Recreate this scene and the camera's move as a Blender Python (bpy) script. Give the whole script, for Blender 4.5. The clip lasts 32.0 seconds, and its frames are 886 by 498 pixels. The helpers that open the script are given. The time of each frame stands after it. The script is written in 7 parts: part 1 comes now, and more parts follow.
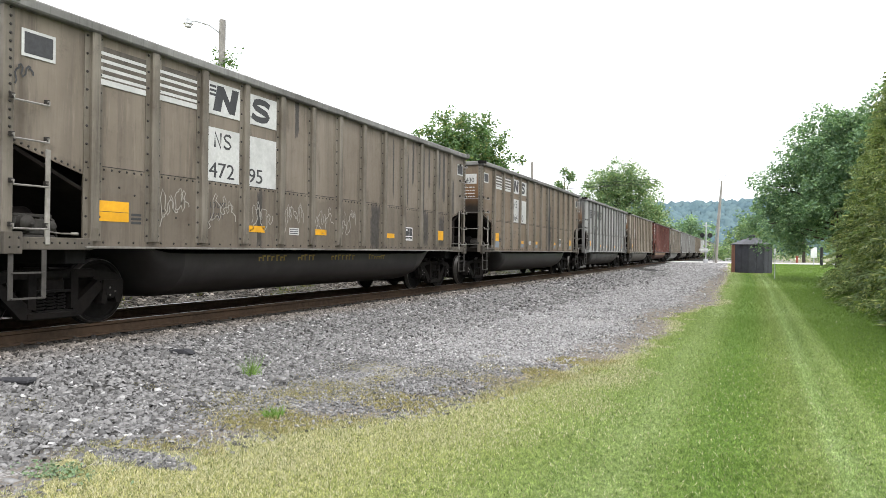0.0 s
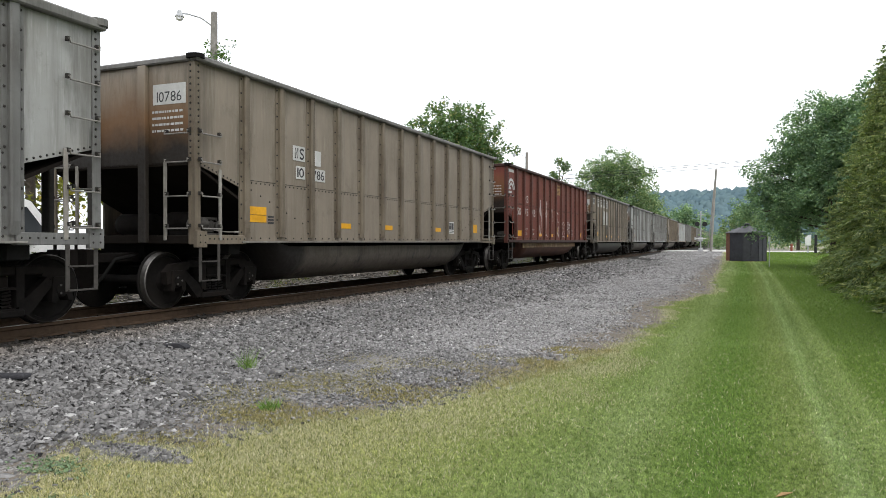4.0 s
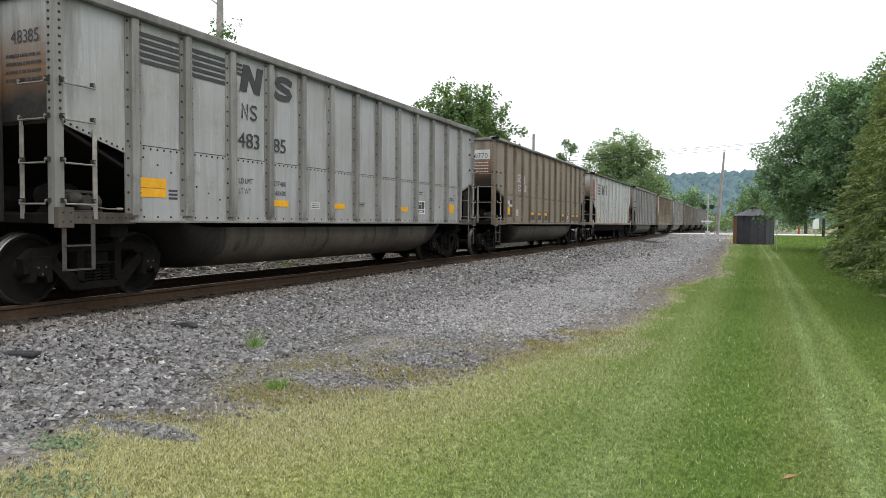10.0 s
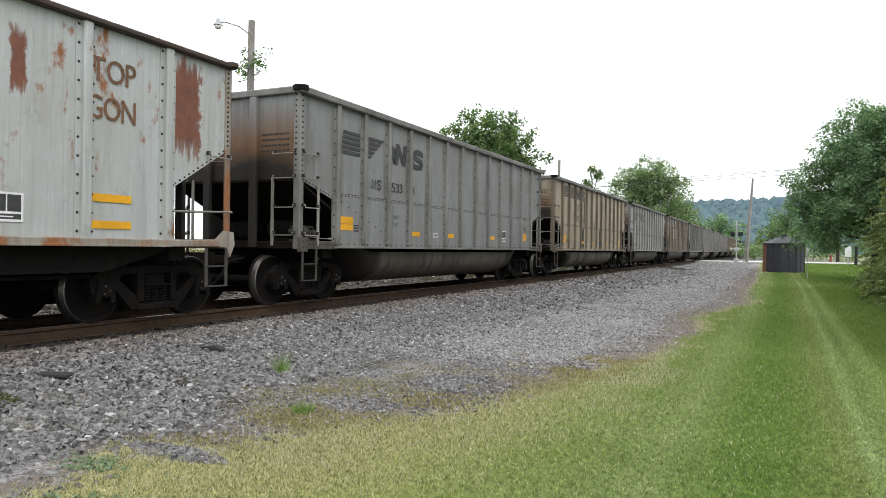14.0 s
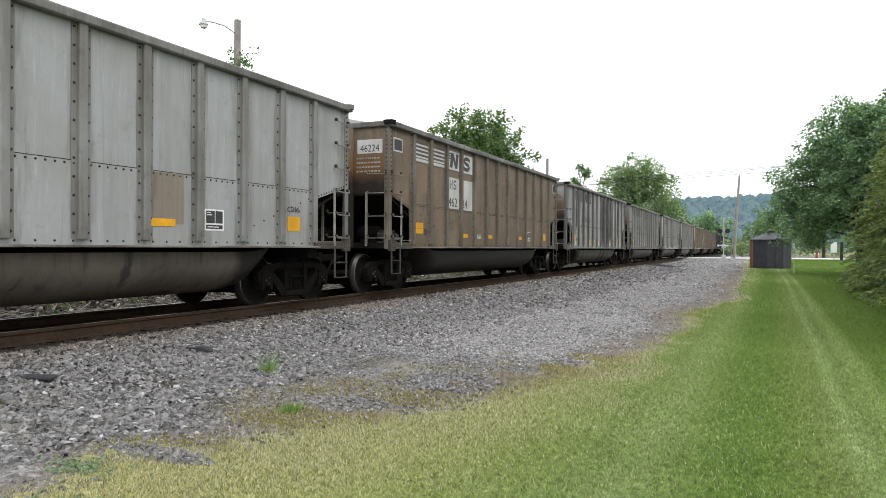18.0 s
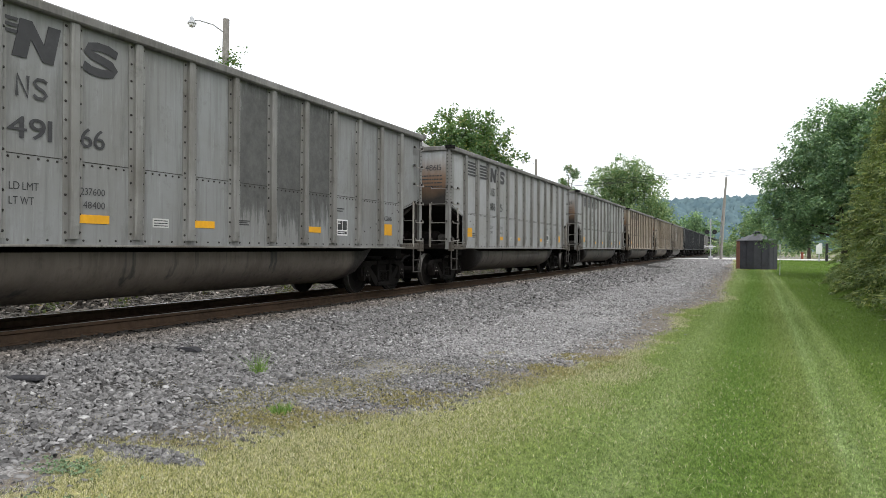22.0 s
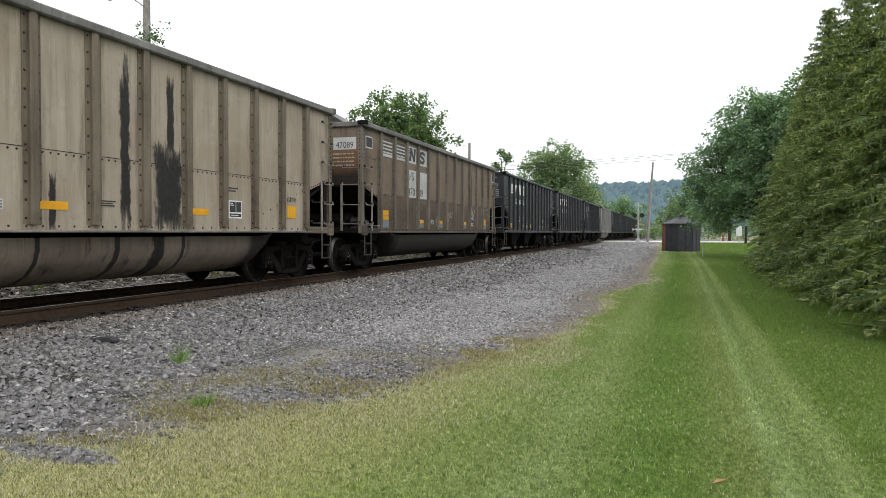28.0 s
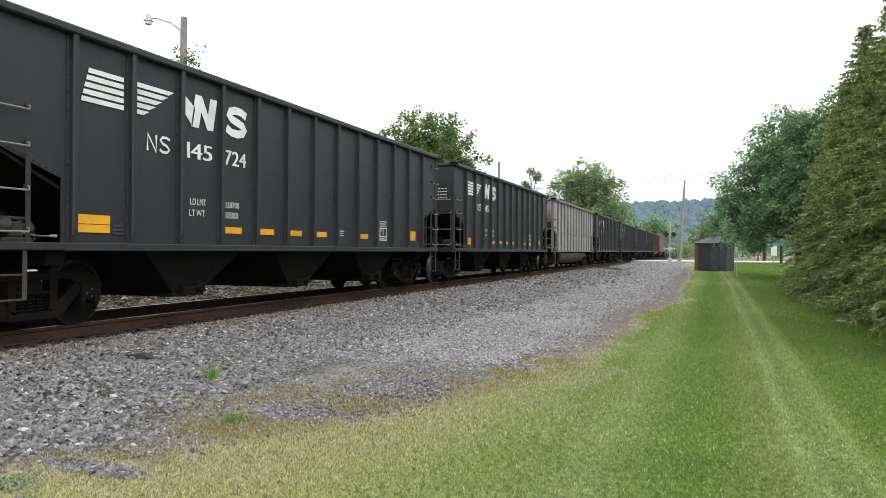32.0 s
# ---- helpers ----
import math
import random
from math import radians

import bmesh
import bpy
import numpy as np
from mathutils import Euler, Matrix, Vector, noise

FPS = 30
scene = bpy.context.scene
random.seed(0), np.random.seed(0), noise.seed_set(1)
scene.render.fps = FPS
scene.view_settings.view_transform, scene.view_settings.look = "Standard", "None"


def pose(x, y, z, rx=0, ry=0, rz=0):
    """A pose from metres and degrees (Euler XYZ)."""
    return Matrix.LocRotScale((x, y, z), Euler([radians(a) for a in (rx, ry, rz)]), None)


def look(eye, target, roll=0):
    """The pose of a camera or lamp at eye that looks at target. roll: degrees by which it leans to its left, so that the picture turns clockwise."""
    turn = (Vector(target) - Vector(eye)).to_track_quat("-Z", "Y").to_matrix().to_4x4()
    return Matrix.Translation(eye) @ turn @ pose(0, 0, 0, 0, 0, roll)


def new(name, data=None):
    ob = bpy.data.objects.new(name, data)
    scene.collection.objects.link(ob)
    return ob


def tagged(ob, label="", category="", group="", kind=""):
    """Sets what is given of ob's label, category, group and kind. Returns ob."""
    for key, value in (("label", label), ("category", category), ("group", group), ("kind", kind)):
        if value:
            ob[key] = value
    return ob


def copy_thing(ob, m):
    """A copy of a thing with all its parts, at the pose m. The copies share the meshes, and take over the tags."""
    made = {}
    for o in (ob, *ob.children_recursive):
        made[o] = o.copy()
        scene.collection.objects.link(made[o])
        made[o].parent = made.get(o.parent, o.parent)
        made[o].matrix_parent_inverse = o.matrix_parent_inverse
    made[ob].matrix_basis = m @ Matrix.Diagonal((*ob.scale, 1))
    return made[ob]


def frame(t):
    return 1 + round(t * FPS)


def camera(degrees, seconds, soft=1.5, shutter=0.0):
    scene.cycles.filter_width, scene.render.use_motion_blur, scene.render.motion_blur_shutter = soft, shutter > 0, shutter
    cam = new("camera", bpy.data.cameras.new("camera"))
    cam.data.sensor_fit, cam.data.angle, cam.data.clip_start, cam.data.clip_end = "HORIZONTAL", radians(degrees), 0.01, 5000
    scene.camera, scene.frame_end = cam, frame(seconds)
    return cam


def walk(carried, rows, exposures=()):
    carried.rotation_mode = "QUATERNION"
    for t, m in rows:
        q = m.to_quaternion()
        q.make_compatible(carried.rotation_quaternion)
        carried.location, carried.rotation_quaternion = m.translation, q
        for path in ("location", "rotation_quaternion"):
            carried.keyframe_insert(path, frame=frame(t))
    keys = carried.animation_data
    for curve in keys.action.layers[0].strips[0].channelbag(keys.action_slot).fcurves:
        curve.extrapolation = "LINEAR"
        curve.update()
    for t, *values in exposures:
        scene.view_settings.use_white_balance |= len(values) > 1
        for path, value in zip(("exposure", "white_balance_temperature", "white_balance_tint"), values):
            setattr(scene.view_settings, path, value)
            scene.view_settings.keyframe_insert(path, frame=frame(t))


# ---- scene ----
cam = camera(64.2, 32.0, 0.6)

EXPOSURES = [(0, 1.1), (1.5, 0.65), (3, 0.47), (6, 0.55), (9, 0.52), (13, 0.53), (19, 0.61), (23, 0.49), (28, 0.39), (32, 0.66)]
PATH = [
    (0, pose(-0.000, -0.009, 1.594, 90.071, -0.667, 22.951)),
    (0.5, pose(0.003, 0.016, 1.586, 89.829, -0.981, 22.387)),
    (1, pose(0.012, 0.020, 1.590, 89.484, -1.008, 22.161)),
    (1.5, pose(0.017, 0.016, 1.595, 89.448, -0.832, 21.892)),
    (2, pose(0.016, 0.013, 1.588, 89.409, -0.750, 21.663)),
    (2.5, pose(0.021, 0.003, 1.593, 89.426, -0.365, 21.286)),
    (3, pose(0.021, 0.001, 1.589, 89.417, -0.273, 21.199)),
    (3.5, pose(0.017, -0.000, 1.590, 89.445, -0.177, 21.904)),
    (5.5, pose(0.003, -0.002, 1.578, 88.978, -0.048, 23.247)),
    (6, pose(0.008, -0.009, 1.587, 88.682, -0.129, 23.307)),
    (6.5, pose(0.007, -0.008, 1.581, 88.604, -0.149, 23.243)),
    (7, pose(0.007, -0.003, 1.582, 88.534, -0.114, 23.180)),
    (7.5, pose(-0.001, 0.004, 1.575, 88.364, -0.205, 23.119)),
    (8, pose(-0.001, 0.011, 1.572, 88.157, -0.205, 23.156)),
    (8.5, pose(-0.004, 0.005, 1.576, 87.984, -0.326, 23.113)),
    (9, pose(-0.004, 0.001, 1.583, 87.934, -0.446, 23.112)),
    (9.5, pose(-0.008, -0.001, 1.582, 88.025, -0.378, 23.052)),
    (10, pose(-0.006, 0.001, 1.585, 87.883, -0.392, 23.061)),
    (10.5, pose(-0.007, -0.012, 1.576, 88.077, -0.352, 24.917)),
    (11, pose(-0.007, -0.017, 1.580, 88.248, -0.266, 25.056)),
    (11.5, pose(-0.001, -0.009, 1.581, 88.441, -0.183, 25.372)),
    (12, pose(0.001, -0.023, 1.583, 88.635, -0.200, 25.326)),
    (12.5, pose(0.000, -0.028, 1.585, 89.059, -0.172, 25.307)),
    (13, pose(-0.007, -0.019, 1.581, 89.337, -0.263, 25.360)),
    (13.5, pose(-0.015, -0.023, 1.585, 89.684, -0.550, 25.269)),
    (15.5, pose(-0.008, -0.024, 1.584, 90.263, -0.728, 24.729)),
    (16, pose(-0.003, -0.029, 1.580, 90.363, -0.732, 24.682)),
    (16.5, pose(-0.001, -0.017, 1.566, 90.446, -0.551, 24.592)),
    (17, pose(0.003, -0.019, 1.565, 90.297, -0.504, 24.364)),
    (17.5, pose(-0.002, -0.005, 1.572, 90.065, -0.451, 24.143)),
    (18, pose(0.002, -0.006, 1.575, 89.884, -0.256, 24.209)),
    (18.5, pose(-0.001, -0.017, 1.586, 89.841, -0.175, 24.135)),
    (19, pose(0.004, -0.030, 1.579, 90.075, -0.225, 24.103)),
    (19.5, pose(-0.000, -0.040, 1.578, 90.202, -0.183, 23.871)),
    (20, pose(-0.000, -0.041, 1.574, 90.173, -0.387, 23.584)),
    (20.5, pose(-0.006, -0.043, 1.577, 90.016, -0.593, 23.406)),
    (21, pose(0.004, -0.039, 1.575, 90.000, -0.554, 23.349)),
    (21.5, pose(-0.007, -0.034, 1.571, 89.980, -0.426, 23.344)),
    (22, pose(-0.005, -0.033, 1.578, 89.909, -0.373, 23.285)),
    (22.5, pose(-0.001, -0.032, 1.576, 89.943, -0.281, 23.273)),
    (23, pose(-0.014, -0.061, 1.578, 90.015, -0.279, 23.092)),
    (23.5, pose(-0.026, -0.075, 1.573, 90.091, 0.108, 21.447)),
    (24, pose(-0.002, 0.027, 1.577, 89.815, 0.123, 20.259)),
    (24.5, pose(0.038, 0.095, 1.580, 89.707, -0.094, 20.183)),
    (25, pose(0.032, 0.106, 1.573, 89.783, 0.260, 20.015)),
    (25.5, pose(0.015, 0.102, 1.579, 89.436, 0.086, 19.639)),
    (27.5, pose(-0.004, 0.097, 1.574, 88.909, -0.115, 18.271)),
    (28, pose(-0.011, 0.106, 1.585, 88.605, -0.195, 17.964)),
    (28.5, pose(-0.009, 0.109, 1.579, 88.656, -0.178, 17.666)),
    (29, pose(-0.020, 0.132, 1.577, 88.693, -0.164, 17.593)),
    (29.5, pose(-0.039, 0.135, 1.569, 88.697, -0.031, 18.803)),
    (30, pose(-0.029, 0.126, 1.585, 88.561, -0.188, 19.862)),
    (30.5, pose(-0.047, 0.133, 1.590, 88.706, -0.444, 19.948)),
    (31, pose(-0.032, 0.106, 1.558, 89.467, -0.181, 20.744)),
    (31.5, pose(-0.043, 0.117, 1.583, 88.373, -0.821, 20.303)),
    (32, pose(-0.006, 0.090, 1.586, 90.126, -0.330, 20.342))]
walk(cam, PATH, EXPOSURES)


# ---- light ----
world = bpy.data.worlds.new("overcast_sky")
scene.world = world
world.use_nodes = True
wn = world.node_tree.nodes
wl = world.node_tree.links
sky = wn.new("ShaderNodeTexSky")
sky.sky_type = 'NISHITA'
sky.sun_disc = False
sky.sun_elevation = radians(52)
sky.sun_rotation = radians(120)
sky.dust_density = 4.0
veil = wn.new("ShaderNodeMix")
veil.data_type = 'RGBA'
veil.inputs[0].default_value = 0.93
veil.inputs[7].default_value = (9.6, 9.9, 10.3, 1)
wl.new(sky.outputs[0], veil.inputs[6])
wl.new(veil.outputs[2], wn["Background"].inputs[0])
wn["Background"].inputs[1].default_value = 0.115

sun = new("sun", bpy.data.lights.new("sun", 'SUN'))
sun.data.energy = 0.9
sun.data.angle = radians(35)
sun.data.color = (1.0, 0.96, 0.9)
sun.matrix_world = look((30, -20, 50), (0, 10, 0))

RAIL = 0.50            # top of rail above the lawn
TRACK = -9.275         # middle of the track


# ---- small mesh kit ----
class Geo:
    """Vertices and faces of one mesh."""

    def __init__(self):
        self.v, self.f, self.dark = [], [], []

    def add(self, verts, faces):
        n = len(self.v)
        self.v += [tuple(p) for p in verts]
        self.f += [tuple(i + n for i in q) for q in faces]
        return self

    def box(self, x0, x1, y0, y1, z0, z1, b=0.0):
        if b <= 0:
            self.add([(x, y, z) for x in (x0, x1) for y in (y0, y1) for z in (z0, z1)],
                     [(0, 1, 3, 2), (4, 6, 7, 5), (0, 4, 5, 1), (2, 3, 7, 6), (0, 2, 6, 4), (1, 5, 7, 3)])
            return self
        lo, hi = (x0, y0, z0), (x1, y1, z1)
        v, idx = [], {}
        for c in range(8):
            s = ((c >> 2) & 1, (c >> 1) & 1, c & 1)
            for a in range(3):
                p = [(hi if s[k] else lo)[k] for k in range(3)]
                for k in range(3):
                    if k != a:
                        p[k] += -b if s[k] else b
                idx[c, a] = len(v)
                v.append(p)
        f = []
        for a in range(3):
            u, w = [(1 << 1, 1), (1 << 2, 1), (1 << 2, 1 << 1)][a]
            bit = 1 << (2 - a)
            for s in (0, bit):
                f.append((idx[s, a], idx[s + u, a], idx[s + u + w, a], idx[s + w, a]))
            oth = [k for k in range(3) if k != a]
            bu, bw = 1 << (2 - oth[0]), 1 << (2 - oth[1])
            for s in (0, bu, bw, bu + bw):
                f.append((idx[s, oth[0]], idx[s + bit, oth[0]], idx[s + bit, oth[1]], idx[s, oth[1]]))
        for c in range(8):
            f.append((idx[c, 0], idx[c, 1], idx[c, 2]))
        return self.add(v, f)

    def prism(self, pts, axis, a, b):
        """A polygon pushed from a to b along an axis; pts in the two other axes, in order."""
        n = len(pts)
        put = {'x': lambda p, t: (t, p[0], p[1]), 'y': lambda p, t: (p[0], t, p[1]), 'z': lambda p, t: (p[0], p[1], t)}[axis]
        v = [put(p, a) for p in pts] + [put(p, b) for p in pts]
        f = [tuple(range(n)), tuple(range(2 * n - 1, n - 1, -1))]
        f += [(i, (i + 1) % n, (i + 1) % n + n, i + n) for i in range(n)]
        return self.add(v, f)

    def tube(self, path, r, n=8, r2=None):
        path = [Vector(p) for p in path]
        rows = []
        for i, p in enumerate(path):
            d = (path[min(i + 1, len(path) - 1)] - path[max(i - 1, 0)]).normalized()
            u = d.orthogonal().normalized() if i == 0 else (u - d * u.dot(d)).normalized()
            w = d.cross(u)
            k = r if r2 is None else r + (r2 - r) * i / max(1, len(path) - 1)
            rows.append([p + (u * math.cos(2 * math.pi * j / n) + w * math.sin(2 * math.pi * j / n)) * k for j in range(n)])
        v = [p for row in rows for p in row]
        f = [(i * n + j, i * n + (j + 1) % n, (i + 1) * n + (j + 1) % n, (i + 1) * n + j) for i in range(len(rows) - 1) for j in range(n)]
        f += [tuple(range(n - 1, -1, -1)), tuple((len(rows) - 1) * n + j for j in range(n))]
        return self.add(v, f)

    def lathe(self, prof, axis='x', c=(0, 0, 0), n=24, closed=False):
        """A profile of (along, radius) turned about an axis."""
        v = []
        for a, r in prof:
            for j in range(n):
                t = 2 * math.pi * j / n
                p = {'x': (a, r * math.cos(t), r * math.sin(t)), 'y': (r * math.cos(t), a, r * math.sin(t)), 'z': (r * math.cos(t), r * math.sin(t), a)}[axis]
                v.append((p[0] + c[0], p[1] + c[1], p[2] + c[2]))
        m = len(prof)
        f = [(i * n + j, i * n + (j + 1) % n, ((i + 1) % m) * n + (j + 1) % n, ((i + 1) % m) * n + j) for i in range(m if closed else m - 1) for j in range(n)]
        if not closed:
            f += [tuple(range(n - 1, -1, -1)), tuple((m - 1) * n + j for j in range(n))]
        return self.add(v, f)

    def rivet(self, p, nrm, r=0.014):
        p, nrm = Vector(p), Vector(nrm)
        u = nrm.orthogonal().normalized()
        w = nrm.cross(u)
        base = [p + (u * math.cos(t) + w * math.sin(t)) * r for t in (0, 1.26, 2.51, 3.77, 5.03)]
        top = [p + nrm * r * 0.75 + (b - p) * 0.55 for b in base]
        self.dark += range(len(self.f), len(self.f) + 6)
        return self.add(base + top, [(i, (i + 1) % 5, (i + 1) % 5 + 5, i + 5) for i in range(5)] + [(5, 6, 7, 8, 9)])

    def mesh(self, name, smooth=0, fix=True):
        me = bpy.data.meshes.new(name)
        me.from_pydata(self.v, [], self.f)
        if self.dark:
            slots = np.zeros(len(self.f), int)
            slots[self.dark] = 1
            me.polygons.foreach_set("material_index", slots)
        if fix:
            bm = bmesh.new()
            bm.from_mesh(me)
            bmesh.ops.recalc_face_normals(bm, faces=bm.faces)
            bm.to_mesh(me)
            bm.free()
        if smooth:
            me.polygons.foreach_set("use_smooth", [True] * len(me.polygons))
            me.set_sharp_from_angle(angle=radians(smooth))
        return me


def part(name, geo, material, parent=None, label="", smooth=0):
    me = geo.mesh(name, smooth) if isinstance(geo, Geo) else geo
    if material and not me.materials:
        me.materials.append(material)
    ob = new(name, me)
    ob.parent = parent
    if label:
        ob["label"] = label
    return ob


def thing(name, label, category, group="", m=None, kind=""):
    ob = tagged(new(name), label, category, group, kind)
    ob.empty_display_size = 0.2
    if m is not None:
        ob.matrix_basis = m
    return ob


# ---- materials ----
class Mat:
    """A node material with short names for the usual nodes."""

    def __init__(self, name, rough=0.8, metal=0.0, spec=0.3):
        self.m = bpy.data.materials.new(name)
        self.m.use_nodes = True
        self.n, self.l = self.m.node_tree.nodes, self.m.node_tree.links
        self.b = self.n["Principled BSDF"]
        self.b.inputs["Roughness"].default_value = rough
        self.b.inputs["Metallic"].default_value = metal
        self.b.inputs["Specular IOR Level"].default_value = spec

    def node(self, kind):
        return self.n.new("ShaderNode" + kind)

    def put(self, socket, val):
        if isinstance(val, bpy.types.NodeSocket):
            self.l.new(val, socket)
        else:
            socket.default_value = val

    def coords(self, space="Object", scale=(1, 1, 1), shift=None):
        c = self.node("TexCoord").outputs[space] if space != "World" else self.node("NewGeometry").outputs["Position"]
        mp = self.node("Mapping")
        self.l.new(c, mp.inputs["Vector"])
        mp.inputs["Scale"].default_value = scale
        if shift is not None:
            self.put(mp.inputs["Location"], shift)
        return mp.outputs[0]

    def random(self):
        return self.node("ObjectInfo").outputs["Random"]

    def island(self):
        return self.node("NewGeometry").outputs["Random Per Island"]

    def noise(self, vec, scale, detail=4, rough=0.55, out="Fac"):
        t = self.node("TexNoise")
        self.l.new(vec, t.inputs["Vector"])
        t.inputs["Scale"].default_value = scale
        t.inputs["Detail"].default_value = detail
        t.inputs["Roughness"].default_value = rough
        return t.outputs[out]

    def voronoi(self, vec, scale, feature='F1', out="Distance"):
        t = self.node("TexVoronoi")
        t.feature = feature
        self.l.new(vec, t.inputs["Vector"])
        t.inputs["Scale"].default_value = scale
        return t.outputs[out]

    def ramp(self, fac, stops):
        r = self.node("ValToRGB")
        self.put(r.inputs[0], fac)
        e = r.color_ramp.elements
        while len(e) < len(stops):
            e.new(0.5)
        for el, (pos, col) in zip(e, stops):
            el.position = pos
            el.color = (*col, 1) if isinstance(col, tuple) else (col, col, col, 1)
        return r.outputs[0]

    def mix(self, fac, a, b, mode='MIX'):
        x = self.node("Mix")
        x.data_type, x.blend_type = 'RGBA', mode
        self.put(x.inputs[0], fac)
        for s, val in ((6, a), (7, b)):
            self.put(x.inputs[s], (*val, 1) if isinstance(val, tuple) else val)
        return x.outputs[2]

    def math(self, op, a, b=0.0):
        x = self.node("Math")
        x.operation = op
        self.put(x.inputs[0], a)
        self.put(x.inputs[1], b)
        return x.outputs[0]

    def bump(self, height, strength=0.3, dist=0.02):
        x = self.node("Bump")
        x.inputs["Strength"].default_value = strength
        x.inputs["Distance"].default_value = dist
        self.l.new(height, x.inputs["Height"])
        self.l.new(x.outputs[0], self.b.inputs["Normal"])

    def col(self, c):
        self.put(self.b.inputs["Base Color"], (*c, 1) if isinstance(c, tuple) else c)
        return self

    def rough(self, r):
        self.put(self.b.inputs["Roughness"], r)
        return self


def shifted(mt, k=37.0):
    """A shift of the pattern that differs from object to object."""
    c = mt.node("CombineXYZ")
    r = mt.math('MULTIPLY', mt.random(), k)
    for i in range(3):
        mt.put(c.inputs[i], r)
    return c.outputs[0]


def car_paint(name, base, dirt, grime=0.5, streak=0.25, rust=0.0, soot=0.0, rough=0.62, burnt=False, low_dark=0.0, dusted=False, marks=(), mark=(0.008, 0.008, 0.008), warp=0.5, seams=0.0):
    """Weathered paint on steel: cloudy dust, rain streaks, rust blooms, black runs."""
    mt = Mat(name, rough, 0.0, 0.35)
    sh = shifted(mt)
    p = mt.coords(shift=sh)
    cloud = mt.noise(p, 0.7, 5, 0.6)
    fine = mt.noise(p, 14, 5, 0.7)
    runs = mt.noise(mt.coords(scale=(3, 3, 0.22), shift=sh), 1.1, 6, 0.6)
    c = mt.mix(mt.ramp(cloud, [(0.36, 0.0), (0.66, grime)]), base, dirt)
    c = mt.mix(mt.ramp(runs, [(0.50, 0.0), (0.78, streak * 0.8)]), c, tuple(x * 0.45 for x in dirt))
    thin = mt.noise(mt.coords(scale=(9, 9, 0.35), shift=sh), 1.7, 5, 0.7)
    c = mt.mix(mt.ramp(thin, [(0.52, 0.0), (0.74, min(0.6, streak * 0.75))]), c, tuple(x * 0.4 for x in dirt))
    chalky = mt.noise(mt.coords(scale=(5, 5, 0.5), shift=sh), 2.3, 6, 0.75)
    c = mt.mix(mt.ramp(chalky, [(0.55, 0.0), (0.75, 0.45)]), c, tuple(min(0.8, x * 1.45 + 0.01) for x in base))
    blot = mt.noise(p, 3.2, 6, 0.75)
    c = mt.mix(mt.ramp(blot, [(0.57, 0.0), (0.72, min(0.55, grime * 0.6))]), c, tuple(x * 0.5 for x in dirt))
    c = mt.mix(mt.ramp(fine, [(0.3, 0.16), (0.62, 0.0)]), c, tuple(x * 0.6 for x in base))
    if seams > 0:
        # dirt that the rain washes down beside the ribs
        row = mt.node("SeparateXYZ")
        mt.l.new(mt.node("TexCoord").outputs["Object"], row.inputs[0])
        off = mt.math('ABSOLUTE', mt.math('SUBTRACT', mt.math('FRACT', mt.math('ADD', mt.math('DIVIDE', row.outputs[1], seams), 0.5)), 0.5))
        wash = mt.noise(mt.coords(scale=(4, 4, 0.5), shift=sh), 1.3, 6, 0.7)
        near = mt.math('ADD', mt.math('MULTIPLY', mt.math('SUBTRACT', 0.24, off), 2.6), mt.math('MULTIPLY', mt.math('SUBTRACT', wash, 0.52), 2.6))
        c = mt.mix(mt.ramp(near, [(0.0, 0.0), (0.35, 0.45), (0.8, 0.75)]), c, tuple(x * 0.5 for x in dirt))
    if rust > 0:
        rb = mt.noise(mt.coords(scale=(1.6, 1.6, 0.8), shift=sh), 1.1, 6, 0.68)
        c = mt.mix(mt.ramp(rb, [(0.60 - rust * 0.14, 0.0), (0.66 - rust * 0.1, 1.0)]), c, mt.mix(fine, (0.17, 0.06, 0.025), (0.30, 0.13, 0.05)))
    if soot > 0:
        sb = mt.noise(mt.coords(scale=(2.2, 2.2, 0.16), shift=sh), 1.5, 4, 0.6)
        c = mt.mix(mt.ramp(sb, [(0.60 - soot * 0.08, 0.0), (0.68 - soot * 0.06, 0.85)]), c, (0.02, 0.02, 0.021))
    if burnt:
        zed = mt.node("SeparateXYZ")
        mt.l.new(mt.node("TexCoord").outputs["Object"], zed.inputs[0])
        hgt = mt.math('ADD', zed.outputs[2], mt.math('MULTIPLY', mt.math('SUBTRACT', cloud, 0.5), 0.9))
        lift = mt.math('DIVIDE', mt.math('SUBTRACT', hgt, 2.36), 1.5)
        c = mt.mix(mt.ramp(lift, [(0.1, 0.97), (0.42, 0.85), (0.85, 0.0)]), c, mt.mix(mt.ramp(lift, [(0.12, 0.0), (0.38, 1.0)]), (0.012, 0.009, 0.007), (0.150, 0.075, 0.028)))
    # Shade on the belly's sloping ends, painted in as near-black.
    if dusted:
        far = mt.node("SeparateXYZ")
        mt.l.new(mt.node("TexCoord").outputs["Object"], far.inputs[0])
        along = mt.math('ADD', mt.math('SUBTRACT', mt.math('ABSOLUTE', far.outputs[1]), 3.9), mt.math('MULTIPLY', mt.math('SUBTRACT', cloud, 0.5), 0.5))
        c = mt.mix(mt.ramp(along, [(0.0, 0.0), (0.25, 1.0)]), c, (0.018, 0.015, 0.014))
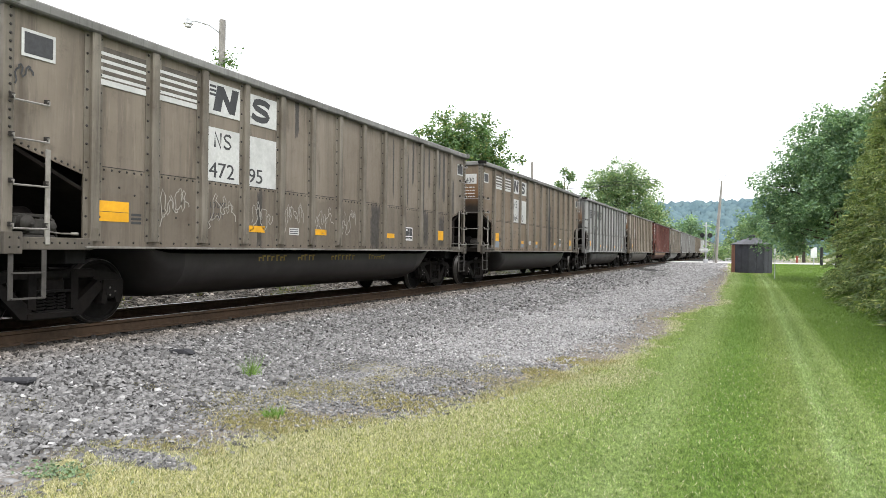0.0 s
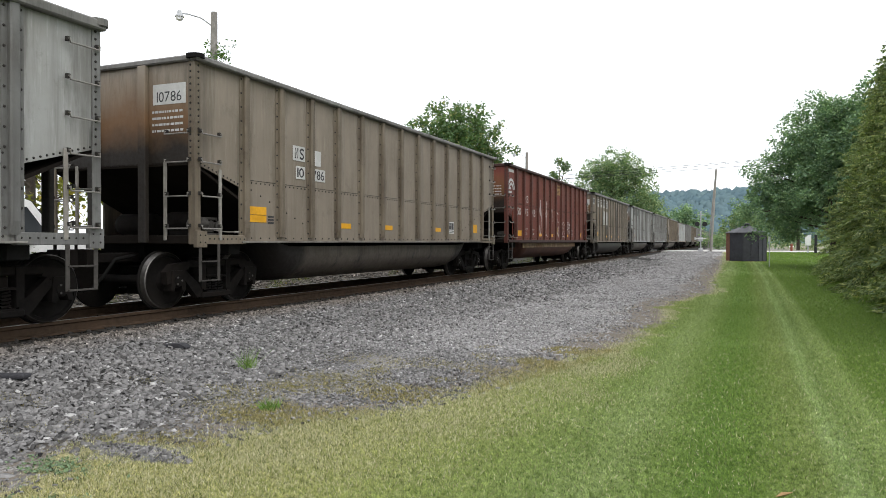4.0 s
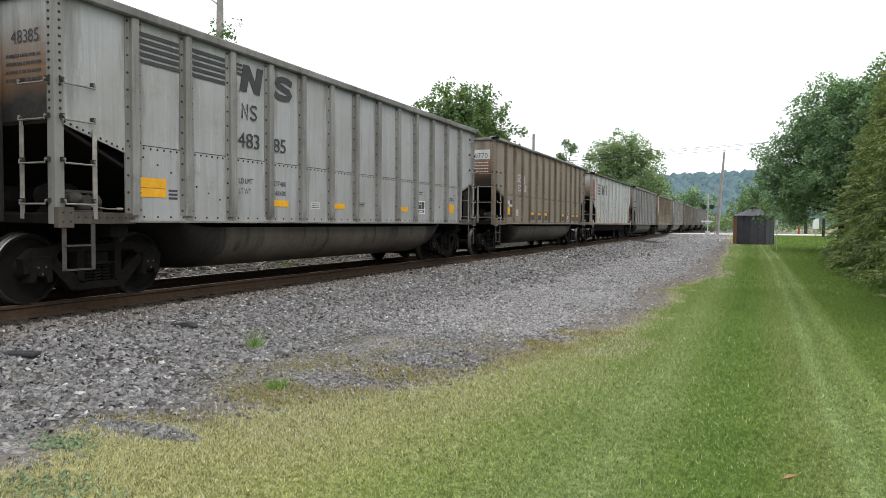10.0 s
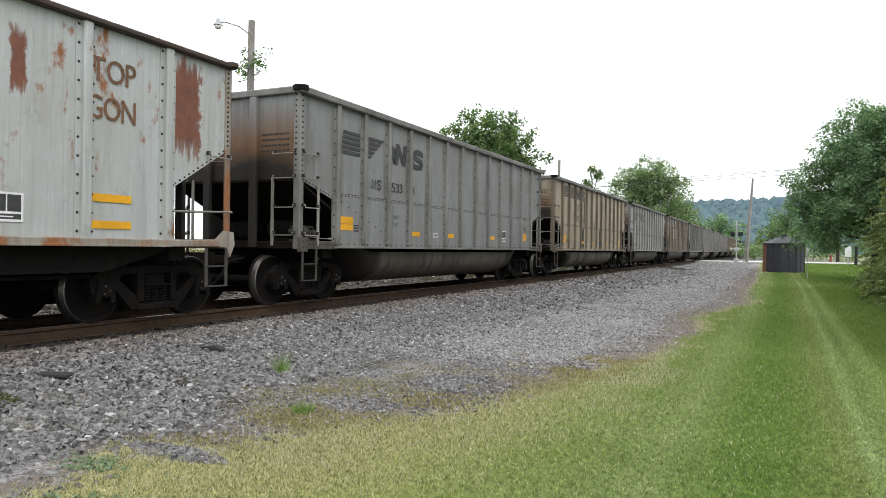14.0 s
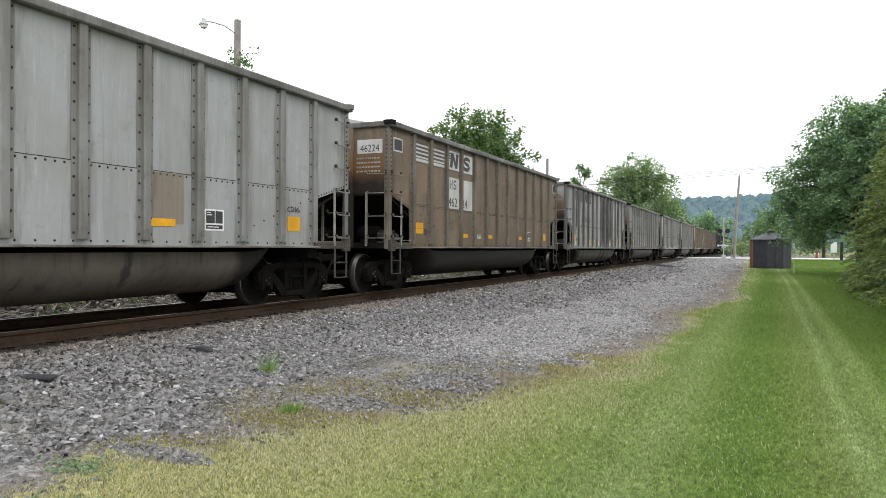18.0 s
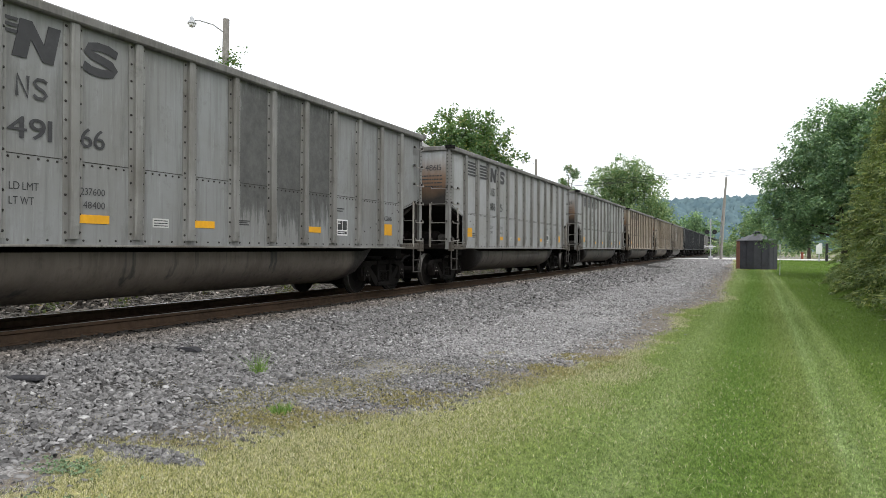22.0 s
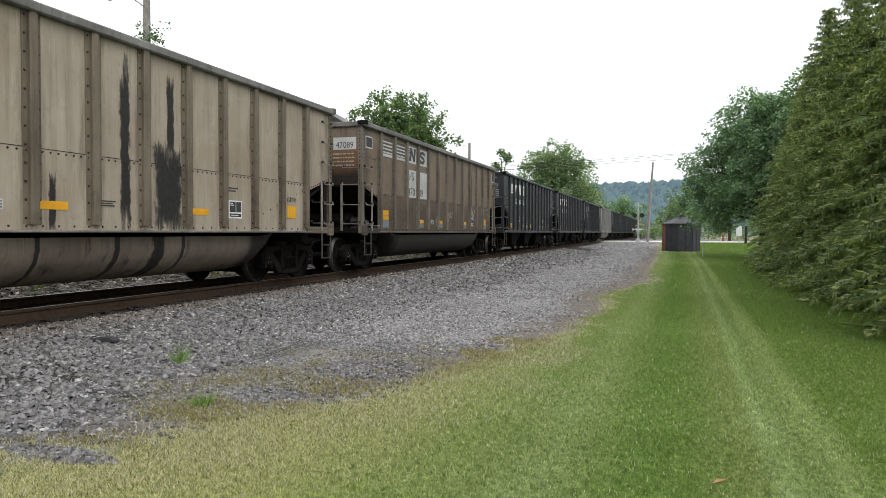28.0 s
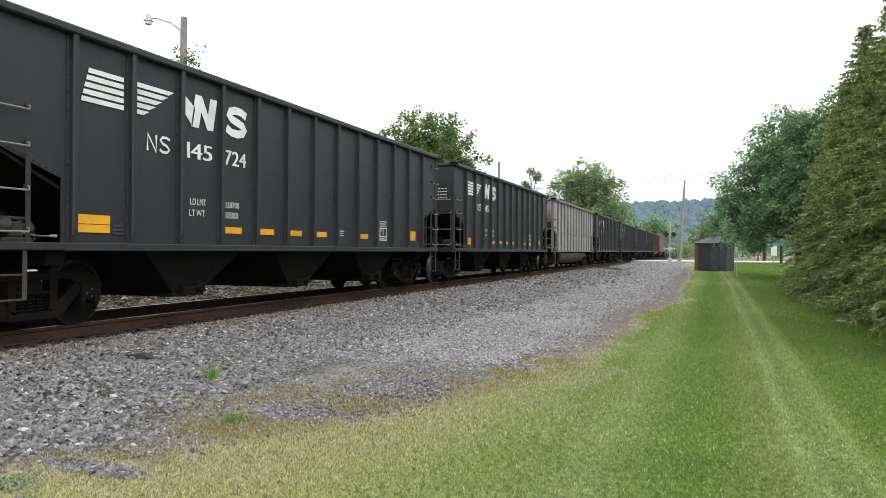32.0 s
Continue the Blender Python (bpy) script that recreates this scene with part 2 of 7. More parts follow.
    # Darker below the seam height, with a ragged edge.
    if low_dark > 0:
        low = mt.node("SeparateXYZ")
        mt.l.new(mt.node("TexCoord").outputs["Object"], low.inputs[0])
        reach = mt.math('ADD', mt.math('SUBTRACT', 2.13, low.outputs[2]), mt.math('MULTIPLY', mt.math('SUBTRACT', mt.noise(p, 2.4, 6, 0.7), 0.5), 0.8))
        c = mt.mix(mt.ramp(reach, [(0.0, 0.0), (0.06, low_dark * 0.8), (0.6, low_dark)]), c, tuple(x * 0.42 for x in dirt))
    if marks:
        pos = mt.node("SeparateXYZ")
        mt.l.new(mt.node("TexCoord").outputs["Object"], pos.inputs[0])
        drip = mt.noise(mt.coords(scale=(1, 9, 0.7), shift=sh), 1.6, 5, 0.7)
        edge = mt.noise(mt.coords(scale=(2, 2, 2), shift=sh), 2.6, 5, 0.7)
        total = None
        for y, z0, z1, w in marks:
            across = mt.math('ABSOLUTE', mt.math('DIVIDE', mt.math('SUBTRACT', pos.outputs[1], y), w / 2))
            along = mt.math('ABSOLUTE', mt.math('DIVIDE', mt.math('SUBTRACT', pos.outputs[2], (z0 + z1) / 2), (z1 - z0) / 2))
            across = mt.math('ADD', mt.math('SUBTRACT', 1.0, across), mt.math('MULTIPLY', mt.math('SUBTRACT', edge, 0.5), warp * 2.4))
            along = mt.math('ADD', mt.math('SUBTRACT', 1.0, along), mt.math('MULTIPLY', mt.math('SUBTRACT', drip, 0.5), 1.15))
            m = mt.math('MINIMUM', across, along)
            total = m if total is None else mt.math('MAXIMUM', total, m)
        worn = mt.noise(mt.coords(scale=(1, 7, 1.3), shift=sh), 1.5, 6, 0.75)
        total = mt.math('ADD', total, mt.math('MULTIPLY', mt.math('SUBTRACT', worn, 0.53), 1.1))
        deep = mt.mix(mt.ramp(edge, [(0.35, 0.0), (0.65, 1.0)]), mark, tuple(x * 1.6 for x in mark))
        c = mt.mix(mt.ramp(mt.math('ADD', total, 0.12), [(0.0, 0.0), (0.13, 0.7), (0.32, 0.97)]), c, deep)
    mt.col(c)
    mt.rough(mt.ramp(fine, [(0.3, rough - 0.12), (0.7, rough + 0.18)]))
    mt.bump(mt.math('ADD', mt.math('MULTIPLY', fine, 0.4), cloud), 0.25, 0.02)
    return mt.m


def plain(name, base, rough=0.75, var=0.25, scale=9.0, metal=0.0, second=None, bump=0.2, spec=0.3):
    mt = Mat(name, rough, metal, spec)
    p = mt.coords(shift=shifted(mt))
    n1, n2 = mt.noise(p, scale, 5, 0.65), mt.noise(p, scale * 0.12, 3)
    c = mt.mix(mt.ramp(n1, [(0.3, 0.0), (0.7, 1.0)]), tuple(x * (1 - var) for x in base), tuple(min(1, x * (1 + var)) for x in base))
    c = mt.mix(mt.ramp(n2, [(0.42, 0.0), (0.7, 0.7)]), c, second if second else tuple(x * 0.7 for x in base))
    mt.col(c)
    mt.bump(n1, bump, 0.01)
    return mt.m


def paints(name, *args, **kw):
    """The paint of a car's sides, and the same burnt brown by soot at the ends."""
    return car_paint(name, *args, **kw), car_paint("sooty_end_" + name, *args, **kw, burnt=True)


BROWN = paints("brown_paint", (0.208, 0.160, 0.115), (0.122, 0.087, 0.057), 0.85, 0.6, seams=1.004)
TAN = paints("tan_paint", (0.245, 0.208, 0.165), (0.165, 0.136, 0.104), 0.6, 0.35, seams=1.004)
BEIGE = paints("beige_paint", (0.385, 0.335, 0.266), (0.240, 0.186, 0.128), 0.7, 0.5, seams=1.004)
GREY = paints("grey_paint", (0.335, 0.345, 0.348), (0.245, 0.236, 0.215), 0.6, 0.4, seams=1.004)
GREY_SOOT = paints("sooty_grey_paint", (0.345, 0.350, 0.345), (0.225, 0.214, 0.192), 0.65, 0.55, soot=0.3, seams=1.004)
GREY_DARK = paints("dull_grey_paint", (0.225, 0.232, 0.234), (0.165, 0.160, 0.148), 0.6, 0.4, seams=1.004)
WHITE_RUST = paints("rusty_white_paint", (0.42, 0.445, 0.45), (0.34, 0.325, 0.28), 0.65, 0.45, rust=0.02, mark=(0.115, 0.040, 0.021), warp=0.75, marks=((-6.55, 2.3, 3.55, 0.62), (-5.2, 3.3, 3.45, 0.10), (-5.0, 2.9, 3.05, 0.08), (-4.3, 3.4, 3.5, 0.16), (-2.55, 3.15, 3.5, 0.15), (-1.45, 2.8, 3.5, 0.22), (-0.2, 3.25, 3.5, 0.10), (1.0, 3.2, 3.5, 0.10), (2.3, 2.8, 3.5, 0.14), (3.7, 2.8, 3.5, 0.18), (6.2, 2.4, 3.7, 0.55)))
BLACK = paints("black_paint", (0.022, 0.0245, 0.028), (0.032, 0.034, 0.037), 0.5, 0.25, rough=0.5)
RED = paints("oxide_red_paint", (0.170, 0.043, 0.028), (0.100, 0.029, 0.020), 0.75, 0.55)
RIBS_RED = car_paint("grimy_red_rib_paint", (0.105, 0.032, 0.023), (0.055, 0.020, 0.015), 0.8, 0.6)
CHORD_RED = car_paint("dark_red_chord", (0.050, 0.020, 0.016), (0.025, 0.015, 0.013), 0.8, 0.5)
CHORD_RUST = car_paint("rusty_black_chord", (0.040, 0.030, 0.025), (0.075, 0.040, 0.022), 0.8, 0.5)
CHORD = car_paint("worn_chord_steel", (0.205, 0.200, 0.190), (0.085, 0.080, 0.072), 0.9, 0.7)
SILL = car_paint("grimy_sill_steel", (0.110, 0.094, 0.076), (0.036, 0.030, 0.025), 0.9, 0.7)
LIP = car_paint("worn_sill_lip", (0.255, 0.245, 0.225), (0.085, 0.072, 0.058), 0.9, 0.7)
VALVE = plain("grimy_valve_casting", (0.050, 0.046, 0.041), 0.7, 0.35, 14, second=(0.025, 0.022, 0.02))
RIBS_BROWN = car_paint("grimy_brown_rib_paint", (0.190, 0.168, 0.138), (0.090, 0.074, 0.056), 0.9, 0.8)
SILL_RUST = car_paint("rusty_white_sill", (0.33, 0.315, 0.28), (0.17, 0.12, 0.08), 0.9, 0.6, rust=0.5)
STILE = plain("worn_stile_steel", (0.27, 0.255, 0.23), 0.6, 0.3, 9, second=(0.16, 0.14, 0.12))
RIBS = car_paint("grimy_rib_paint", (0.232, 0.232, 0.224), (0.120, 0.112, 0.098), 0.8, 0.6)
RIBS_SOOT = car_paint("sooty_rib_paint", (0.180, 0.180, 0.175), (0.075, 0.070, 0.064), 0.8, 0.6)
RIBS_TAN = car_paint("grimy_tan_rib_paint", (0.195, 0.162, 0.120), (0.098, 0.076, 0.054), 0.9, 0.7)
TUB = plain("grimy_black_steel", (0.026, 0.023, 0.022), 0.42, 0.3, 3, second=(0.014, 0.012, 0.012))
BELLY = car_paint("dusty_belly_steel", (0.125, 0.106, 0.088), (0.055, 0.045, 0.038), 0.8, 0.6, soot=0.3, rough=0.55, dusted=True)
RUSTPLATE = plain("bare_rusty_plate", (0.33, 0.235, 0.150), 0.75, 0.45, 6, second=(0.17, 0.070, 0.028))
RIVET = plain("dark_rivet", (0.030, 0.027, 0.024), 0.7, 0.3, 20)
TUB_RED = plain("brown_tub_steel", (0.105, 0.046, 0.034), 0.6, 0.3, 3, second=(0.055, 0.030, 0.024))
UNDER = plain("underframe_black", (0.011, 0.0105, 0.010), 0.9, 0.35, 7, spec=0.08)
TRUCK = plain("truck_cast_steel", (0.009, 0.008, 0.0075), 0.85, 0.4, 12, second=(0.017, 0.013, 0.011), spec=0.1)
WHEEL = plain("wheel_steel", (0.010, 0.009, 0.0085), 0.85, 0.3, 14, second=(0.016, 0.0135, 0.012), spec=0.08)
TREAD = plain("polished_tread", (0.17, 0.16, 0.15), 0.4, 0.2, 20, metal=0.8)
# Near-black for slope sheets, end sills and the plates below them.
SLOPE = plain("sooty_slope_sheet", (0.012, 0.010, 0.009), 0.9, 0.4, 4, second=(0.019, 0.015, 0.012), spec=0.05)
GALV = plain("worn_grab_iron", (0.24, 0.225, 0.205), 0.55, 0.3, 20, metal=0.3)
STEP = plain("worn_step_steel", (0.060, 0.055, 0.050), 0.7, 0.3, 14)
COAL = plain("coal", (0.014, 0.014, 0.015), 0.55, 0.4, 30, bump=0.8)
YELLOW = plain("reflector_yellow", (0.72, 0.36, 0.02), 0.5, 0.1, 14, bump=0.05)
DECAL_W = plain("white_lettering", (0.50, 0.50, 0.485), 0.6, 0.12, 16, bump=0.05)
BRIGHT = plain("bright_white_lettering", (0.74, 0.74, 0.73), 0.55, 0.08, 16, bump=0.05)
DECAL_B = plain("dark_lettering", (0.045, 0.045, 0.048), 0.6, 0.2, 16, bump=0.05)
RAILSTEEL = plain("rusty_rail", (0.052, 0.036, 0.025), 0.9, 0.35, 10, second=(0.072, 0.046, 0.030), spec=0.1)
RAILTOP = plain("rail_running_surface", (0.30, 0.28, 0.27), 0.35, 0.2, 12, metal=0.8)
TIE = plain("creosoted_tie", (0.045, 0.038, 0.031), 0.9, 0.4, 8, second=(0.08, 0.065, 0.05))

# ---- flat letters of the built-in font ----
def alphabet(chars):
    """Vertices, faces and width of each letter, height 1."""
    obs = []
    for ch in chars:
        cu = bpy.data.curves.new("letter", 'FONT')
        cu.body, cu.resolution_u = ch, 3
        obs.append(new("letter", cu))
    dg = bpy.context.evaluated_depsgraph_get()
    table = {}
    for ch, ob in zip(chars, obs):
        me = bpy.data.meshes.new_from_object(ob.evaluated_get(dg))
        co = np.array([v.co[:2] for v in me.vertices])
        lo, hi = co.min(0), co.max(0)
        co = (co - lo) / (hi[1] - lo[1])
        table[ch] = [tuple(c) for c in co], [tuple(q.vertices) for q in me.polygons], float(co[:, 0].max())
        bpy.data.meshes.remove(me)
    for ob in obs:
        bpy.data.objects.remove(ob)
    return table


ALPHABET = alphabet("0123456789LDMTWOPGNR")

# ---- railcars ----
CAR = 16.18            # length over the couplers
HALF_W = 1.55          # half the width over the side sheets
BAY = 1.004            # from rib to rib
WHEEL_R = 0.457
FIRST = 12.42          # middle of car 0 at the start, but for its slack


def sideframe_geo(x):
    """A cast truck side frame in the plane x, with two windows and a spring opening."""
    g = Geo()
    a, b = x - 0.06, x + 0.06
    for s in (-1, 1):
        # arms from the pedestal over the axle down to the spring seat
        g.prism([(s * 1.10, 0.40), (s * 1.13, 0.60), (s * 0.98, 0.72), (s * 0.62, 0.76), (s * 0.62, 0.64), (s * 0.74, 0.60), (s * 0.76, 0.50)], 'x', a, b)
        g.prism([(s * 0.78, 0.52), (s * 0.70, 0.62), (s * 0.30, 0.30), (s * 0.30, 0.16), (s * 0.44, 0.16)], 'x', a, b)
        g.prism([(s * 0.36, 0.76), (s * 0.25, 0.76), (s * 0.25, 0.26), (s * 0.36, 0.30)], 'x', a - 0.02, b + 0.02)
        g.prism([(s * 0.76, 0.62), (s * 1.02, 0.62), (s * 1.05, 0.30), (s * 0.98, 0.30), (s * 0.95, 0.42), (s * 0.84, 0.42), (s * 0.80, 0.28), (s * 0.73, 0.30)], 'x', a - 0.015, b + 0.03)
    g.box(a, b, -0.64, 0.64, 0.66, 0.78, 0.02)
    g.box(a - 0.06, b + 0.04, -0.36, 0.36, 0.14, 0.24, 0.02)
    return g


def spring_geo(x):
    g = Geo()
    for k in (-0.15, 0.0, 0.15):
        pts = [(x + 0.055 * math.cos(t * 1.05), k + 0.062 * math.sin(t * 1.05), 0.24 + 0.26 * t / 36) for t in range(37)]
        g.tube(pts, 0.016, 5)
    g.box(x - 0.09, x + 0.09, -0.24, 0.24, 0.225, 0.255).box(x - 0.09, x + 0.09, -0.24, 0.24, 0.485, 0.515)
    return g


def wheelset_geo():
    g = Geo()
    g.tube([(-1.02, 0, 0), (1.02, 0, 0)], 0.075, 12)
    prof = [(0.70, 0.075), (0.70, 0.33), (0.685, 0.40), (0.683, 0.482), (0.712, 0.485), (0.730, WHEEL_R + 0.004), (0.815, WHEEL_R - 0.004), (0.825, 0.44),
            (0.825, 0.40), (0.785, 0.385), (0.765, 0.30), (0.775, 0.18), (0.83, 0.14), (0.83, 0.075)]
    for s in (-1, 1):
        n0 = len(g.f)
        g.lathe([(s * a, r) for a, r in prof], 'x', n=32)
        g.dark += range(n0 + 5 * 32, n0 + 7 * 32)
        g.lathe([(s * 0.93, 0.02), (s * 0.93, 0.105), (s * 1.05, 0.115), (s * 1.09, 0.09), (s * 1.09, 0.0)], 'x', n=12)
        for j in range(3):
            t = 2.1 * j
            g.rivet((s * 1.09, 0.06 * math.cos(t), 0.06 * math.sin(t)), (s, 0, 0), 0.018)
    return g


MESHES = {}


def shared(key, make, smooth=0):
    if key not in MESHES:
        MESHES[key] = make().mesh(key.split("|")[0], smooth)
    return MESHES[key]


def clad(key, make, material, smooth=0, second=None):
    """One mesh for each shape and paint."""
    k = key + "|" + material.name
    if k not in MESHES:
        me = shared(key, make, smooth).copy()
        me.name = key.split("|")[0]
        me.materials.append(material)
        me.materials.append(second or RIVET)
        MESHES[k] = me
    return MESHES[k]


WHEELS = []            # (wheelset, index of its place on the truck)


def truck(parent, y, frame_mat):
    tr = part("truck", clad("bolster|", lambda: Geo().box(-1.02, 1.02, -0.2, 0.2, 0.46, 0.66, 0.03).tube([(0, 0, 0.6), (0, 0, 0.86)], 0.22, 12).box(-0.75, -0.55, -0.12, 0.12, 0.66, 0.8, 0.01).box(0.55, 0.75, -0.12, 0.12, 0.66, 0.8, 0.01), frame_mat), None, parent, "grimy cast steel freight truck")
    tr.location = (0, y, 0)
    for s in (-1, 1):
        part("side_frame", clad("side_frame|%d" % s, lambda: sideframe_geo(s * 0.99), frame_mat), None, tr)
        part("spring_pack", clad("spring_pack|%d" % s, lambda: spring_geo(s * 0.99), frame_mat, 40), None, tr)
    for i, s in enumerate((-1, 1)):
        w = part("wheelset", clad("wheelset|", wheelset_geo, WHEEL, 35, TREAD), None, tr, "worn steel wheels on an axle")
        w.location = (0, s * 0.889, WHEEL_R)
        WHEELS.append((w, i))
    # Brake beams, each with an added deep plate that darkens the truck's middle.
    for s in (-1, 1):
        part("brake_beam", clad("brake_beam|%d" % s, lambda: Geo().box(-0.8, 0.8, s * 0.36 - 0.05, s * 0.36 + 0.05, 0.30, 0.40, 0.01).box(0.62, 0.78, s * 0.38 - 0.06, s * 0.43 + 0.03, 0.26, 0.56, 0.01).box(-0.66, 0.66, min(s * 0.22, s * 0.30), max(s * 0.22, s * 0.30), 0.16, 0.50, 0.01), frame_mat), None, tr)
    return tr


def rib_geo(s, z0, z1, w=0.13, d=0.075, flange=0.075):
    """A hat-section side stake with its rivets; s is the side of the car."""
    g = Geo()
    x = HALF_W * s
    h = w / 2
    prof = [(x, -h - flange), (x + s * 0.012, -h - flange), (x + s * 0.014, -h), (x + s * (d - 0.015), -h), (x + s * d, -h + 0.02), (x + s * d, h - 0.02),
            (x + s * (d - 0.015), h), (x + s * 0.014, h), (x + s * 0.012, h + flange), (x, h + flange)]
    n = len(prof)
    low = [(px if abs(px - x) < 0.02 else x + s * 0.05, py) for px, py in prof]
    v = [(px, py, z0) for px, py in low] + [(px, py, z0 + 0.16) for px, py in prof] + [(px, py, z1) for px, py in prof]
    f = [(r * n + i, r * n + (i + 1) % n, (r + 1) * n + (i + 1) % n, (r + 1) * n + i) for r in (0, 1) for i in range(n)]
    f += [tuple(range(n - 1, -1, -1)), tuple(range(2 * n, 3 * n))]
    g.add(v, f)
    k = int((z1 - z0) / 0.21)
    for i in range(k):
        z = z0 + 0.08 + i * (z1 - z0 - 0.14) / (k - 1)
        for e in (-1, 1):
            g.rivet((x + s * 0.012, e * (h + flange / 2), z), (s, 0, 0), 0.021)
    return g


def grab_geo(p0, p1, out):
    """A bent grab iron between two feet."""
    p0, p1, out = Vector(p0), Vector(p1), Vector(out)
    drop = Vector((0, 0, -0.045))
    g = Geo().tube([p0, p0 + out, p0 + out + drop, p1 + out + drop, p1 + out, p1], 0.013, 6)
    for p in (p0, p1):
        n0 = len(g.f)
        q = p + out * 0.35
        g.box(q.x - 0.022, q.x + 0.022, q.y - 0.022, q.y + 0.022, q.z - 0.028, q.z + 0.028)
        g.dark += range(n0, len(g.f))
    return g


def side_sheet_geo(s, half, z0, z1, cut, seam):
    """The side of the tub with its ends cut away over the trucks, seam and rivet rows."""
    g = Geo()
    run, za, zb = cut
    x0, x1 = sorted((s * (HALF_W - 0.02), s * HALF_W))
    g.prism([(-half, za), (-half + run, zb), (-half + run, z0), (half - run, z0), (half - run, zb), (half, za), (half, z1), (-half, z1)], 'x', x0, x1)
    if seam:
        xs = sorted((s * HALF_W, s * (HALF_W + 0.008)))
        g.box(xs[0], xs[1], -half + run, half - run, z0, seam)
        n = int((half - run) * 2 / 0.125)
        for i in range(n):
            y = -half + run + 0.06 + i * 0.125
            g.rivet((s * (HALF_W + 0.008), y, seam - 0.035), (s, 0, 0), 0.018)
            if i % 2 == 0:
                g.rivet((s * (HALF_W + 0.008), y, z0 + 0.05), (s, 0, 0), 0.018)
        # Lap shadow above the seam, built as a thin dark strip.
        n0 = len(g.f)
        xs = sorted((s * HALF_W, s * (HALF_W + 0.011)))
        g.box(xs[0], xs[1], -half + run, half - run, seam - 0.001, seam + 0.009)
        g.dark += range(n0, len(g.f))
        for e in (-1, 1):
            for i in range(7):
                g.rivet((s * (HALF_W + 0.008), e * (half - run - 0.3 - i * 0.26), seam - 0.16 - i * 0.09), (s, 0, 0), 0.018)
    n = int(2 * run / 0.17)
    for e in (-1, 1):
        for i in range(n):
            t = (i + 0.5) / n
            g.rivet((s * HALF_W, e * (half - run * t), za + (zb - za) * t + 0.04), (s, 0, 0), 0.018)
    return g


def tub_geo(y0, y1, zb, w, piece=0):
    """The rounded belly between the trucks: the barrel, or one of its sloping ends."""
    g = Geo()
    rows = []
    prof = [(-1, 1.10), (-1, 0.92), (-0.96, 0.76), (-0.86, 0.60), (-0.70, 0.48), (-0.5, 0.42), (0, 0.40), (0.5, 0.42), (0.70, 0.48), (0.86, 0.60), (0.96, 0.76), (1, 0.92), (1, 1.10)]
    def ring(y, k):
        return [(px * w, y, 1.10 - (1.10 - (pz + zb - 0.40)) * k) for px, pz in prof]
    rows = [ring(y0, 0.02), ring(y0 + 0.2, 0.55), ring(y0 + 0.45, 0.92), ring(y0 + 0.75, 1.0), ring(y1 - 0.75, 1.0), ring(y1 - 0.45, 0.92), ring(y1 - 0.2, 0.55), ring(y1, 0.02)]
    rows = rows[3:5] if piece == 0 else rows[:4] if piece < 0 else rows[4:]
    n = len(prof)
    v = [p for r in rows for p in r]
    f = [(i * n + j, i * n + j + 1, (i + 1) * n + j + 1, (i + 1) * n + j) for i in range(len(rows) - 1) for j in range(n - 1)]
    return g.add(v, f)


def hopper_geo(y):
    """One pair of discharge chutes that narrows to its gate."""
    g = Geo()
    v = [(sx * 1.40, y + sy * 1.22, 1.10) for sx, sy in ((-1, -1), (1, -1), (1, 1), (-1, 1))] + [(sx * 1.18, y + sy * 0.30, 0.34) for sx, sy in ((-1, -1), (1, -1), (1, 1), (-1, 1))]
    g.add(v, [(0, 1, 5, 4), (1, 2, 6, 5), (2, 3, 7, 6), (3, 0, 4, 7), (4, 5, 6, 7), (3, 2, 1, 0)])
    g.box(-1.22, 1.22, y - 0.38, y + 0.38, 0.31, 0.37, 0.01)
    g.tube([(-1.35, y + 0.25, 0.40), (1.35, y + 0.25, 0.40)], 0.03, 8)
    g.box(1.22, 1.32, y - 0.22, y + 0.05, 0.33, 0.47, 0.01)
    g.tube([(1.3, y - 0.1, 0.40), (1.36, y + 0.22, 0.52)], 0.022, 6)
    return g


def ladder(car, s, e, half, mats, heights, stiles=True, tall=()):
    """Grab irons and stile at one corner; s: side, e: end."""
    x, y = s * (HALF_W + 0.03), e * half
    for i, z in enumerate(tall or heights):
        part("grab_iron", clad("grab_iron|s%d%d%d%.1f" % (s, e, i, half), lambda: grab_geo((x, y - e * 0.06, z), (x, y - e * 0.50, z), (s * 0.07, 0, 0)), GALV, 40), None, car)
    for i, z in enumerate(heights):
        part("grab_iron", clad("grab_iron|e%d%d%d%.1f" % (s, e, i, half), lambda: grab_geo((x - s * 0.10, y + e * 0.02, z), (x - s * 0.55, y + e * 0.02, z), (0, e * 0.07, 0)), GALV, 40), None, car)
    if stiles:
        part("ladder_stile", clad("ladder_stile|%d%d%.1f" % (s, e, half), lambda: Geo().box(min(x, x + s * 0.03), max(x, x + s * 0.03), y - e * 0.53 - 0.03, y - e * 0.53 + 0.03, 1.10, 2.24, 0.006), mats[0]), None, car)
        part("ladder_stile", clad("ladder_stile|e%d%d%.1f" % (s, e, half), lambda: Geo().box(x - s * 0.62 - 0.03, x - s * 0.62 + 0.03, y - 0.015, y + 0.015, 1.10, 2.34, 0.006), mats[0]), None, car)
    st = Geo()
    for yy in (y - e * 0.08, y - e * 0.50):
        st.box(min(x, x + s * 0.012), max(x, x + s * 0.012), yy - 0.03, yy + 0.03, 0.46, 1.10)
    for z in (0.46, 0.76):
        st.box(min(x, x + s * 0.04), max(x, x + s * 0.04), min(y - e * 0.08, y - e * 0.5), max(y - e * 0.08, y - e * 0.5), z, z + 0.02)
    part("sill_step", clad("sill_step|%d%d%.1f" % (s, e, half), lambda: st, STEP), None, car)


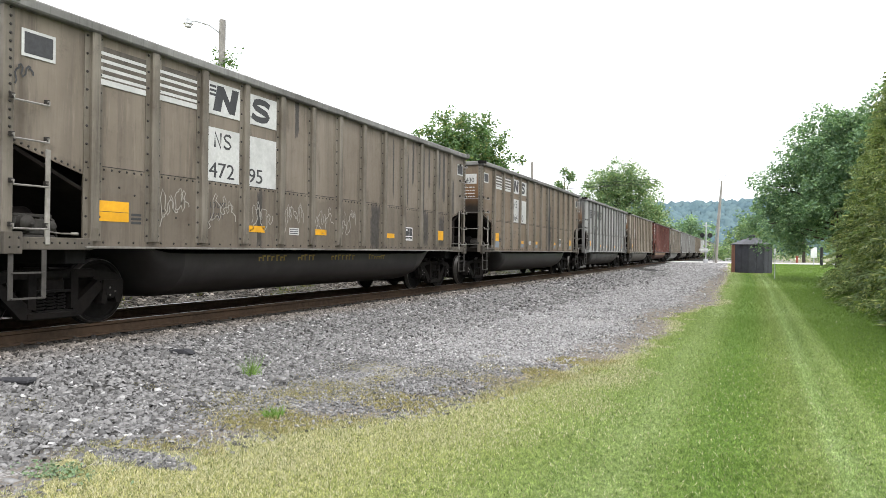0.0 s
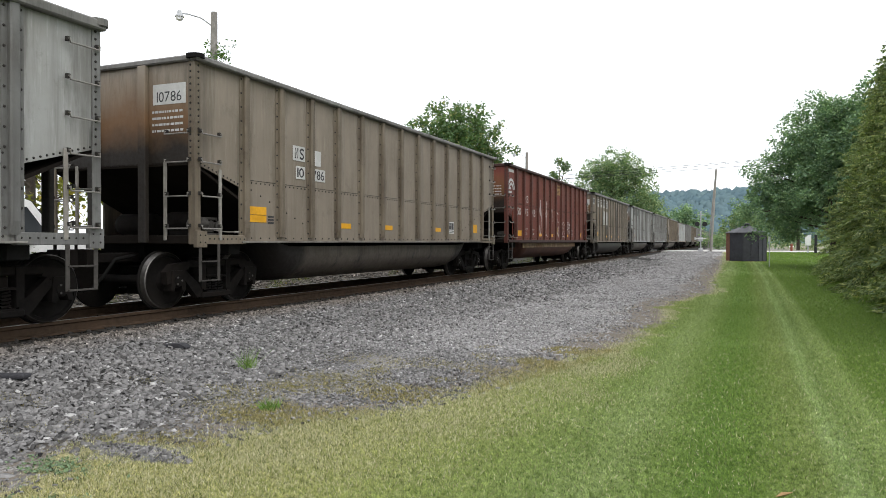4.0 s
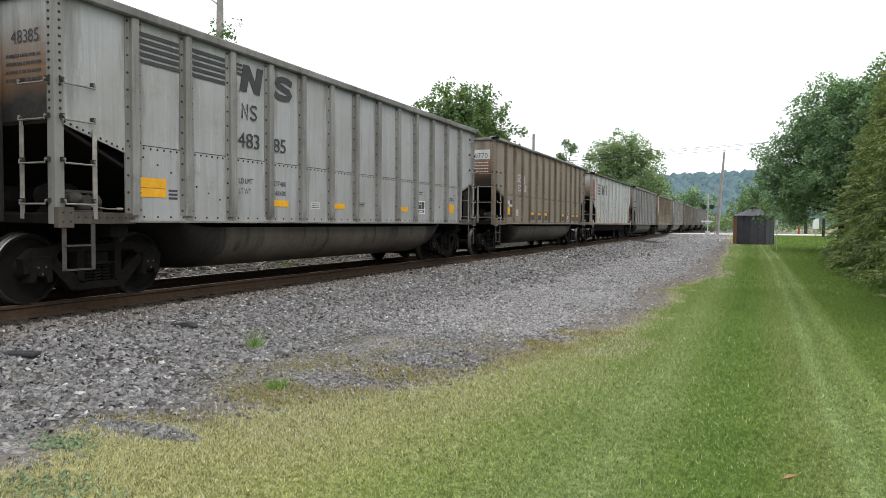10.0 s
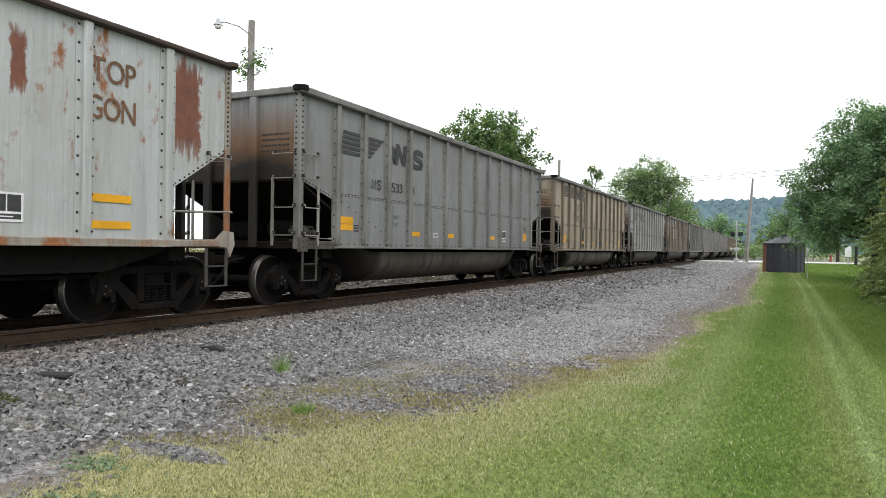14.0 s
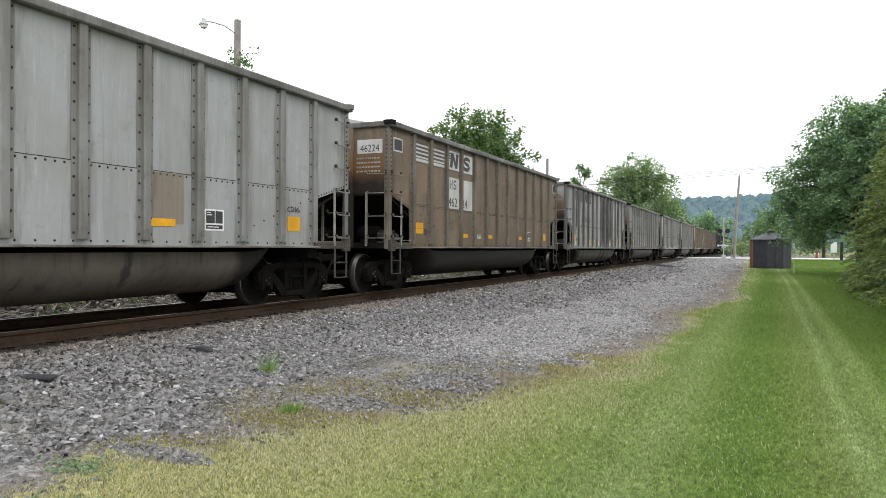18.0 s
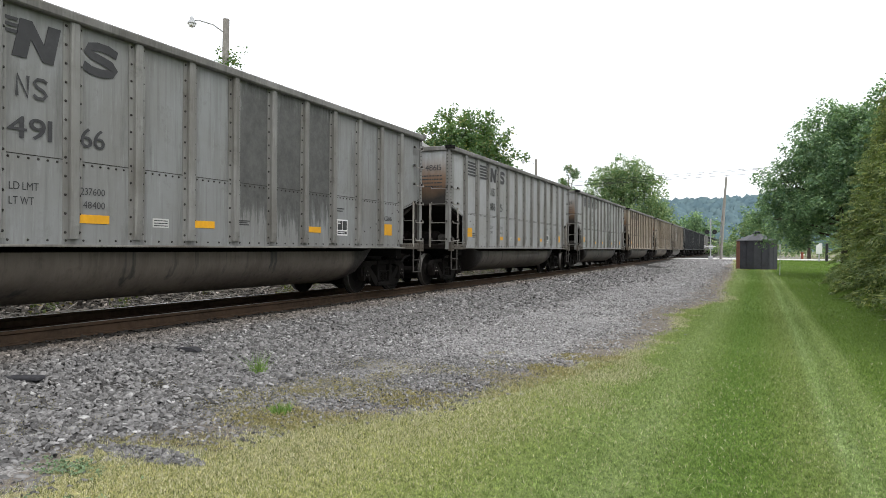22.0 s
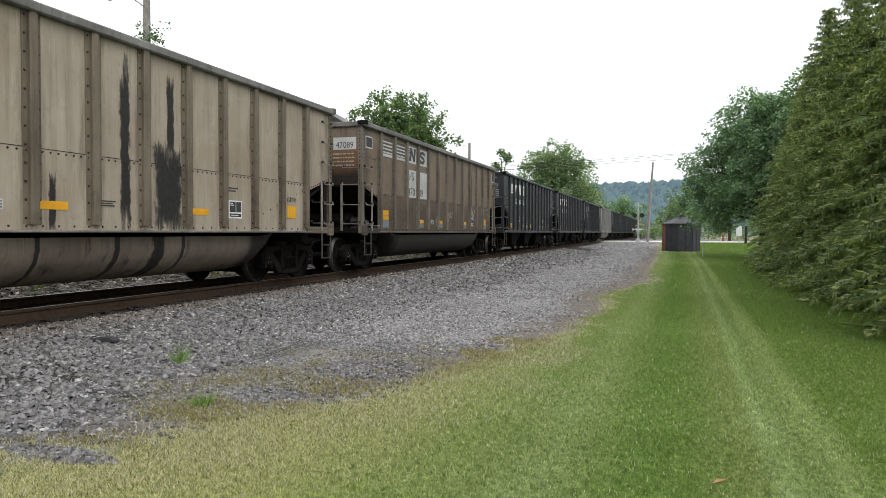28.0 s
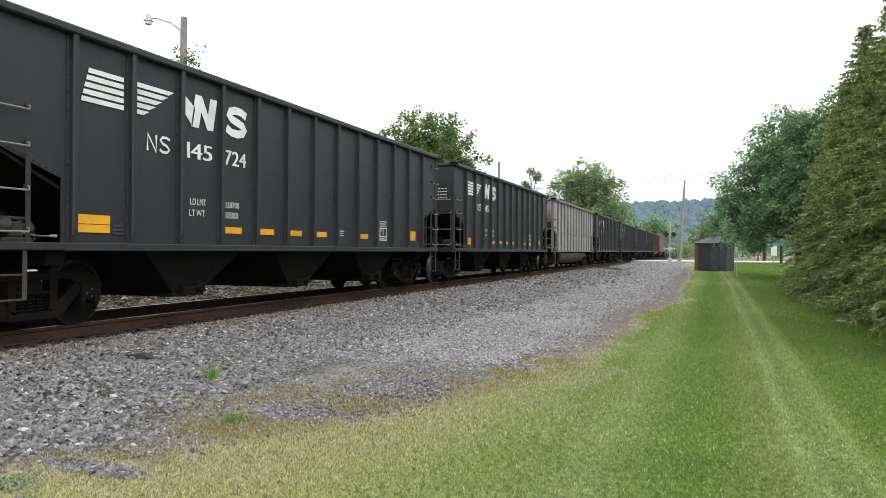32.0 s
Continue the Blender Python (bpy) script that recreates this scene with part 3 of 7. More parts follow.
def coupler_geo(e, half):
    g = Geo()
    y0, y1 = half, CAR / 2
    g.box(-0.10, 0.10, min(e * y0, e * (y1 - 0.25)), max(e * y0, e * (y1 - 0.25)), 0.74, 0.90, 0.02)
    g.prism([(-0.14, e * (y1 - 0.3)), (0.14, e * (y1 - 0.3)), (0.20, e * (y1 - 0.06)), (0.05, e * (y1 - 0.02)), (0.02, e * (y1 - 0.12)), (-0.10, e * (y1 - 0.10)), (-0.18, e * (y1 + 0.0))], 'z', 0.68, 0.96)
    return g


def hose_geo(e, half):
    y = e * (CAR / 2)
    return Geo().tube([(0.32, e * half, 0.86), (0.34, y - e * 0.45, 0.80), (0.33, y - e * 0.25, 0.55), (0.27, y - e * 0.08, 0.36), (0.18, y, 0.33)], 0.028, 6)


def load_geo(half):
    """A heap of coal just over the top chord."""
    g = Geo()
    nx, ny = 7, 40
    v = []
    for i in range(ny + 1):
        for j in range(nx + 1):
            u, w = i / ny * 2 - 1, j / nx * 2 - 1
            h = 3.70 + 0.20 * (1 - w ** 4) * (1 - abs(u) ** 8) + 0.10 * noise.noise((u * 9, w * 3, 1.3))
            v.append((w * (HALF_W - 0.05), u * (half - 0.05), h))
    f = [(i * (nx + 1) + j, i * (nx + 1) + j + 1, (i + 1) * (nx + 1) + j + 1, (i + 1) * (nx + 1) + j) for i in range(ny) for j in range(nx)]
    return g.add(v, f)


def sill_end_geo(s, e, half, run):
    """The riveted channel that carries the side over the truck."""
    g = Geo()
    y0, y1 = sorted((e * (half - run - 0.12), e * (half + 0.02)))
    g.box(min(s * 1.50, s * 1.60), max(s * 1.50, s * 1.60), y0, y1, 1.04, 1.19, 0.008)
    g.box(min(s * 1.54, s * 1.625), max(s * 1.54, s * 1.625), min(e * (half - 0.20), e * (half + 0.025)), max(e * (half - 0.20), e * (half + 0.025)), 0.99, 1.25, 0.008)
    for k in range(9):
        g.rivet((s * 1.60, e * (half - 0.28 - k * 0.105), 1.125), (s, 0, 0), 0.016)
    for z in (1.07, 1.18):
        for k in (0.04, 0.15):
            g.rivet((s * 1.625, e * (half - k), z), (s, 0, 0), 0.016)
    return g


def brake_valve_geo(half):
    """Control valve, pipes and the release lever on the platform under the slope."""
    g = Geo()
    y = -half + 0.62
    g.box(1.02, 1.34, y - 0.20, y + 0.22, 1.13, 1.22, 0.01).box(1.08, 1.30, y - 0.12, y + 0.12, 1.22, 1.42, 0.02)
    g.lathe([(1.04, 0.02), (1.04, 0.085), (1.12, 0.10), (1.36, 0.10), (1.40, 0.06), (1.44, 0.02)], 'x', (0, y - 0.17, 1.36), 12)
    g.lathe([(1.08, 0.02), (1.08, 0.07), (1.34, 0.07), (1.38, 0.03)], 'x', (0, y + 0.17, 1.33), 12)
    g.box(1.10, 1.26, y - 0.26, y + 0.24, 1.44, 1.48, 0.008)
    for dy in (-0.22, -0.05, 0.08, 0.20):
        g.tube([(1.2, y + dy, 1.47), (1.28, y + dy * 1.2, 1.40), (1.26, y + dy * 1.5, 1.2), (1.1, y + dy * 1.6, 1.12)], 0.016, 6)
    return g


SHAPES = {
    # half length, rib places, cut of the ends (run, z at the corner, z at the foot), seam height, top, chord height
    "tub": dict(half=7.22, ribs=[BAY * k for k in range(-6, 7)], cut=(1.06, 2.30, 2.00), seam=2.13, top=3.96, chord=0.13, under="tub"),
    "tub_plain": dict(half=7.22, ribs=[BAY * k for k in range(-6, 7)], cut=(1.06, 2.30, 2.00), seam=2.13, top=3.96, chord=0.09, under="tub"),
    "red_tub": dict(half=7.37, ribs=[1.055 * k for k in range(-6, 7)], cut=(1.12, 2.16, 1.86), seam=2.55, top=3.94, chord=0.10, under="red_tub"),
    "gondola": dict(half=7.10, ribs=[-5.85 + 1.30 * k for k in range(10)], cut=(1.22, 2.58, 1.84), seam=0, top=3.90, chord=0.08, under="flat"),
    "hopper": dict(half=7.24, ribs=[BAY * k for k in range(-6, 7)], cut=(1.06, 2.36, 1.98), seam=0, top=3.97, chord=0.11, under="hopper"),
}


def railcar(name, shape, paint, label, under_mat, rib_mat=None):
    paint, burnt = paint
    rib_mat = rib_mat or paint
    burnt = paint if shape == "hopper" else burnt
    sp = SHAPES[shape]
    chord = paint if shape == "hopper" else CHORD if shape.startswith("tub") else CHORD_RED if shape == "red_tub" else CHORD_RUST
    half, (run, za, zb), top = sp["half"], sp["cut"], sp["top"]
    zs = 1.16
    car = thing(name, label, "railcar", "railcars of the coal train")
    key = shape
    for s in (-1, 1):
        part("side_sheet", clad("side_sheet|%s%d" % (key, s), lambda: side_sheet_geo(s, half, 1.09 if shape.startswith("tub") else zs, top - 0.04, sp["cut"], sp["seam"]), paint), None, car)
        for y in sp["ribs"]:
            r = part("rib", clad("rib|%s%d" % (key, s), lambda: rib_geo(s, zs, top - sp["chord"] + 0.01, *((0.09, 0.085, 0.05) if shape == "hopper" else (0.13, 0.075, 0.075))), rib_mat), None, car)
            r.location.y = y
        part("top_chord", clad("top_chord|%s%d" % (key, s), lambda: Geo().box(min(s * 1.49, s * 1.66), max(s * 1.49, s * 1.66), -half - 0.05, half + 0.05, top - sp["chord"], top, 0.02), chord), None, car)
        if shape.startswith("tub") and s > 0:
            part("side_sill", clad("side_sill|%s%d" % (key, s), lambda: Geo().box(min(s * 1.42, s * 1.55), max(s * 1.42, s * 1.55), -half + 0.1, half - 0.1, 1.06, 1.16, 0.006).box(min(s * 1.53, s * 1.63), max(s * 1.53, s * 1.63), -half + run, half - run, 1.058, 1.088, 0.006), LIP), None, car, "worn bright edge along the foot of the side")
            for e in (-1, 1):
                part("sill_end", clad("sill_end|%s%d%d" % (key, s, e), lambda: sill_end_geo(s, e, half, run), SILL if rib_mat in (RIBS_BROWN, RIBS) else rib_mat), None, car)
        else:
            part("side_sill", clad("side_sill|%s%d" % (key, s), lambda: Geo().box(min(s * 1.42, s * 1.63), max(s * 1.42, s * 1.63), -half, half, 1.06, 1.16, 0.012).box(min(s * 1.55, s * 1.64), max(s * 1.55, s * 1.64), -half + run, half - run, 1.055, 1.085, 0.004), SILL_RUST if shape == "gondola" else rib_mat if shape == "hopper" else CHORD_RED if shape == "red_tub" else SILL), None, car)
    for e in (-1, 1):
        y0, y1 = sorted((e * half, e * (half - 0.02)))
        eg = lambda: Geo().box(-1.53, 1.53, y0, y1, za, top - 0.05)
        part("end_sheet", clad("end_sheet|%s%d" % (key, e), eg, burnt), None, car)
        part("end_chord", clad("end_chord|%s%d" % (key, e), lambda: Geo().box(-1.49, 1.49, min(e * (half - 0.08), e * (half + 0.07)), max(e * (half - 0.08), e * (half + 0.07)), top - sp["chord"], top, 0.02), chord), None, car)
        for x in ((-0.55, 0.55) if shape != "gondola" else (-0.5, 0.5)):
            p = part("end_post", clad("end_post|%s%d" % (key, e), lambda: Geo().box(-0.08, 0.08, min(e * half, e * (half + 0.09)), max(e * half, e * (half + 0.09)), 1.06, top - sp["chord"], 0.012), burnt), None, car)
            p.location.x = x
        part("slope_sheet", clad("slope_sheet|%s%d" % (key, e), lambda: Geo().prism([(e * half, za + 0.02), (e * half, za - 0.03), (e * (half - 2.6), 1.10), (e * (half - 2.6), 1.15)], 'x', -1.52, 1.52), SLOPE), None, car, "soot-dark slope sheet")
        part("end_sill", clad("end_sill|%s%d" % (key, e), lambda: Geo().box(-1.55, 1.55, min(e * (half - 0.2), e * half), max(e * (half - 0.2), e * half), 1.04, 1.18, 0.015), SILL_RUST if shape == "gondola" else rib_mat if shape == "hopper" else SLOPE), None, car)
        for s in (-1, 1):
            def post():
                g = Geo()
                x = s * HALF_W
                g.box(min(x, x + s * 0.02), max(x, x + s * 0.02), min(e * (half - 0.11), e * (half + 0.02)), max(e * (half - 0.11), e * (half + 0.02)), 1.04, top - sp["chord"], 0.005)
                g.box(min(x - s * 0.11, x + s * 0.02), max(x - s * 0.11, x + s * 0.02), min(e * half, e * (half + 0.022)), max(e * half, e * (half + 0.022)), 1.04, top - sp["chord"], 0.005)
                for i in range(16):
                    z = za + 0.05 + i * (top - za - 0.2) / 15
                    g.rivet((x + s * 0.02, e * (half - 0.06), z), (s, 0, 0), 0.021)
                    g.rivet((x - s * 0.06, e * (half + 0.022), z), (0, e, 0), 0.020)
                return g
            part("corner_cap", clad("corner_cap|%s%d%d" % (key, e, s), lambda: Geo().prism([(s * (1.55 + 0.15 * math.cos(t)), e * (half - 0.02 + 0.13 * math.sin(t))) for t in [k * math.pi / 7 for k in range(14)]], 'z', top - sp["chord"] * 0.6, top + 0.014), UNDER if e < 0 else chord), None, car)
            part("corner_post", clad("corner_post|%s%d%d" % (key, e, s), post, SILL_RUST if shape == "gondola" else rib_mat), None, car)
            if shape == "gondola":
                part("gusset", clad("gusset|%d%d" % (e, s), lambda: Geo().prism([(e * (half - 0.05), 0.90), (e * (half - 0.12), 1.05), (e * (half - 0.34), 1.08), (e * (half - 0.33), 1.17), (e * (half - 0.15), 1.31), (e * (half + 0.02), 1.29), (e * (half + 0.05), 1.10)], 'x', min(s * 1.58, s * 1.64), max(s * 1.58, s * 1.64)), SILL_RUST), None, car)
            if shape == "gondola":
                x = s * 1.60
                part("handrail", clad("handrail|%d%d" % (e, s), lambda: Geo().tube([(x, e * (half + 0.02), 1.60), (x + s * 0.05, e * (half - 0.1), 1.60), (x + s * 0.05, e * (half - run + 0.05), 1.56), (x, e * (half - run), 1.56)], 0.015, 6).tube([(x - s * 0.02, e * (half + 0.02), 1.62), (x - s * 0.06, e * (half + 0.08), 1.62), (x - s * 1.0, e * (half + 0.08), 1.62), (x - s * 1.04, e * (half + 0.02), 1.62)], 0.015, 6), GALV), None, car)
                ladder(car, s, e, half, (paint, UNDER), (2.46,), False)
            else:
                ladder(car, s, e, half, (paint if shape in ("red_tub", "hopper") else STILE, UNDER), (1.33, 1.83, 2.36, 2.80), tall=(1.30, 1.76, 2.22, 2.68, 3.14, 3.60) if e > 0 and s > 0 else ())
        part("coupler", clad("coupler|%s%d" % (key, e), lambda: coupler_geo(e, half - 0.5), TRUCK), None, car)
        part("brake_hose", clad("brake_hose|%s%d" % (key, e), lambda: hose_geo(e, half), UNDER, 60), None, car)
        truck(car, e * 6.17, TRUCK)
    part("center_sill", clad("center_sill|%s" % key, lambda: Geo().box(-0.22, 0.22, -half + 0.3, half - 0.3, 0.78, 1.06, 0.01).box(-1.45, 1.45, -6.32, -6.02, 0.86, 1.08, 0.01).box(-1.45, 1.45, 6.02, 6.32, 0.86, 1.08, 0.01).box(-1.4, 1.4, -half + 0.2, -half + 1.0, 1.10, 1.13).box(-1.4, 1.4, half - 1.0, half - 0.2, 1.10, 1.13), UNDER), None, car)
    if shape != "gondola":
        part("brake_cylinder", clad("brake_cylinder|%s" % shape, lambda: Geo().lathe([(0.35, 0.02), (0.35, 0.15), (0.42, 0.17), (0.85, 0.17), (0.90, 0.14), (1.0, 0.05), (1.25, 0.03)], 'x', (0, -half + 0.75, 1.42), 14).box(0.40, 0.84, -half + 0.66, -half + 0.84, 1.13, 1.30, 0.01), TRUCK, 40), None, car)
        part("brake_valve", clad("brake_valve|%s" % shape, lambda: brake_valve_geo(half), VALVE, 40), None, car, "grimy grey brake control valve")
        part("release_lever", clad("release_lever|%s" % shape, lambda: Geo().tube([(1.30, -half + 0.72, 1.27), (1.50, -half + 0.80, 1.24), (1.66, -half + 0.86, 1.24)], 0.010, 6).tube([(1.63, -half + 0.83, 1.24), (1.67, -half + 0.90, 1.24)], 0.018, 6), GALV), None, car)
        part("air_reservoir", clad("air_reservoir|%s" % shape, lambda: Geo().lathe([(-1.0, 0.03), (-0.96, 0.17), (-0.9, 0.2), (-0.2, 0.2), (-0.14, 0.17), (-0.1, 0.03)], 'x', (0, -half + 0.95, 1.38), 14).box(-0.8, -0.3, -half + 0.85, -half + 1.05, 1.13, 1.25, 0.01), TRUCK, 40), None, car)
    part("coal_load", clad("coal_load|%s" % key, lambda: load_geo(half), COAL, 30), None, car, "heaped black coal")
    if sp["under"] == "tub":
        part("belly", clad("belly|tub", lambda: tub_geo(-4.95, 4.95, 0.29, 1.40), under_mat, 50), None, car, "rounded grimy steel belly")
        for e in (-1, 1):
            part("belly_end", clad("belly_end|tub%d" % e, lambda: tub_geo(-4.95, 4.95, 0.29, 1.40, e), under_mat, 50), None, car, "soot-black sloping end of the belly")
    elif sp["under"] == "red_tub":
        part("belly", clad("belly|red", lambda: tub_geo(-4.95, 4.95, 0.36, 1.40), under_mat, 50), None, car, "rounded brown steel belly")
        for e in (-1, 1):
            part("belly_end", clad("belly_end|red%d" % e, lambda: tub_geo(-4.95, 4.95, 0.36, 1.40, e), under_mat, 50), None, car)
        for s in (-1, 1):
            for k in range(5):
                part("sill_plate", clad("sill_plate|%d" % s, lambda: Geo().box(min(s * 1.38, s * 1.43), max(s * 1.38, s * 1.43), -0.965, 0.965, 0.84, 1.02, 0.006), RUSTPLATE), None, car).location.y = (k - 2) * 1.95
    elif sp["under"] == "hopper":
        for y in (-3.4, 0.0, 3.4):
            part("hopper_chute", clad("hopper_chute|%.1f" % y, lambda: hopper_geo(y), UNDER), None, car, "black discharge chute with gate")
    else:
        for s in (-1, 1):
            part("deep_side_sill", clad("deep_side_sill|%d" % s, lambda: Geo().prism([(-6.3, 1.06), (-5.0, 0.72), (5.0, 0.72), (6.3, 1.06)], 'x', min(s * 1.30, s * 1.36), max(s * 1.30, s * 1.36)), UNDER), None, car)
        for e in (-1, 1):
            # Added dark plates that close off the view under the slope sheets.
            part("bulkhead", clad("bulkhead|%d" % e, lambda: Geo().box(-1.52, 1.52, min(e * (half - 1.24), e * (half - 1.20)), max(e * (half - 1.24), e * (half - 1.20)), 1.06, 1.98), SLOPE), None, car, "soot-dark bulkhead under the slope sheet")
        part("brake_pipe", clad("brake_pipe|", lambda: Geo().tube([(1.1, -5.0, 0.66), (1.1, 5.0, 0.66)], 0.03, 6), UNDER), None, car)
    return car

# ---- ground ----
EDGE = [(-60, -4.0), (3.2, -4.23), (3.7, -4.48), (4.1, -4.44), (4.2, -3.85), (4.7, -3.76), (5.1, -3.69), (5.5, -3.35), (5.9, -2.99), (6.5, -2.77), (7.7, -2.42), (8.9, -2.06), (10.3, -1.74), (12.1, -1.49), (14.5, -1.25), (17.5, -1.58), (20.9, -1.21), (23.65, -0.67), (34.6, -0.84), (62, -0.9), (75, -1.2)]


def edge_x(y):
    """Where the lawn ends and the gravel begins."""
    return np.interp(y, [a for a, b in EDGE], [b for a, b in EDGE])


def ground_z(x, y):
    """Height of the ground: lawn, gravel apron, ballast shoulder, track bed, far side, road."""
    d = abs(x - TRACK)
    z = np.interp(d, [0, 1.35, 1.75, 2.6, 3.4, 6.5], [0.30, 0.30, 0.26, 0.16, 0.06, 0.0])
    if x < TRACK:
        z = np.interp(d, [0, 1.35, 1.8, 3.2, 5.0, 7.0, 14], [0.30, 0.30, 0.24, 0.02, -0.02, 0.25, 0.7])
    road = np.interp(y, [66, 80, 101, 120], [0, 1, 1, 0.6])
    z += 0.16 * math.exp(-((x + 5.3) / 1.7) ** 2 - ((y - 64) / 3.2) ** 2)
    return float(z + (max(0.40, z) - z) * road)


def lawn_colour(mt):
    """Mown stripes, the pale mower track, darker clover, deeper green to the right, dry flecks."""
    p = mt.coords("World")
    n2, n3 = mt.noise(p, 2.2, 5, 0.7), mt.noise(p, 45, 3, 0.7)
    xyz = mt.node("SeparateXYZ")
    mt.l.new(mt.node("NewGeometry").outputs["Position"], xyz.inputs[0])
    wob = mt.math('MULTIPLY', mt.math('SUBTRACT', mt.noise(mt.coords("World", (0.5, 0.12, 1)), 1.0, 2), 0.5), 0.22)
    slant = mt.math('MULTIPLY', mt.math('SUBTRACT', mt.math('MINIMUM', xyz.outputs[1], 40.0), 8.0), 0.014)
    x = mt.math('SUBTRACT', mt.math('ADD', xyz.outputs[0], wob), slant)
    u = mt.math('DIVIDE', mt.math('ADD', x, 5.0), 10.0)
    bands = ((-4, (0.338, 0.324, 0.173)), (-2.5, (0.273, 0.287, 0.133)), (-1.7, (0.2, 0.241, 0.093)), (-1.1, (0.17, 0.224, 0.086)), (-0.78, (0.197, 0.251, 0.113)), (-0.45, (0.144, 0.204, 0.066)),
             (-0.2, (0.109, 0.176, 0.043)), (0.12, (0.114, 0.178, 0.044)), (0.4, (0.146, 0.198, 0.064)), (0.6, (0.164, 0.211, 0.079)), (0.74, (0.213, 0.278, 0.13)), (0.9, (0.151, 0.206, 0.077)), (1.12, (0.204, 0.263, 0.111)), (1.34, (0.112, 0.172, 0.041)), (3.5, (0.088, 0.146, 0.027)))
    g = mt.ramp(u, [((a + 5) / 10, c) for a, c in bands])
    g = mt.mix(mt.ramp(n2, [(0.42, 0.0), (0.72, 0.2)]), g, mt.mix(1.0, g, (0.68, 0.78, 0.55), 'MULTIPLY'))
    g = mt.mix(mt.ramp(n3, [(0.4, 0.0), (0.75, 0.3)]), g, mt.mix(1.0, g, (1.5, 1.35, 1.6), 'MULTIPLY'))
    clump = mt.noise(p, 19, 5, 0.75)
    fleck = mt.noise(p, 55, 3, 0.7)
    g = mt.mix(1.0, g, mt.ramp(fleck, [(0.36, (0.55, 0.58, 0.5)), (0.55, (1.0, 1.0, 1.0)), (0.7, (1.3, 1.26, 1.35))]), 'MULTIPLY')
    return mt.mix(1.0, g, mt.ramp(clump, [(0.34, (0.42, 0.47, 0.34)), (0.5, (1.0, 1.0, 1.0)), (0.66, (1.46, 1.4, 1.5))]), 'MULTIPLY')


def ground():
    xs = [-900, -400, -200, -100, -60, -40, -30, -25] + list(np.arange(-22, -12, 0.5)) + list(np.arange(-12, 4.01, 0.2)) + [4.5, 5, 6, 7, 8, 10, 13, 18, 25, 40, 70, 120, 250, 500, 900]
    ys = [-300, -120, -60, -30, -15, -8, -4, -2, -1, 0, 0.5, 1] + list(np.arange(1.2, 14, 0.2)) + list(np.arange(14, 30, 0.4)) + list(np.arange(30, 100, 1.0)) + [105, 115, 130, 160, 220, 300, 450, 700, 1100, 1700]
    v, gr, sc, st, fr, f = [], [], [], [], [], []
    for y in ys:
        for x in xs:
            nz = 0.02 * noise.noise((x * 0.8, y * 0.8, 0)) + 0.012 * noise.noise((x * 3, y * 3, 5))
            nz *= 0.0 if abs(x - TRACK) < 1.6 else 1.0 - 0.9 * min(1, max(0, (x - edge_x(y)) / 0.4 + 0.5))
            v.append((x, y, ground_z(x, y) + nz))
            e = edge_x(y) + 0.12 * noise.noise((0, y * 0.9, 3)) + 0.15 * noise.noise((x * 1.7, y * 1.7, 7))
            g = (x - e) / 0.5 + 0.5
            d, pn = x - edge_x(y), noise.noise((x * 1.3, y * 1.3, 11))
            wide = np.interp(y, [3, 4.5, 8, 12, 30], [0.3, 1.35, 1.25, 1.3, 1.5])
            fr.append(min(1, max(0, (TRACK - 2.6 - x) / 0.6)) if y < 80 else 0.0)
            sc.append(min(1, max(0, (1 - abs(d + wide * 0.35) / (wide * 0.6)) * 1.5 + 0.7 * pn)) if -60 < y < 75 and x > TRACK else 0.0)
            st.append(min(1, max(0, (np.interp(y, [3, 6, 9, 12, 20], [-4.5, -4.1, -4.2, -5.0, -5.1]) + 0.5 * pn - x) / 0.5)) if x > TRACK - 3 else 0.0)
            if x < TRACK - 2.5:
                g = (TRACK - 14.5 - x) / 12.0
            if y > 101:
                g = min(g, 0.55 + 0.3 * noise.noise((x * 0.1, y * 0.1, 2)))
            if math.hypot((x + 4.05) / 0.42, (y - 3.92) / 0.14) < 1.0:
                g = 0.0
            gr.append(min(1, max(0, g)))
    n = len(xs)
    f = [(j * n + i, j * n + i + 1, (j + 1) * n + i + 1, (j + 1) * n + i) for j in range(len(ys) - 1) for i in range(n - 1)]
    me = bpy.data.meshes.new("ground")
    me.from_pydata(v, [], f)
    me.polygons.foreach_set("use_smooth", [True] * len(f))
    at = me.attributes.new("turf", 'FLOAT', 'POINT')
    at.data.foreach_set("value", gr)
    me.attributes.new("scrub", 'FLOAT', 'POINT').data.foreach_set("value", sc)
    me.attributes.new("bank", 'FLOAT', 'POINT').data.foreach_set("value", fr)
    me.attributes.new("stony", 'FLOAT', 'POINT').data.foreach_set("value", st)
    mt = Mat("lawn_and_gravel", 0.95, 0, 0.15)
    p = mt.coords("World")
    attr = mt.node("Attribute")
    attr.attribute_name = "turf"
    n1, n2, n3 = mt.noise(p, 0.5, 4), mt.noise(p, 6, 5, 0.7), mt.noise(p, 45, 3, 0.7)
    cell = mt.voronoi(p, 24, 'F1', "Color")
    grit = mt.voronoi(p, 75, 'F1', "Color")
    grey = mt.mix(mt.ramp(grit, [(0.2, 0.0), (0.8, 1.0)]), (0.120, 0.116, 0.115), (0.40, 0.39, 0.386))
    fine = mt.mix(mt.ramp(n1, [(0.5, 0.0), (0.78, 0.25)]), grey, mt.mix(n3, (0.17, 0.145, 0.12), (0.33, 0.29, 0.24)))
    blade = mt.noise(p, 130, 3, 0.8)
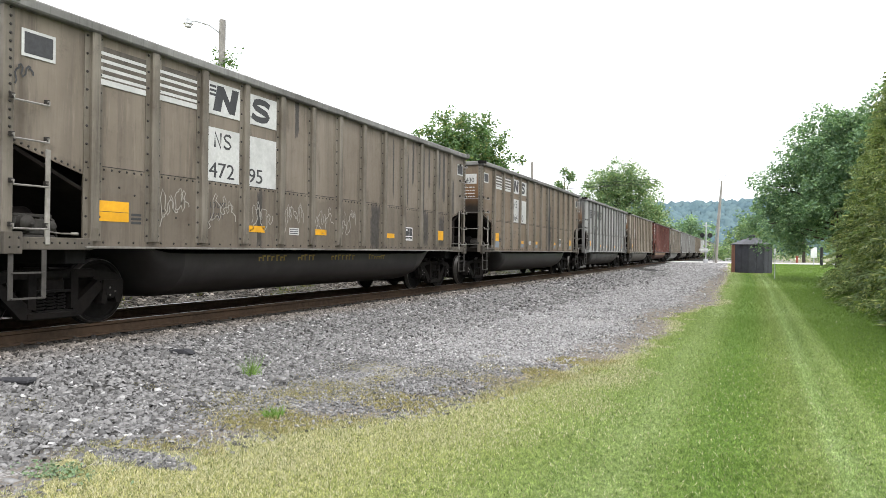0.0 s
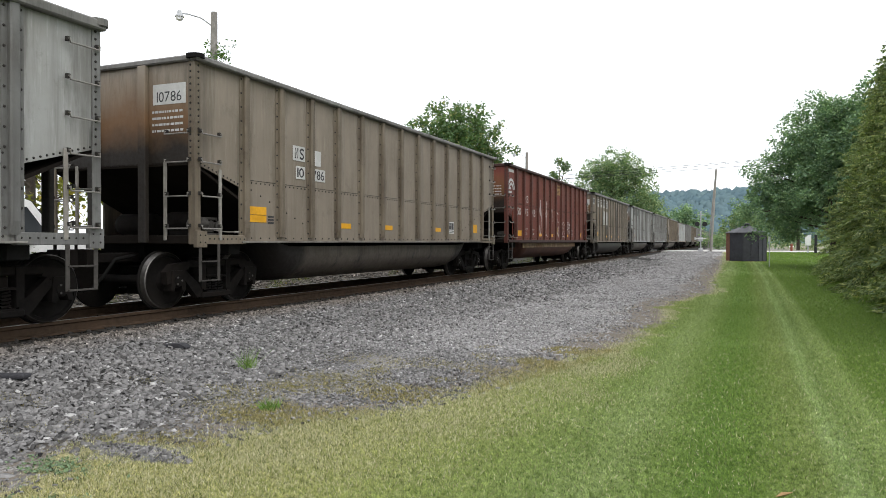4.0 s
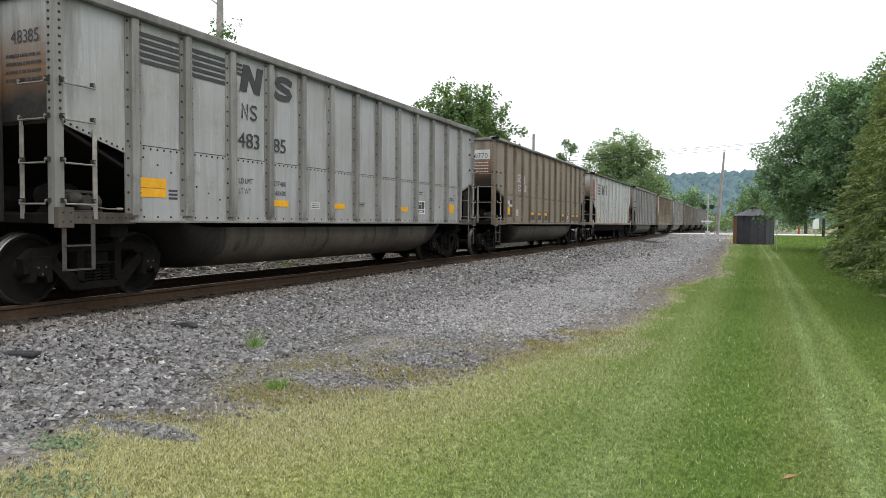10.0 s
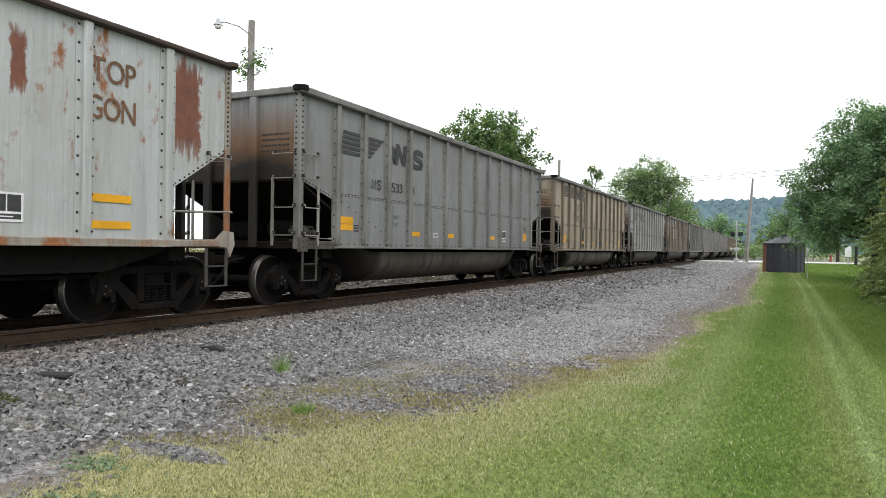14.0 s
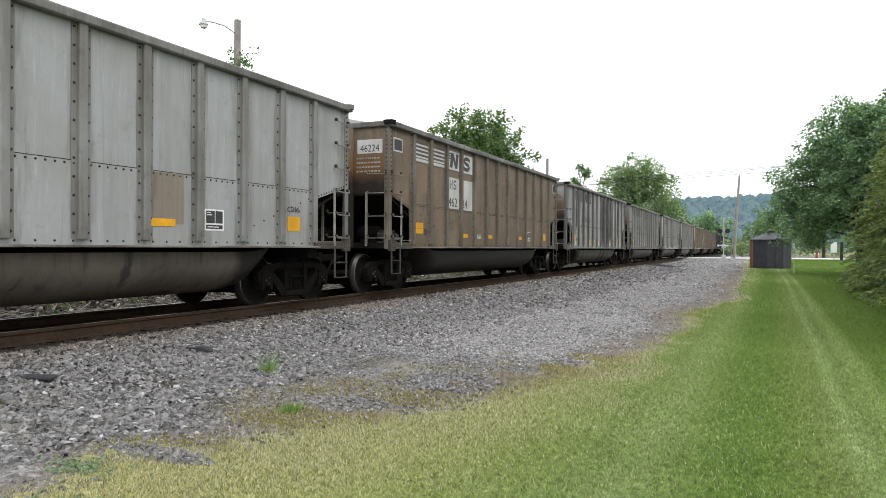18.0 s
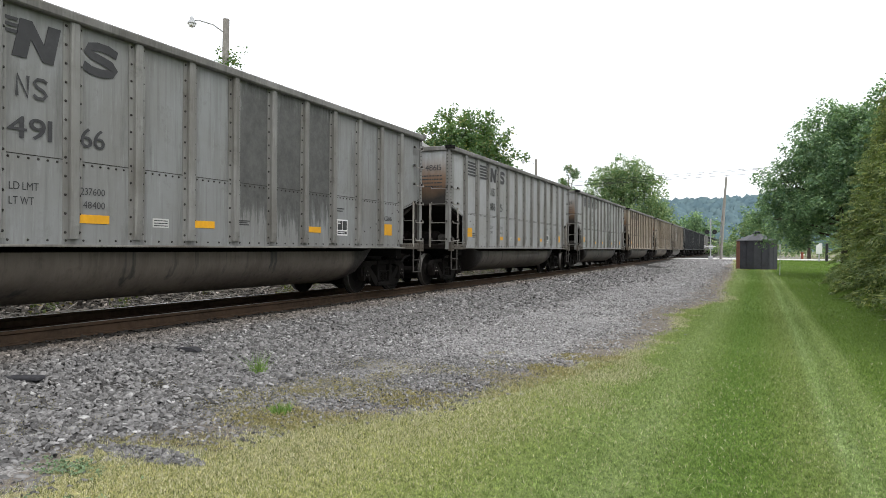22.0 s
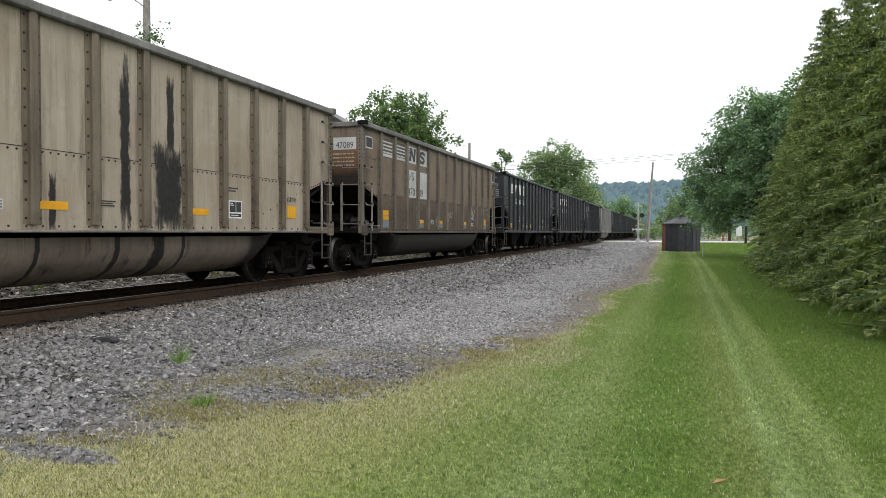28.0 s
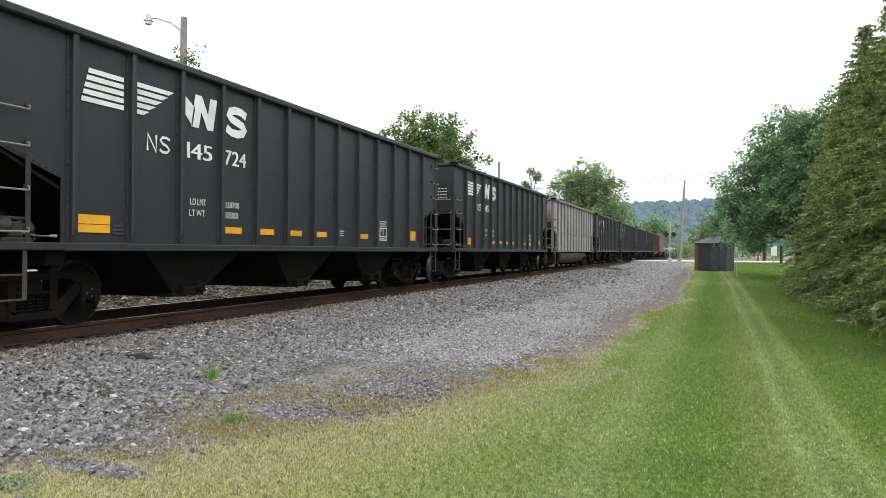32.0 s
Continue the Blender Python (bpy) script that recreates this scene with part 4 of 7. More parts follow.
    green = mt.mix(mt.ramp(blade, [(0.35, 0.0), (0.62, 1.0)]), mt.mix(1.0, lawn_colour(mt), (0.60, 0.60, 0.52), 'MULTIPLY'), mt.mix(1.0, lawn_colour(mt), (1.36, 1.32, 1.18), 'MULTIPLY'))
    scrub, stony, bank = mt.node("Attribute"), mt.node("Attribute"), mt.node("Attribute")
    scrub.attribute_name, stony.attribute_name, bank.attribute_name = "scrub", "stony", "bank"
    fine = mt.mix(bank.outputs["Fac"], fine, mt.mix(mt.ramp(n2, [(0.3, 0.0), (0.7, 1.0)]), mt.mix(n3, (0.014, 0.013, 0.012), (0.055, 0.052, 0.048)), mt.mix(n3, (0.018, 0.018, 0.014), (0.060, 0.058, 0.048))))
    tuft = mt.mix(mt.ramp(blade, [(0.35, 0.0), (0.65, 1.0)]), (0.085, 0.070, 0.056), (0.215, 0.180, 0.140))
    m0 = mt.math('ADD', scrub.outputs["Fac"], mt.math('MULTIPLY', mt.math('SUBTRACT', mt.noise(p, 9, 6, 0.75), 0.5), 2.2))
    fine = mt.mix(mt.ramp(m0, [(0.35, 0.0), (0.75, 0.85)]), fine, tuft)
    # Shade in the gaps between ballast stones, put into the ground colour.
    fine = mt.mix(stony.outputs["Fac"], fine, mt.mix(n3, (0.022, 0.021, 0.020), (0.065, 0.062, 0.058)))
    straw = mt.mix(mt.ramp(n3, [(0.35, 0.0), (0.65, 1.0)]), (0.13, 0.115, 0.07), (0.36, 0.33, 0.20))
    m1 = mt.math('ADD', attr.outputs["Fac"], mt.math('MULTIPLY', mt.math('SUBTRACT', n2, 0.5), 1.2))
    c = mt.mix(mt.ramp(m1, [(0.42, 0.0), (0.52, 1.0)]), fine, straw)
    c = mt.mix(mt.ramp(m1, [(0.54, 0.0), (0.78, 1.0)]), c, green)
    mt.col(c)
    mt.bump(mt.math('ADD', cell, n3), 0.5, 0.03)
    me.materials.append(mt.m)
    return tagged(new("ground", me), "mown lawn beside a grey gravel apron", "ground", kind="structure")


ground()


def track():
    tr = thing("railway_track", "rusty steel rails on dark wooden ties in ballast", "railway track", kind="structure")
    prof = [(-0.075, 0), (0.075, 0), (0.07, 0.02), (0.012, 0.035), (0.010, 0.125), (0.036, 0.14), (0.037, 0.172), (0.028, 0.18), (-0.028, 0.18), (-0.037, 0.172), (-0.036, 0.14), (-0.010, 0.125), (-0.012, 0.035), (-0.07, 0.02)]
    for s in (-1, 1):
        r = part("rail", Geo().prism([(TRACK + s * 0.755 + a, RAIL - 0.18 + b) for a, b in prof], 'y', -60, 700), RAILSTEEL, tr)
        part("running_surface", Geo().box(TRACK + s * 0.755 - 0.026, TRACK + s * 0.755 + 0.026, -60, 700, RAIL - 0.003, RAIL + 0.002), RAILTOP, tr)
    tie = Geo().box(-1.3, 1.3, -0.115, 0.115, -0.17, 0, 0.012).mesh("tie")
    tie.materials.append(TIE)
    for k in range(260):
        y = -10 + k * 0.5
        o = part("tie", tie, None, tr)
        o.location = (TRACK + random.uniform(-0.04, 0.04), y, RAIL - 0.185)
        o.rotation_euler.z = random.uniform(-0.02, 0.02)
    return tr


track()

# ---- fast meshes of many small pieces ----
def fast_mesh(name, verts, faces, material, smooth=False):
    """verts: N x 3, faces: M x k, all of one kind."""
    me = bpy.data.meshes.new(name)
    verts, faces = np.asarray(verts, float), np.asarray(faces, int)
    m, k = faces.shape
    me.vertices.add(len(verts))
    me.vertices.foreach_set("co", verts.ravel())
    me.loops.add(m * k)
    me.loops.foreach_set("vertex_index", faces.ravel())
    me.polygons.add(m)
    me.polygons.foreach_set("loop_start", np.arange(m) * k)
    if smooth:
        me.polygons.foreach_set("use_smooth", np.ones(m, bool))
    me.update(calc_edges=True)
    me.materials.append(material)
    return me


def leaf_cloud(rng, centres, radius, count, size, flat=0.6):
    """Folded leaves round twig ends: each leaf is two triangles bent on its rib."""
    c = np.repeat(np.asarray(centres), count, axis=0)
    n = len(c)
    off = rng.normal(size=(n, 3))
    off /= np.linalg.norm(off, axis=1)[:, None]
    c = c + off * (radius * rng.random((n, 1)) ** 0.5)
    d = rng.normal(size=(n, 3))
    d[:, 2] = d[:, 2] * 0.5 - 0.35
    d /= np.linalg.norm(d, axis=1)[:, None]
    up = rng.normal(size=(n, 3)) * (1 - flat)
    up[:, 2] += flat
    w = np.cross(d, up)
    w /= np.linalg.norm(w, axis=1)[:, None] + 1e-9
    nn = np.cross(w, d)
    s = size * (0.6 + 0.8 * rng.random((n, 1)))
    tip, side = d * s, w * s * 0.42
    v = np.stack([c, c + tip * 0.5 + side + nn * s * 0.12, c + tip, c + tip * 0.5 - side + nn * s * 0.12], axis=1).reshape(-1, 3)
    i = np.arange(n)[:, None] * 4
    return v, np.concatenate([i + [[0, 1, 2]], i + [[0, 2, 3]]], axis=1).reshape(-1, 3)


def leaf_mat(name, a, b, yellow=(0.16, 0.17, 0.03), amount=0.1):
    mt = Mat(name, 0.55, 0, 0.35)
    r = mt.island()
    big = mt.noise(mt.coords("World"), 0.5, 3)
    c = mt.mix(r, a, b)
    c = mt.mix(mt.ramp(big, [(0.35, 0.0), (0.7, 0.55)]), c, tuple(x * 0.6 for x in a))
    c = mt.mix(mt.ramp(mt.math('FRACT', mt.math('MULTIPLY', r, 17.3)), [(1 - amount, 0.0), (1 - amount + 0.02, 1.0)]), c, yellow)
    mt.col(c)
    mt.put(mt.b.inputs["Transmission Weight"], 0.0)
    mt.put(mt.b.inputs["Subsurface Weight"], 0.0)
    tr = mt.node("BsdfTranslucent")
    mt.put(tr.inputs[0], mt.mix(1.0, c, (1.2, 1.3, 0.6), 'MULTIPLY'))
    mx = mt.node("MixShader")
    mx.inputs[0].default_value = 0.35
    mt.l.new(mt.b.outputs[0], mx.inputs[1])
    mt.l.new(tr.outputs[0], mx.inputs[2])
    mt.l.new(mx.outputs[0], mt.n["Material Output"].inputs[0])
    return mt.m


MAPLE = leaf_mat("maple_leaves", (0.105, 0.190, 0.115), (0.255, 0.380, 0.220), (0.35, 0.47, 0.28), 0.12)
BROADLEAF = leaf_mat("broad_leaves", (0.110, 0.190, 0.095), (0.25, 0.35, 0.18), (0.33, 0.39, 0.21), 0.2)
SUMAC = leaf_mat("pinnate_leaves", (0.075, 0.145, 0.060), (0.17, 0.26, 0.105), (0.25, 0.27, 0.11), 0.12)
YELLOWLEAF = leaf_mat("yellow_green_leaves", (0.12, 0.15, 0.02), (0.26, 0.26, 0.04), (0.34, 0.28, 0.05), 0.2)
NEEDLE = leaf_mat("conifer_needles", (0.112, 0.162, 0.068), (0.285, 0.350, 0.140), (0.39, 0.41, 0.18), 0.16)
WEED = leaf_mat("weed_leaves", (0.045, 0.070, 0.018), (0.11, 0.13, 0.04), (0.17, 0.14, 0.06), 0.25)
BARK = plain("bark", (0.085, 0.070, 0.055), 0.95, 0.4, 9, second=(0.05, 0.042, 0.035), bump=0.8)
PALEBARK = plain("pale_bark", (0.27, 0.25, 0.225), 0.95, 0.3, 9, bump=0.6)


def broad_tree(label, x, y, h, r, base, mat, seed, leaf=0.16, clusters=420, per=26, clump=0.5, lobes=9, z=0.0, airy=0.0, cone=0.0):
    """A tapered trunk, limbs to each lobe of the crown, and leaves round the twig ends."""
    rng = np.random.default_rng(seed)
    t = thing("tree", label, "tree", m=pose(x, y, z))
    cz = (h + base) / 2
    g = Geo()
    lean = rng.normal(size=2) * 0.15
    trunk = [(0, 0, -0.2), (lean[0] * 0.4, lean[1] * 0.4, base * 0.7 + 0.3), (lean[0], lean[1], cz), (lean[0] * 1.3, lean[1] * 1.3, h * 0.8)]
    g.tube(trunk, 0.035 * h * 0.7 + 0.04, 9, 0.05)
    pts, lobec = [], []
    for k in range(lobes):
        a = 2 * math.pi * (k * 0.382 + rng.random() * 0.1)
        zz = base + (h - base) * (0.12 + 0.80 * (k + 0.5) / lobes)
        rr = r * (0.25 + 0.68 * math.sin(math.pi * (0.22 + 0.78 * min(1, max(0.0, (zz - base) / (h - base)))))) * (0.75 + 0.4 * rng.random())
        u = (zz - base) / (h - base)
        rr *= 1 + cone * (0.25 - 0.6 * u)
        c = np.array([math.cos(a) * rr * 0.75, math.sin(a) * rr * 0.75, zz])
        lobec.append((c, r * (0.36 + 0.2 * rng.random()) * (1 - cone * 0.35 * u)))
    lobec.append((np.array([0, 0, cz]), r * 0.6))
    lobec.append((np.array([lean[0], lean[1], h - r * 0.32]), r * 0.34))
    for c, lr in lobec:
        z0 = min(c[2] * 0.75, h * 0.7)
        g.tube([(lean[0] * z0 / h, lean[1] * z0 / h, z0), tuple(c * [0.5, 0.5, 0.5] + np.array([0, 0, z0 * 0.5])), tuple(c)], 0.03 + 0.006 * h, 6, 0.015)
        n = max(8, int(clusters * lr ** 2 / sum(b ** 2 for a, b in lobec)))
        d = rng.normal(size=(n, 3))
        d /= np.linalg.norm(d, axis=1)[:, None]
        rad = lr * (0.30 + 0.75 * rng.random((n, 1)) ** (0.5 + airy))
        p = c + d * rad * [1, 1, 0.85]
        pts.append(p)
        for q in p[:: max(1, n // 6)]:
            g.tube([tuple(c), tuple((c + q) / 2 + [0, 0, -0.05]), tuple(q)], 0.022, 4, 0.006)
    part("trunk", g, BARK, t, smooth=50)
    v, f = leaf_cloud(rng, np.concatenate(pts), clump, per, leaf)
    v[:, 2] = np.maximum(v[:, 2], 0.1)
    part("crown", fast_mesh("crown", v, f, mat), None, t)
    return t


def conifer_meshes(seed, h, r, boughs=330):
    rng = np.random.default_rng(seed)
    g = Geo().tube([(0, 0, -0.2), (0.03, 0, h * 0.5), (0, 0.02, h)], 0.17, 8, 0.015)
    vs, fs, n0 = [], [], 0
    for b in range(boughs):
        u = (b + rng.random()) / boughs
        z = 0.25 + (h - 0.3) * u ** 1.15
        a = b * 2.39996 + rng.normal() * 0.25
        ln = max(0.25, r * (1 - z / h) ** 0.75 * (0.72 + 0.42 * rng.random()))
        out = np.array([math.cos(a), math.sin(a), 0])
        side = np.array([-out[1], out[0], 0])
        rise, droop = 0.28 * ln, 0.42 * ln * (1 - 0.5 * u)
        st = np.linspace(0.12, 1, max(5, int(ln / 0.085)))
        line = np.outer(st * ln, out)
        line[:, 2] = z + rise * st - droop * st ** 2
        if b % 4 == 0:
            g.tube([(0, 0, z), tuple(line[len(st) // 2]), tuple(line[-1])], 0.03, 4, 0.005)
        k = len(st)
        m = 7
        c = np.repeat(line, m, axis=0)
        sg = np.tile(np.array([1, -1, 1, -1, 1, -1, 0]), k)
        fwd = 0.45 + 0.5 * rng.random(k * m)
        reach = (0.10 + 0.27 * ln / r * np.sin(np.pi * np.clip(np.repeat(st, m), 0.1, 0.95)) ** 0.7) * (0.5 + 0.8 * rng.random(k * m))
        d = np.outer(fwd, out) + np.outer(sg * (0.6 + 0.5 * rng.random(k * m)), side)
        d[:, 2] += -0.14 + rng.normal(size=k * m) * 0.22
        d /= np.linalg.norm(d, axis=1)[:, None]
        tip = d * reach[:, None]
        w = np.cross(d, np.array([0, 0, 1.0]) + rng.normal(size=(k * m, 3)) * 0.5)
        w /= np.linalg.norm(w, axis=1)[:, None] + 1e-9
        wd = (0.013 + 0.014 * rng.random(k * m))[:, None]
        c = c + rng.normal(size=c.shape) * 0.03
        quad = np.stack([c, c + tip * 0.45 + w * wd * 1.4, c + tip, c + tip * 0.45 - w * wd * 1.4], axis=1)
        hang = np.stack([c + tip * 0.5, c + tip * 0.7 + w * wd + [0, 0, -0.03], c + tip * 0.8 + [0, 0, -0.07], c + tip * 0.7 - w * wd + [0, 0, -0.03]], axis=1)
        v = np.concatenate([quad, hang]).reshape(-1, 3)
        vs.append(v)
        fs.append(np.arange(len(v)).reshape(-1, 4) + n0)
        n0 += len(v)
    v = np.concatenate(vs)
    v[:, 2] = np.maximum(v[:, 2], 0.03)
    tm = g.mesh("trunk", 50)
    tm.materials.append(BARK)
    return tm, fast_mesh("foliage", v, np.concatenate(fs), NEEDLE)


CONES = [conifer_meshes(3, 10.5, 3.0, 420), conifer_meshes(8, 9.6, 2.8, 400)]


def conifer(x, y, k, scale, turn):
    t = thing("conifer", "dark green drooping conifer at the lawn's edge", "conifer", "conifers along the lawn", pose(x, y, 0, 0, 0, turn))
    t.scale = (scale, scale, scale)
    part("trunk", CONES[k][0], None, t)
    part("foliage", CONES[k][1], None, t, "dense drooping needle sprays")
    return t


for x, y, k, s, turn in ((5.45, 12.0, 0, 1.0, 20), (5.5, 16.6, 1, 1.05, 140), (5.55, 21.2, 0, 0.98, 250), (5.6, 26.0, 1, 1.02, 75), (5.7, 31.0, 0, 0.98, 310), (6.0, 36.4, 1, 0.97, 200), (6.3, 41.5, 0, 0.8, 40), (8.8, 19.0, 1, 1.15, 0), (9.2, 28.0, 0, 1.12, 100)):
    conifer(x, y, k, s, turn)

broad_tree("full green maple tree shading the lawn", 5.6, 50.0, 10.6, 4.7, 1.7, MAPLE, 11, 0.14, 2300, 50, 0.42, 40, cone=1.0)
broad_tree("tall green maple tree behind the conifers", 9.8, 46.0, 10.9, 4.4, 1.6, MAPLE, 12, 0.18, 1300, 42, 0.55, 16)
broad_tree("airy green tree behind the track", -19.3, 48.3, 11.3, 4.2, 2.5, SUMAC, 13, 0.19, 800, 44, 0.45, 15, airy=0.4)
broad_tree("large round-crowned green tree beyond the track", -15.9, 98.7, 13.0, 6.0, 3.2, BROADLEAF, 14, 0.24, 820, 42, 0.7, 17, airy=0.4)
broad_tree("slender green sapling beyond the track", -22.0, 94.0, 12.9, 1.9, 4.0, SUMAC, 15, 0.28, 130, 16, 0.5, 6, airy=0.9)
broad_tree("yellow-green tree behind the track", -22.2, 16.8, 8.9, 2.7, 2.0, YELLOWLEAF, 16, 0.18, 260, 20, 0.45, 8)
broad_tree("yellow-green bushy tree beside the far track", -14.5, 135.0, 9.0, 5.0, 0.5, BROADLEAF, 17, 0.4, 240, 18, 0.9, 8)
broad_tree("dark rounded tree near the crossing", -13.5, 215.0, 11.5, 7.0, 0.5, MAPLE, 18, 0.6, 240, 18, 1.2, 8)
broad_tree("green tree beyond the road crossing", 1.5, 170.0, 8.6, 5.0, 0.6, BROADLEAF, 19, 0.5, 220, 18, 1.0, 8)
broad_tree("green tree beyond the road", 9.0, 125.0, 10.5, 4.5, 2.6, MAPLE, 20, 0.34, 260, 18, 0.8, 8)
broad_tree("green tree beyond the road", 16.0, 118.0, 11.5, 5.0, 2.4, BROADLEAF, 21, 0.34, 260, 18, 0.8, 8)


def hills():
    """Wooded ridges: rounded tree crowns in rows over a ridge line."""
    mt = Mat("hazed_woods", 1.0, 0, 0.0)
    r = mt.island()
    # Distance haze is painted in: leaf green shifted to blue-grey.
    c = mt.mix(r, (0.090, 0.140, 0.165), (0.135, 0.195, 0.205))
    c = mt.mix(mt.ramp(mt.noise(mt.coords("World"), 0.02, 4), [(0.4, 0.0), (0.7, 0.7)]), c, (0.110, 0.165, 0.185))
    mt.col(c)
    rng = np.random.default_rng(5)
    vs, fs, n0 = [], [], 0
    base = Geo().lathe([(-0.75, 0.65), (-0.2, 1.0), (0.35, 0.86), (0.8, 0.42), (0.98, 0.05)], 'z', n=7)
    bv = np.array(base.v)
    bf = [q for q in base.f if len(q) == 4]
    for row in range(26):
        d = 760 + row * 32
        ridge = 8 + 88 * (row / 25) ** 0.9
        for k in range(int(d * 0.72 / 13)):
            a = -0.40 + 0.72 * (k + rng.random()) / (d * 0.72 / 13)
            x, y = d * math.sin(a), d * math.cos(a)
            z = ridge * (1 + 0.07 * math.sin(a * 9 + 1) + 0.05 * math.sin(a * 23) + 0.10 * noise.noise((a * 4, 0, 2))) + rng.normal() * 1.5
            s = 8 + 5 * rng.random()
            jit = 1 + 0.13 * rng.normal(size=(len(bv), 1))
            vs.append(bv * jit * [s, s, s * 1.0] + [x, y, z])
            fs.append(np.array(bf) + n0)
            n0 += len(bv)
    body = np.concatenate(vs)
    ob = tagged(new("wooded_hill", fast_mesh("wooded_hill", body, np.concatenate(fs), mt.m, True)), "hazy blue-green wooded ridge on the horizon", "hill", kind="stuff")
    slope = []
    for d, z in ((700, 0), (760, 6), (1100, 46), (1560, 88), (1700, 82)):
        for k in range(41):
            a = -0.5 + 0.95 * k / 40
            slope.append((d * math.sin(a), d * math.cos(a), z - 2))
    g = Geo()
    g.add(slope, [(i * 41 + j, i * 41 + j + 1, (i + 1) * 41 + j + 1, (i + 1) * 41 + j) for i in range(4) for j in range(40)])
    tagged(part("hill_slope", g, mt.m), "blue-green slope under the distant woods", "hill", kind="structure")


hills()


# ---- things along the line ----
CORR = plain("dark_sheet_metal", (0.034, 0.035, 0.043), 0.6, 0.35, 2.5, metal=0.2, second=(0.058, 0.058, 0.066))
RUSTSIDE = plain("rust_brown_metal", (0.16, 0.065, 0.035), 0.8, 0.3, 6)
ROOFM = plain("grey_metal_roof", (0.075, 0.075, 0.082), 0.6, 0.25, 6, metal=0.2)
POLEWOOD = plain("weathered_pole_wood", (0.25, 0.235, 0.215), 0.9, 0.3, 12, second=(0.17, 0.16, 0.145), bump=0.5)
WIRE = plain("black_cable", (0.03, 0.03, 0.032), 0.6, 0.2, 10)
SILVER = plain("aluminium_paint", (0.42, 0.43, 0.44), 0.45, 0.12, 10, metal=0.3)
WHITEP = plain("white_paint", (0.72, 0.72, 0.71), 0.55, 0.08, 8)
BLACKP = plain("black_enamel", (0.02, 0.02, 0.022), 0.45, 0.2, 10)
REDP = plain("orange_red_paint", (0.20, 0.055, 0.03), 0.6, 0.2, 10)
GLASS = plain("dark_window_glass", (0.02, 0.024, 0.028), 0.1, 0.1, 3, bump=0.0, spec=0.6)
TYRE = plain("tyre_rubber", (0.02, 0.02, 0.02), 0.85, 0.2, 20)


def shed():
    t = thing("shed", "dark octagonal metal shed with a low roof", "shed", m=pose(0.72, 63.2, -0.02, 0, 0, 14))
    n, r = 8, 1.55
    for k in range(n):
        a0, a1 = 2 * math.pi * (k - 0.5) / n, 2 * math.pi * (k + 0.5) / n
        p0, p1 = (r * math.cos(a0), r * math.sin(a0)), (r * math.cos(a1), r * math.sin(a1))
        line, nx, ny = [], math.cos((a0 + a1) / 2), math.sin((a0 + a1) / 2)
        for j in range(2):
            for u, d in ((0.0, 0.0), (0.90, 0.0), (0.92, -0.03), (0.98, -0.03)):
                u = (j + u) / 2
                line.append((p0[0] + (p1[0] - p0[0]) * u + nx * d, p0[1] + (p1[1] - p0[1]) * u + ny * d))
        g = Geo().prism(line + [p1, (p1[0] * 0.94, p1[1] * 0.94), (p0[0] * 0.94, p0[1] * 0.94)], 'z', 0, 2.32)
        part("wall_panel", g, RUSTSIDE if k == 4 else CORR, t)
    part("eave", Geo().lathe([(2.30, 1.56), (2.30, 1.66), (2.36, 1.67), (2.37, 1.56)], 'z', n=8, closed=True), ROOFM, t)
    part("roof", Geo().lathe([(2.36, 1.66), (2.74, 0.72), (2.90, 0.35), (2.94, 0.0)], 'z', n=8), ROOFM, t)
    part("roof_vent", Geo().lathe([(2.84, 0.26), (3.04, 0.26), (3.04, 0.32), (3.10, 0.29), (3.14, 0.0)], 'z', n=10), CORR, t)
    part("plinth", Geo().lathe([(0, 1.6), (0.05, 1.6), (0.05, 1.4)], 'z', n=8), RUSTSIDE, t)


shed()


def lamp_pole(x, y, z, top, arm_turn, size=1.0, vine=False):
    t = thing("lamp_pole", "weathered wooden pole with a curved lamp arm" + (" and vine leaves" if vine else ""), "street lamp", "lamp poles behind the track", pose(x, y, z, 0, 0, arm_turn))
    t.scale = (size,) * 3
    part("pole", Geo().tube([(0, 0, -0.3), (0.02, 0, top * 0.5), (0.05, 0, top)], 0.16, 10, 0.105), POLEWOOD, t)
    part("lamp_arm", Geo().tube([(-0.05, 0, top - 0.42), (-0.35, 0, top - 0.22), (-0.75, 0, top - 0.13), (-0.98, 0, top - 0.14)], 0.022, 6), SILVER, t)
    part("lamp_head", Geo().lathe([(top - 0.02, 0.02), (top - 0.06, 0.06), (top - 0.14, 0.08), (top - 0.22, 0.14), (top - 0.25, 0.15)], 'z', (-1.0, 0, 0), 12), SILVER, t)
    part("lamp_lens", Geo().lathe([(top - 0.25, 0.12), (top - 0.34, 0.10), (top - 0.37, 0.04)], 'z', (-1.0, 0, 0), 12), WHITEP, t)
    if vine:
        rng = np.random.default_rng(4)
        c = rng.normal(size=(26, 3)) * [0.26, 0.26, 0.24] + [0.0, 0, top - 1.4]
        v, f = leaf_cloud(rng, c, 0.20, 16, 0.085)
        part("vine", fast_mesh("vine", v, f, SUMAC), None, t)


lamp_pole(-21.13, 24.64, -0.55, 8.97, 41, 1.35, True)
lamp_pole(-19.4, 68.2, -0.3, 8.97, 16, 1.2)


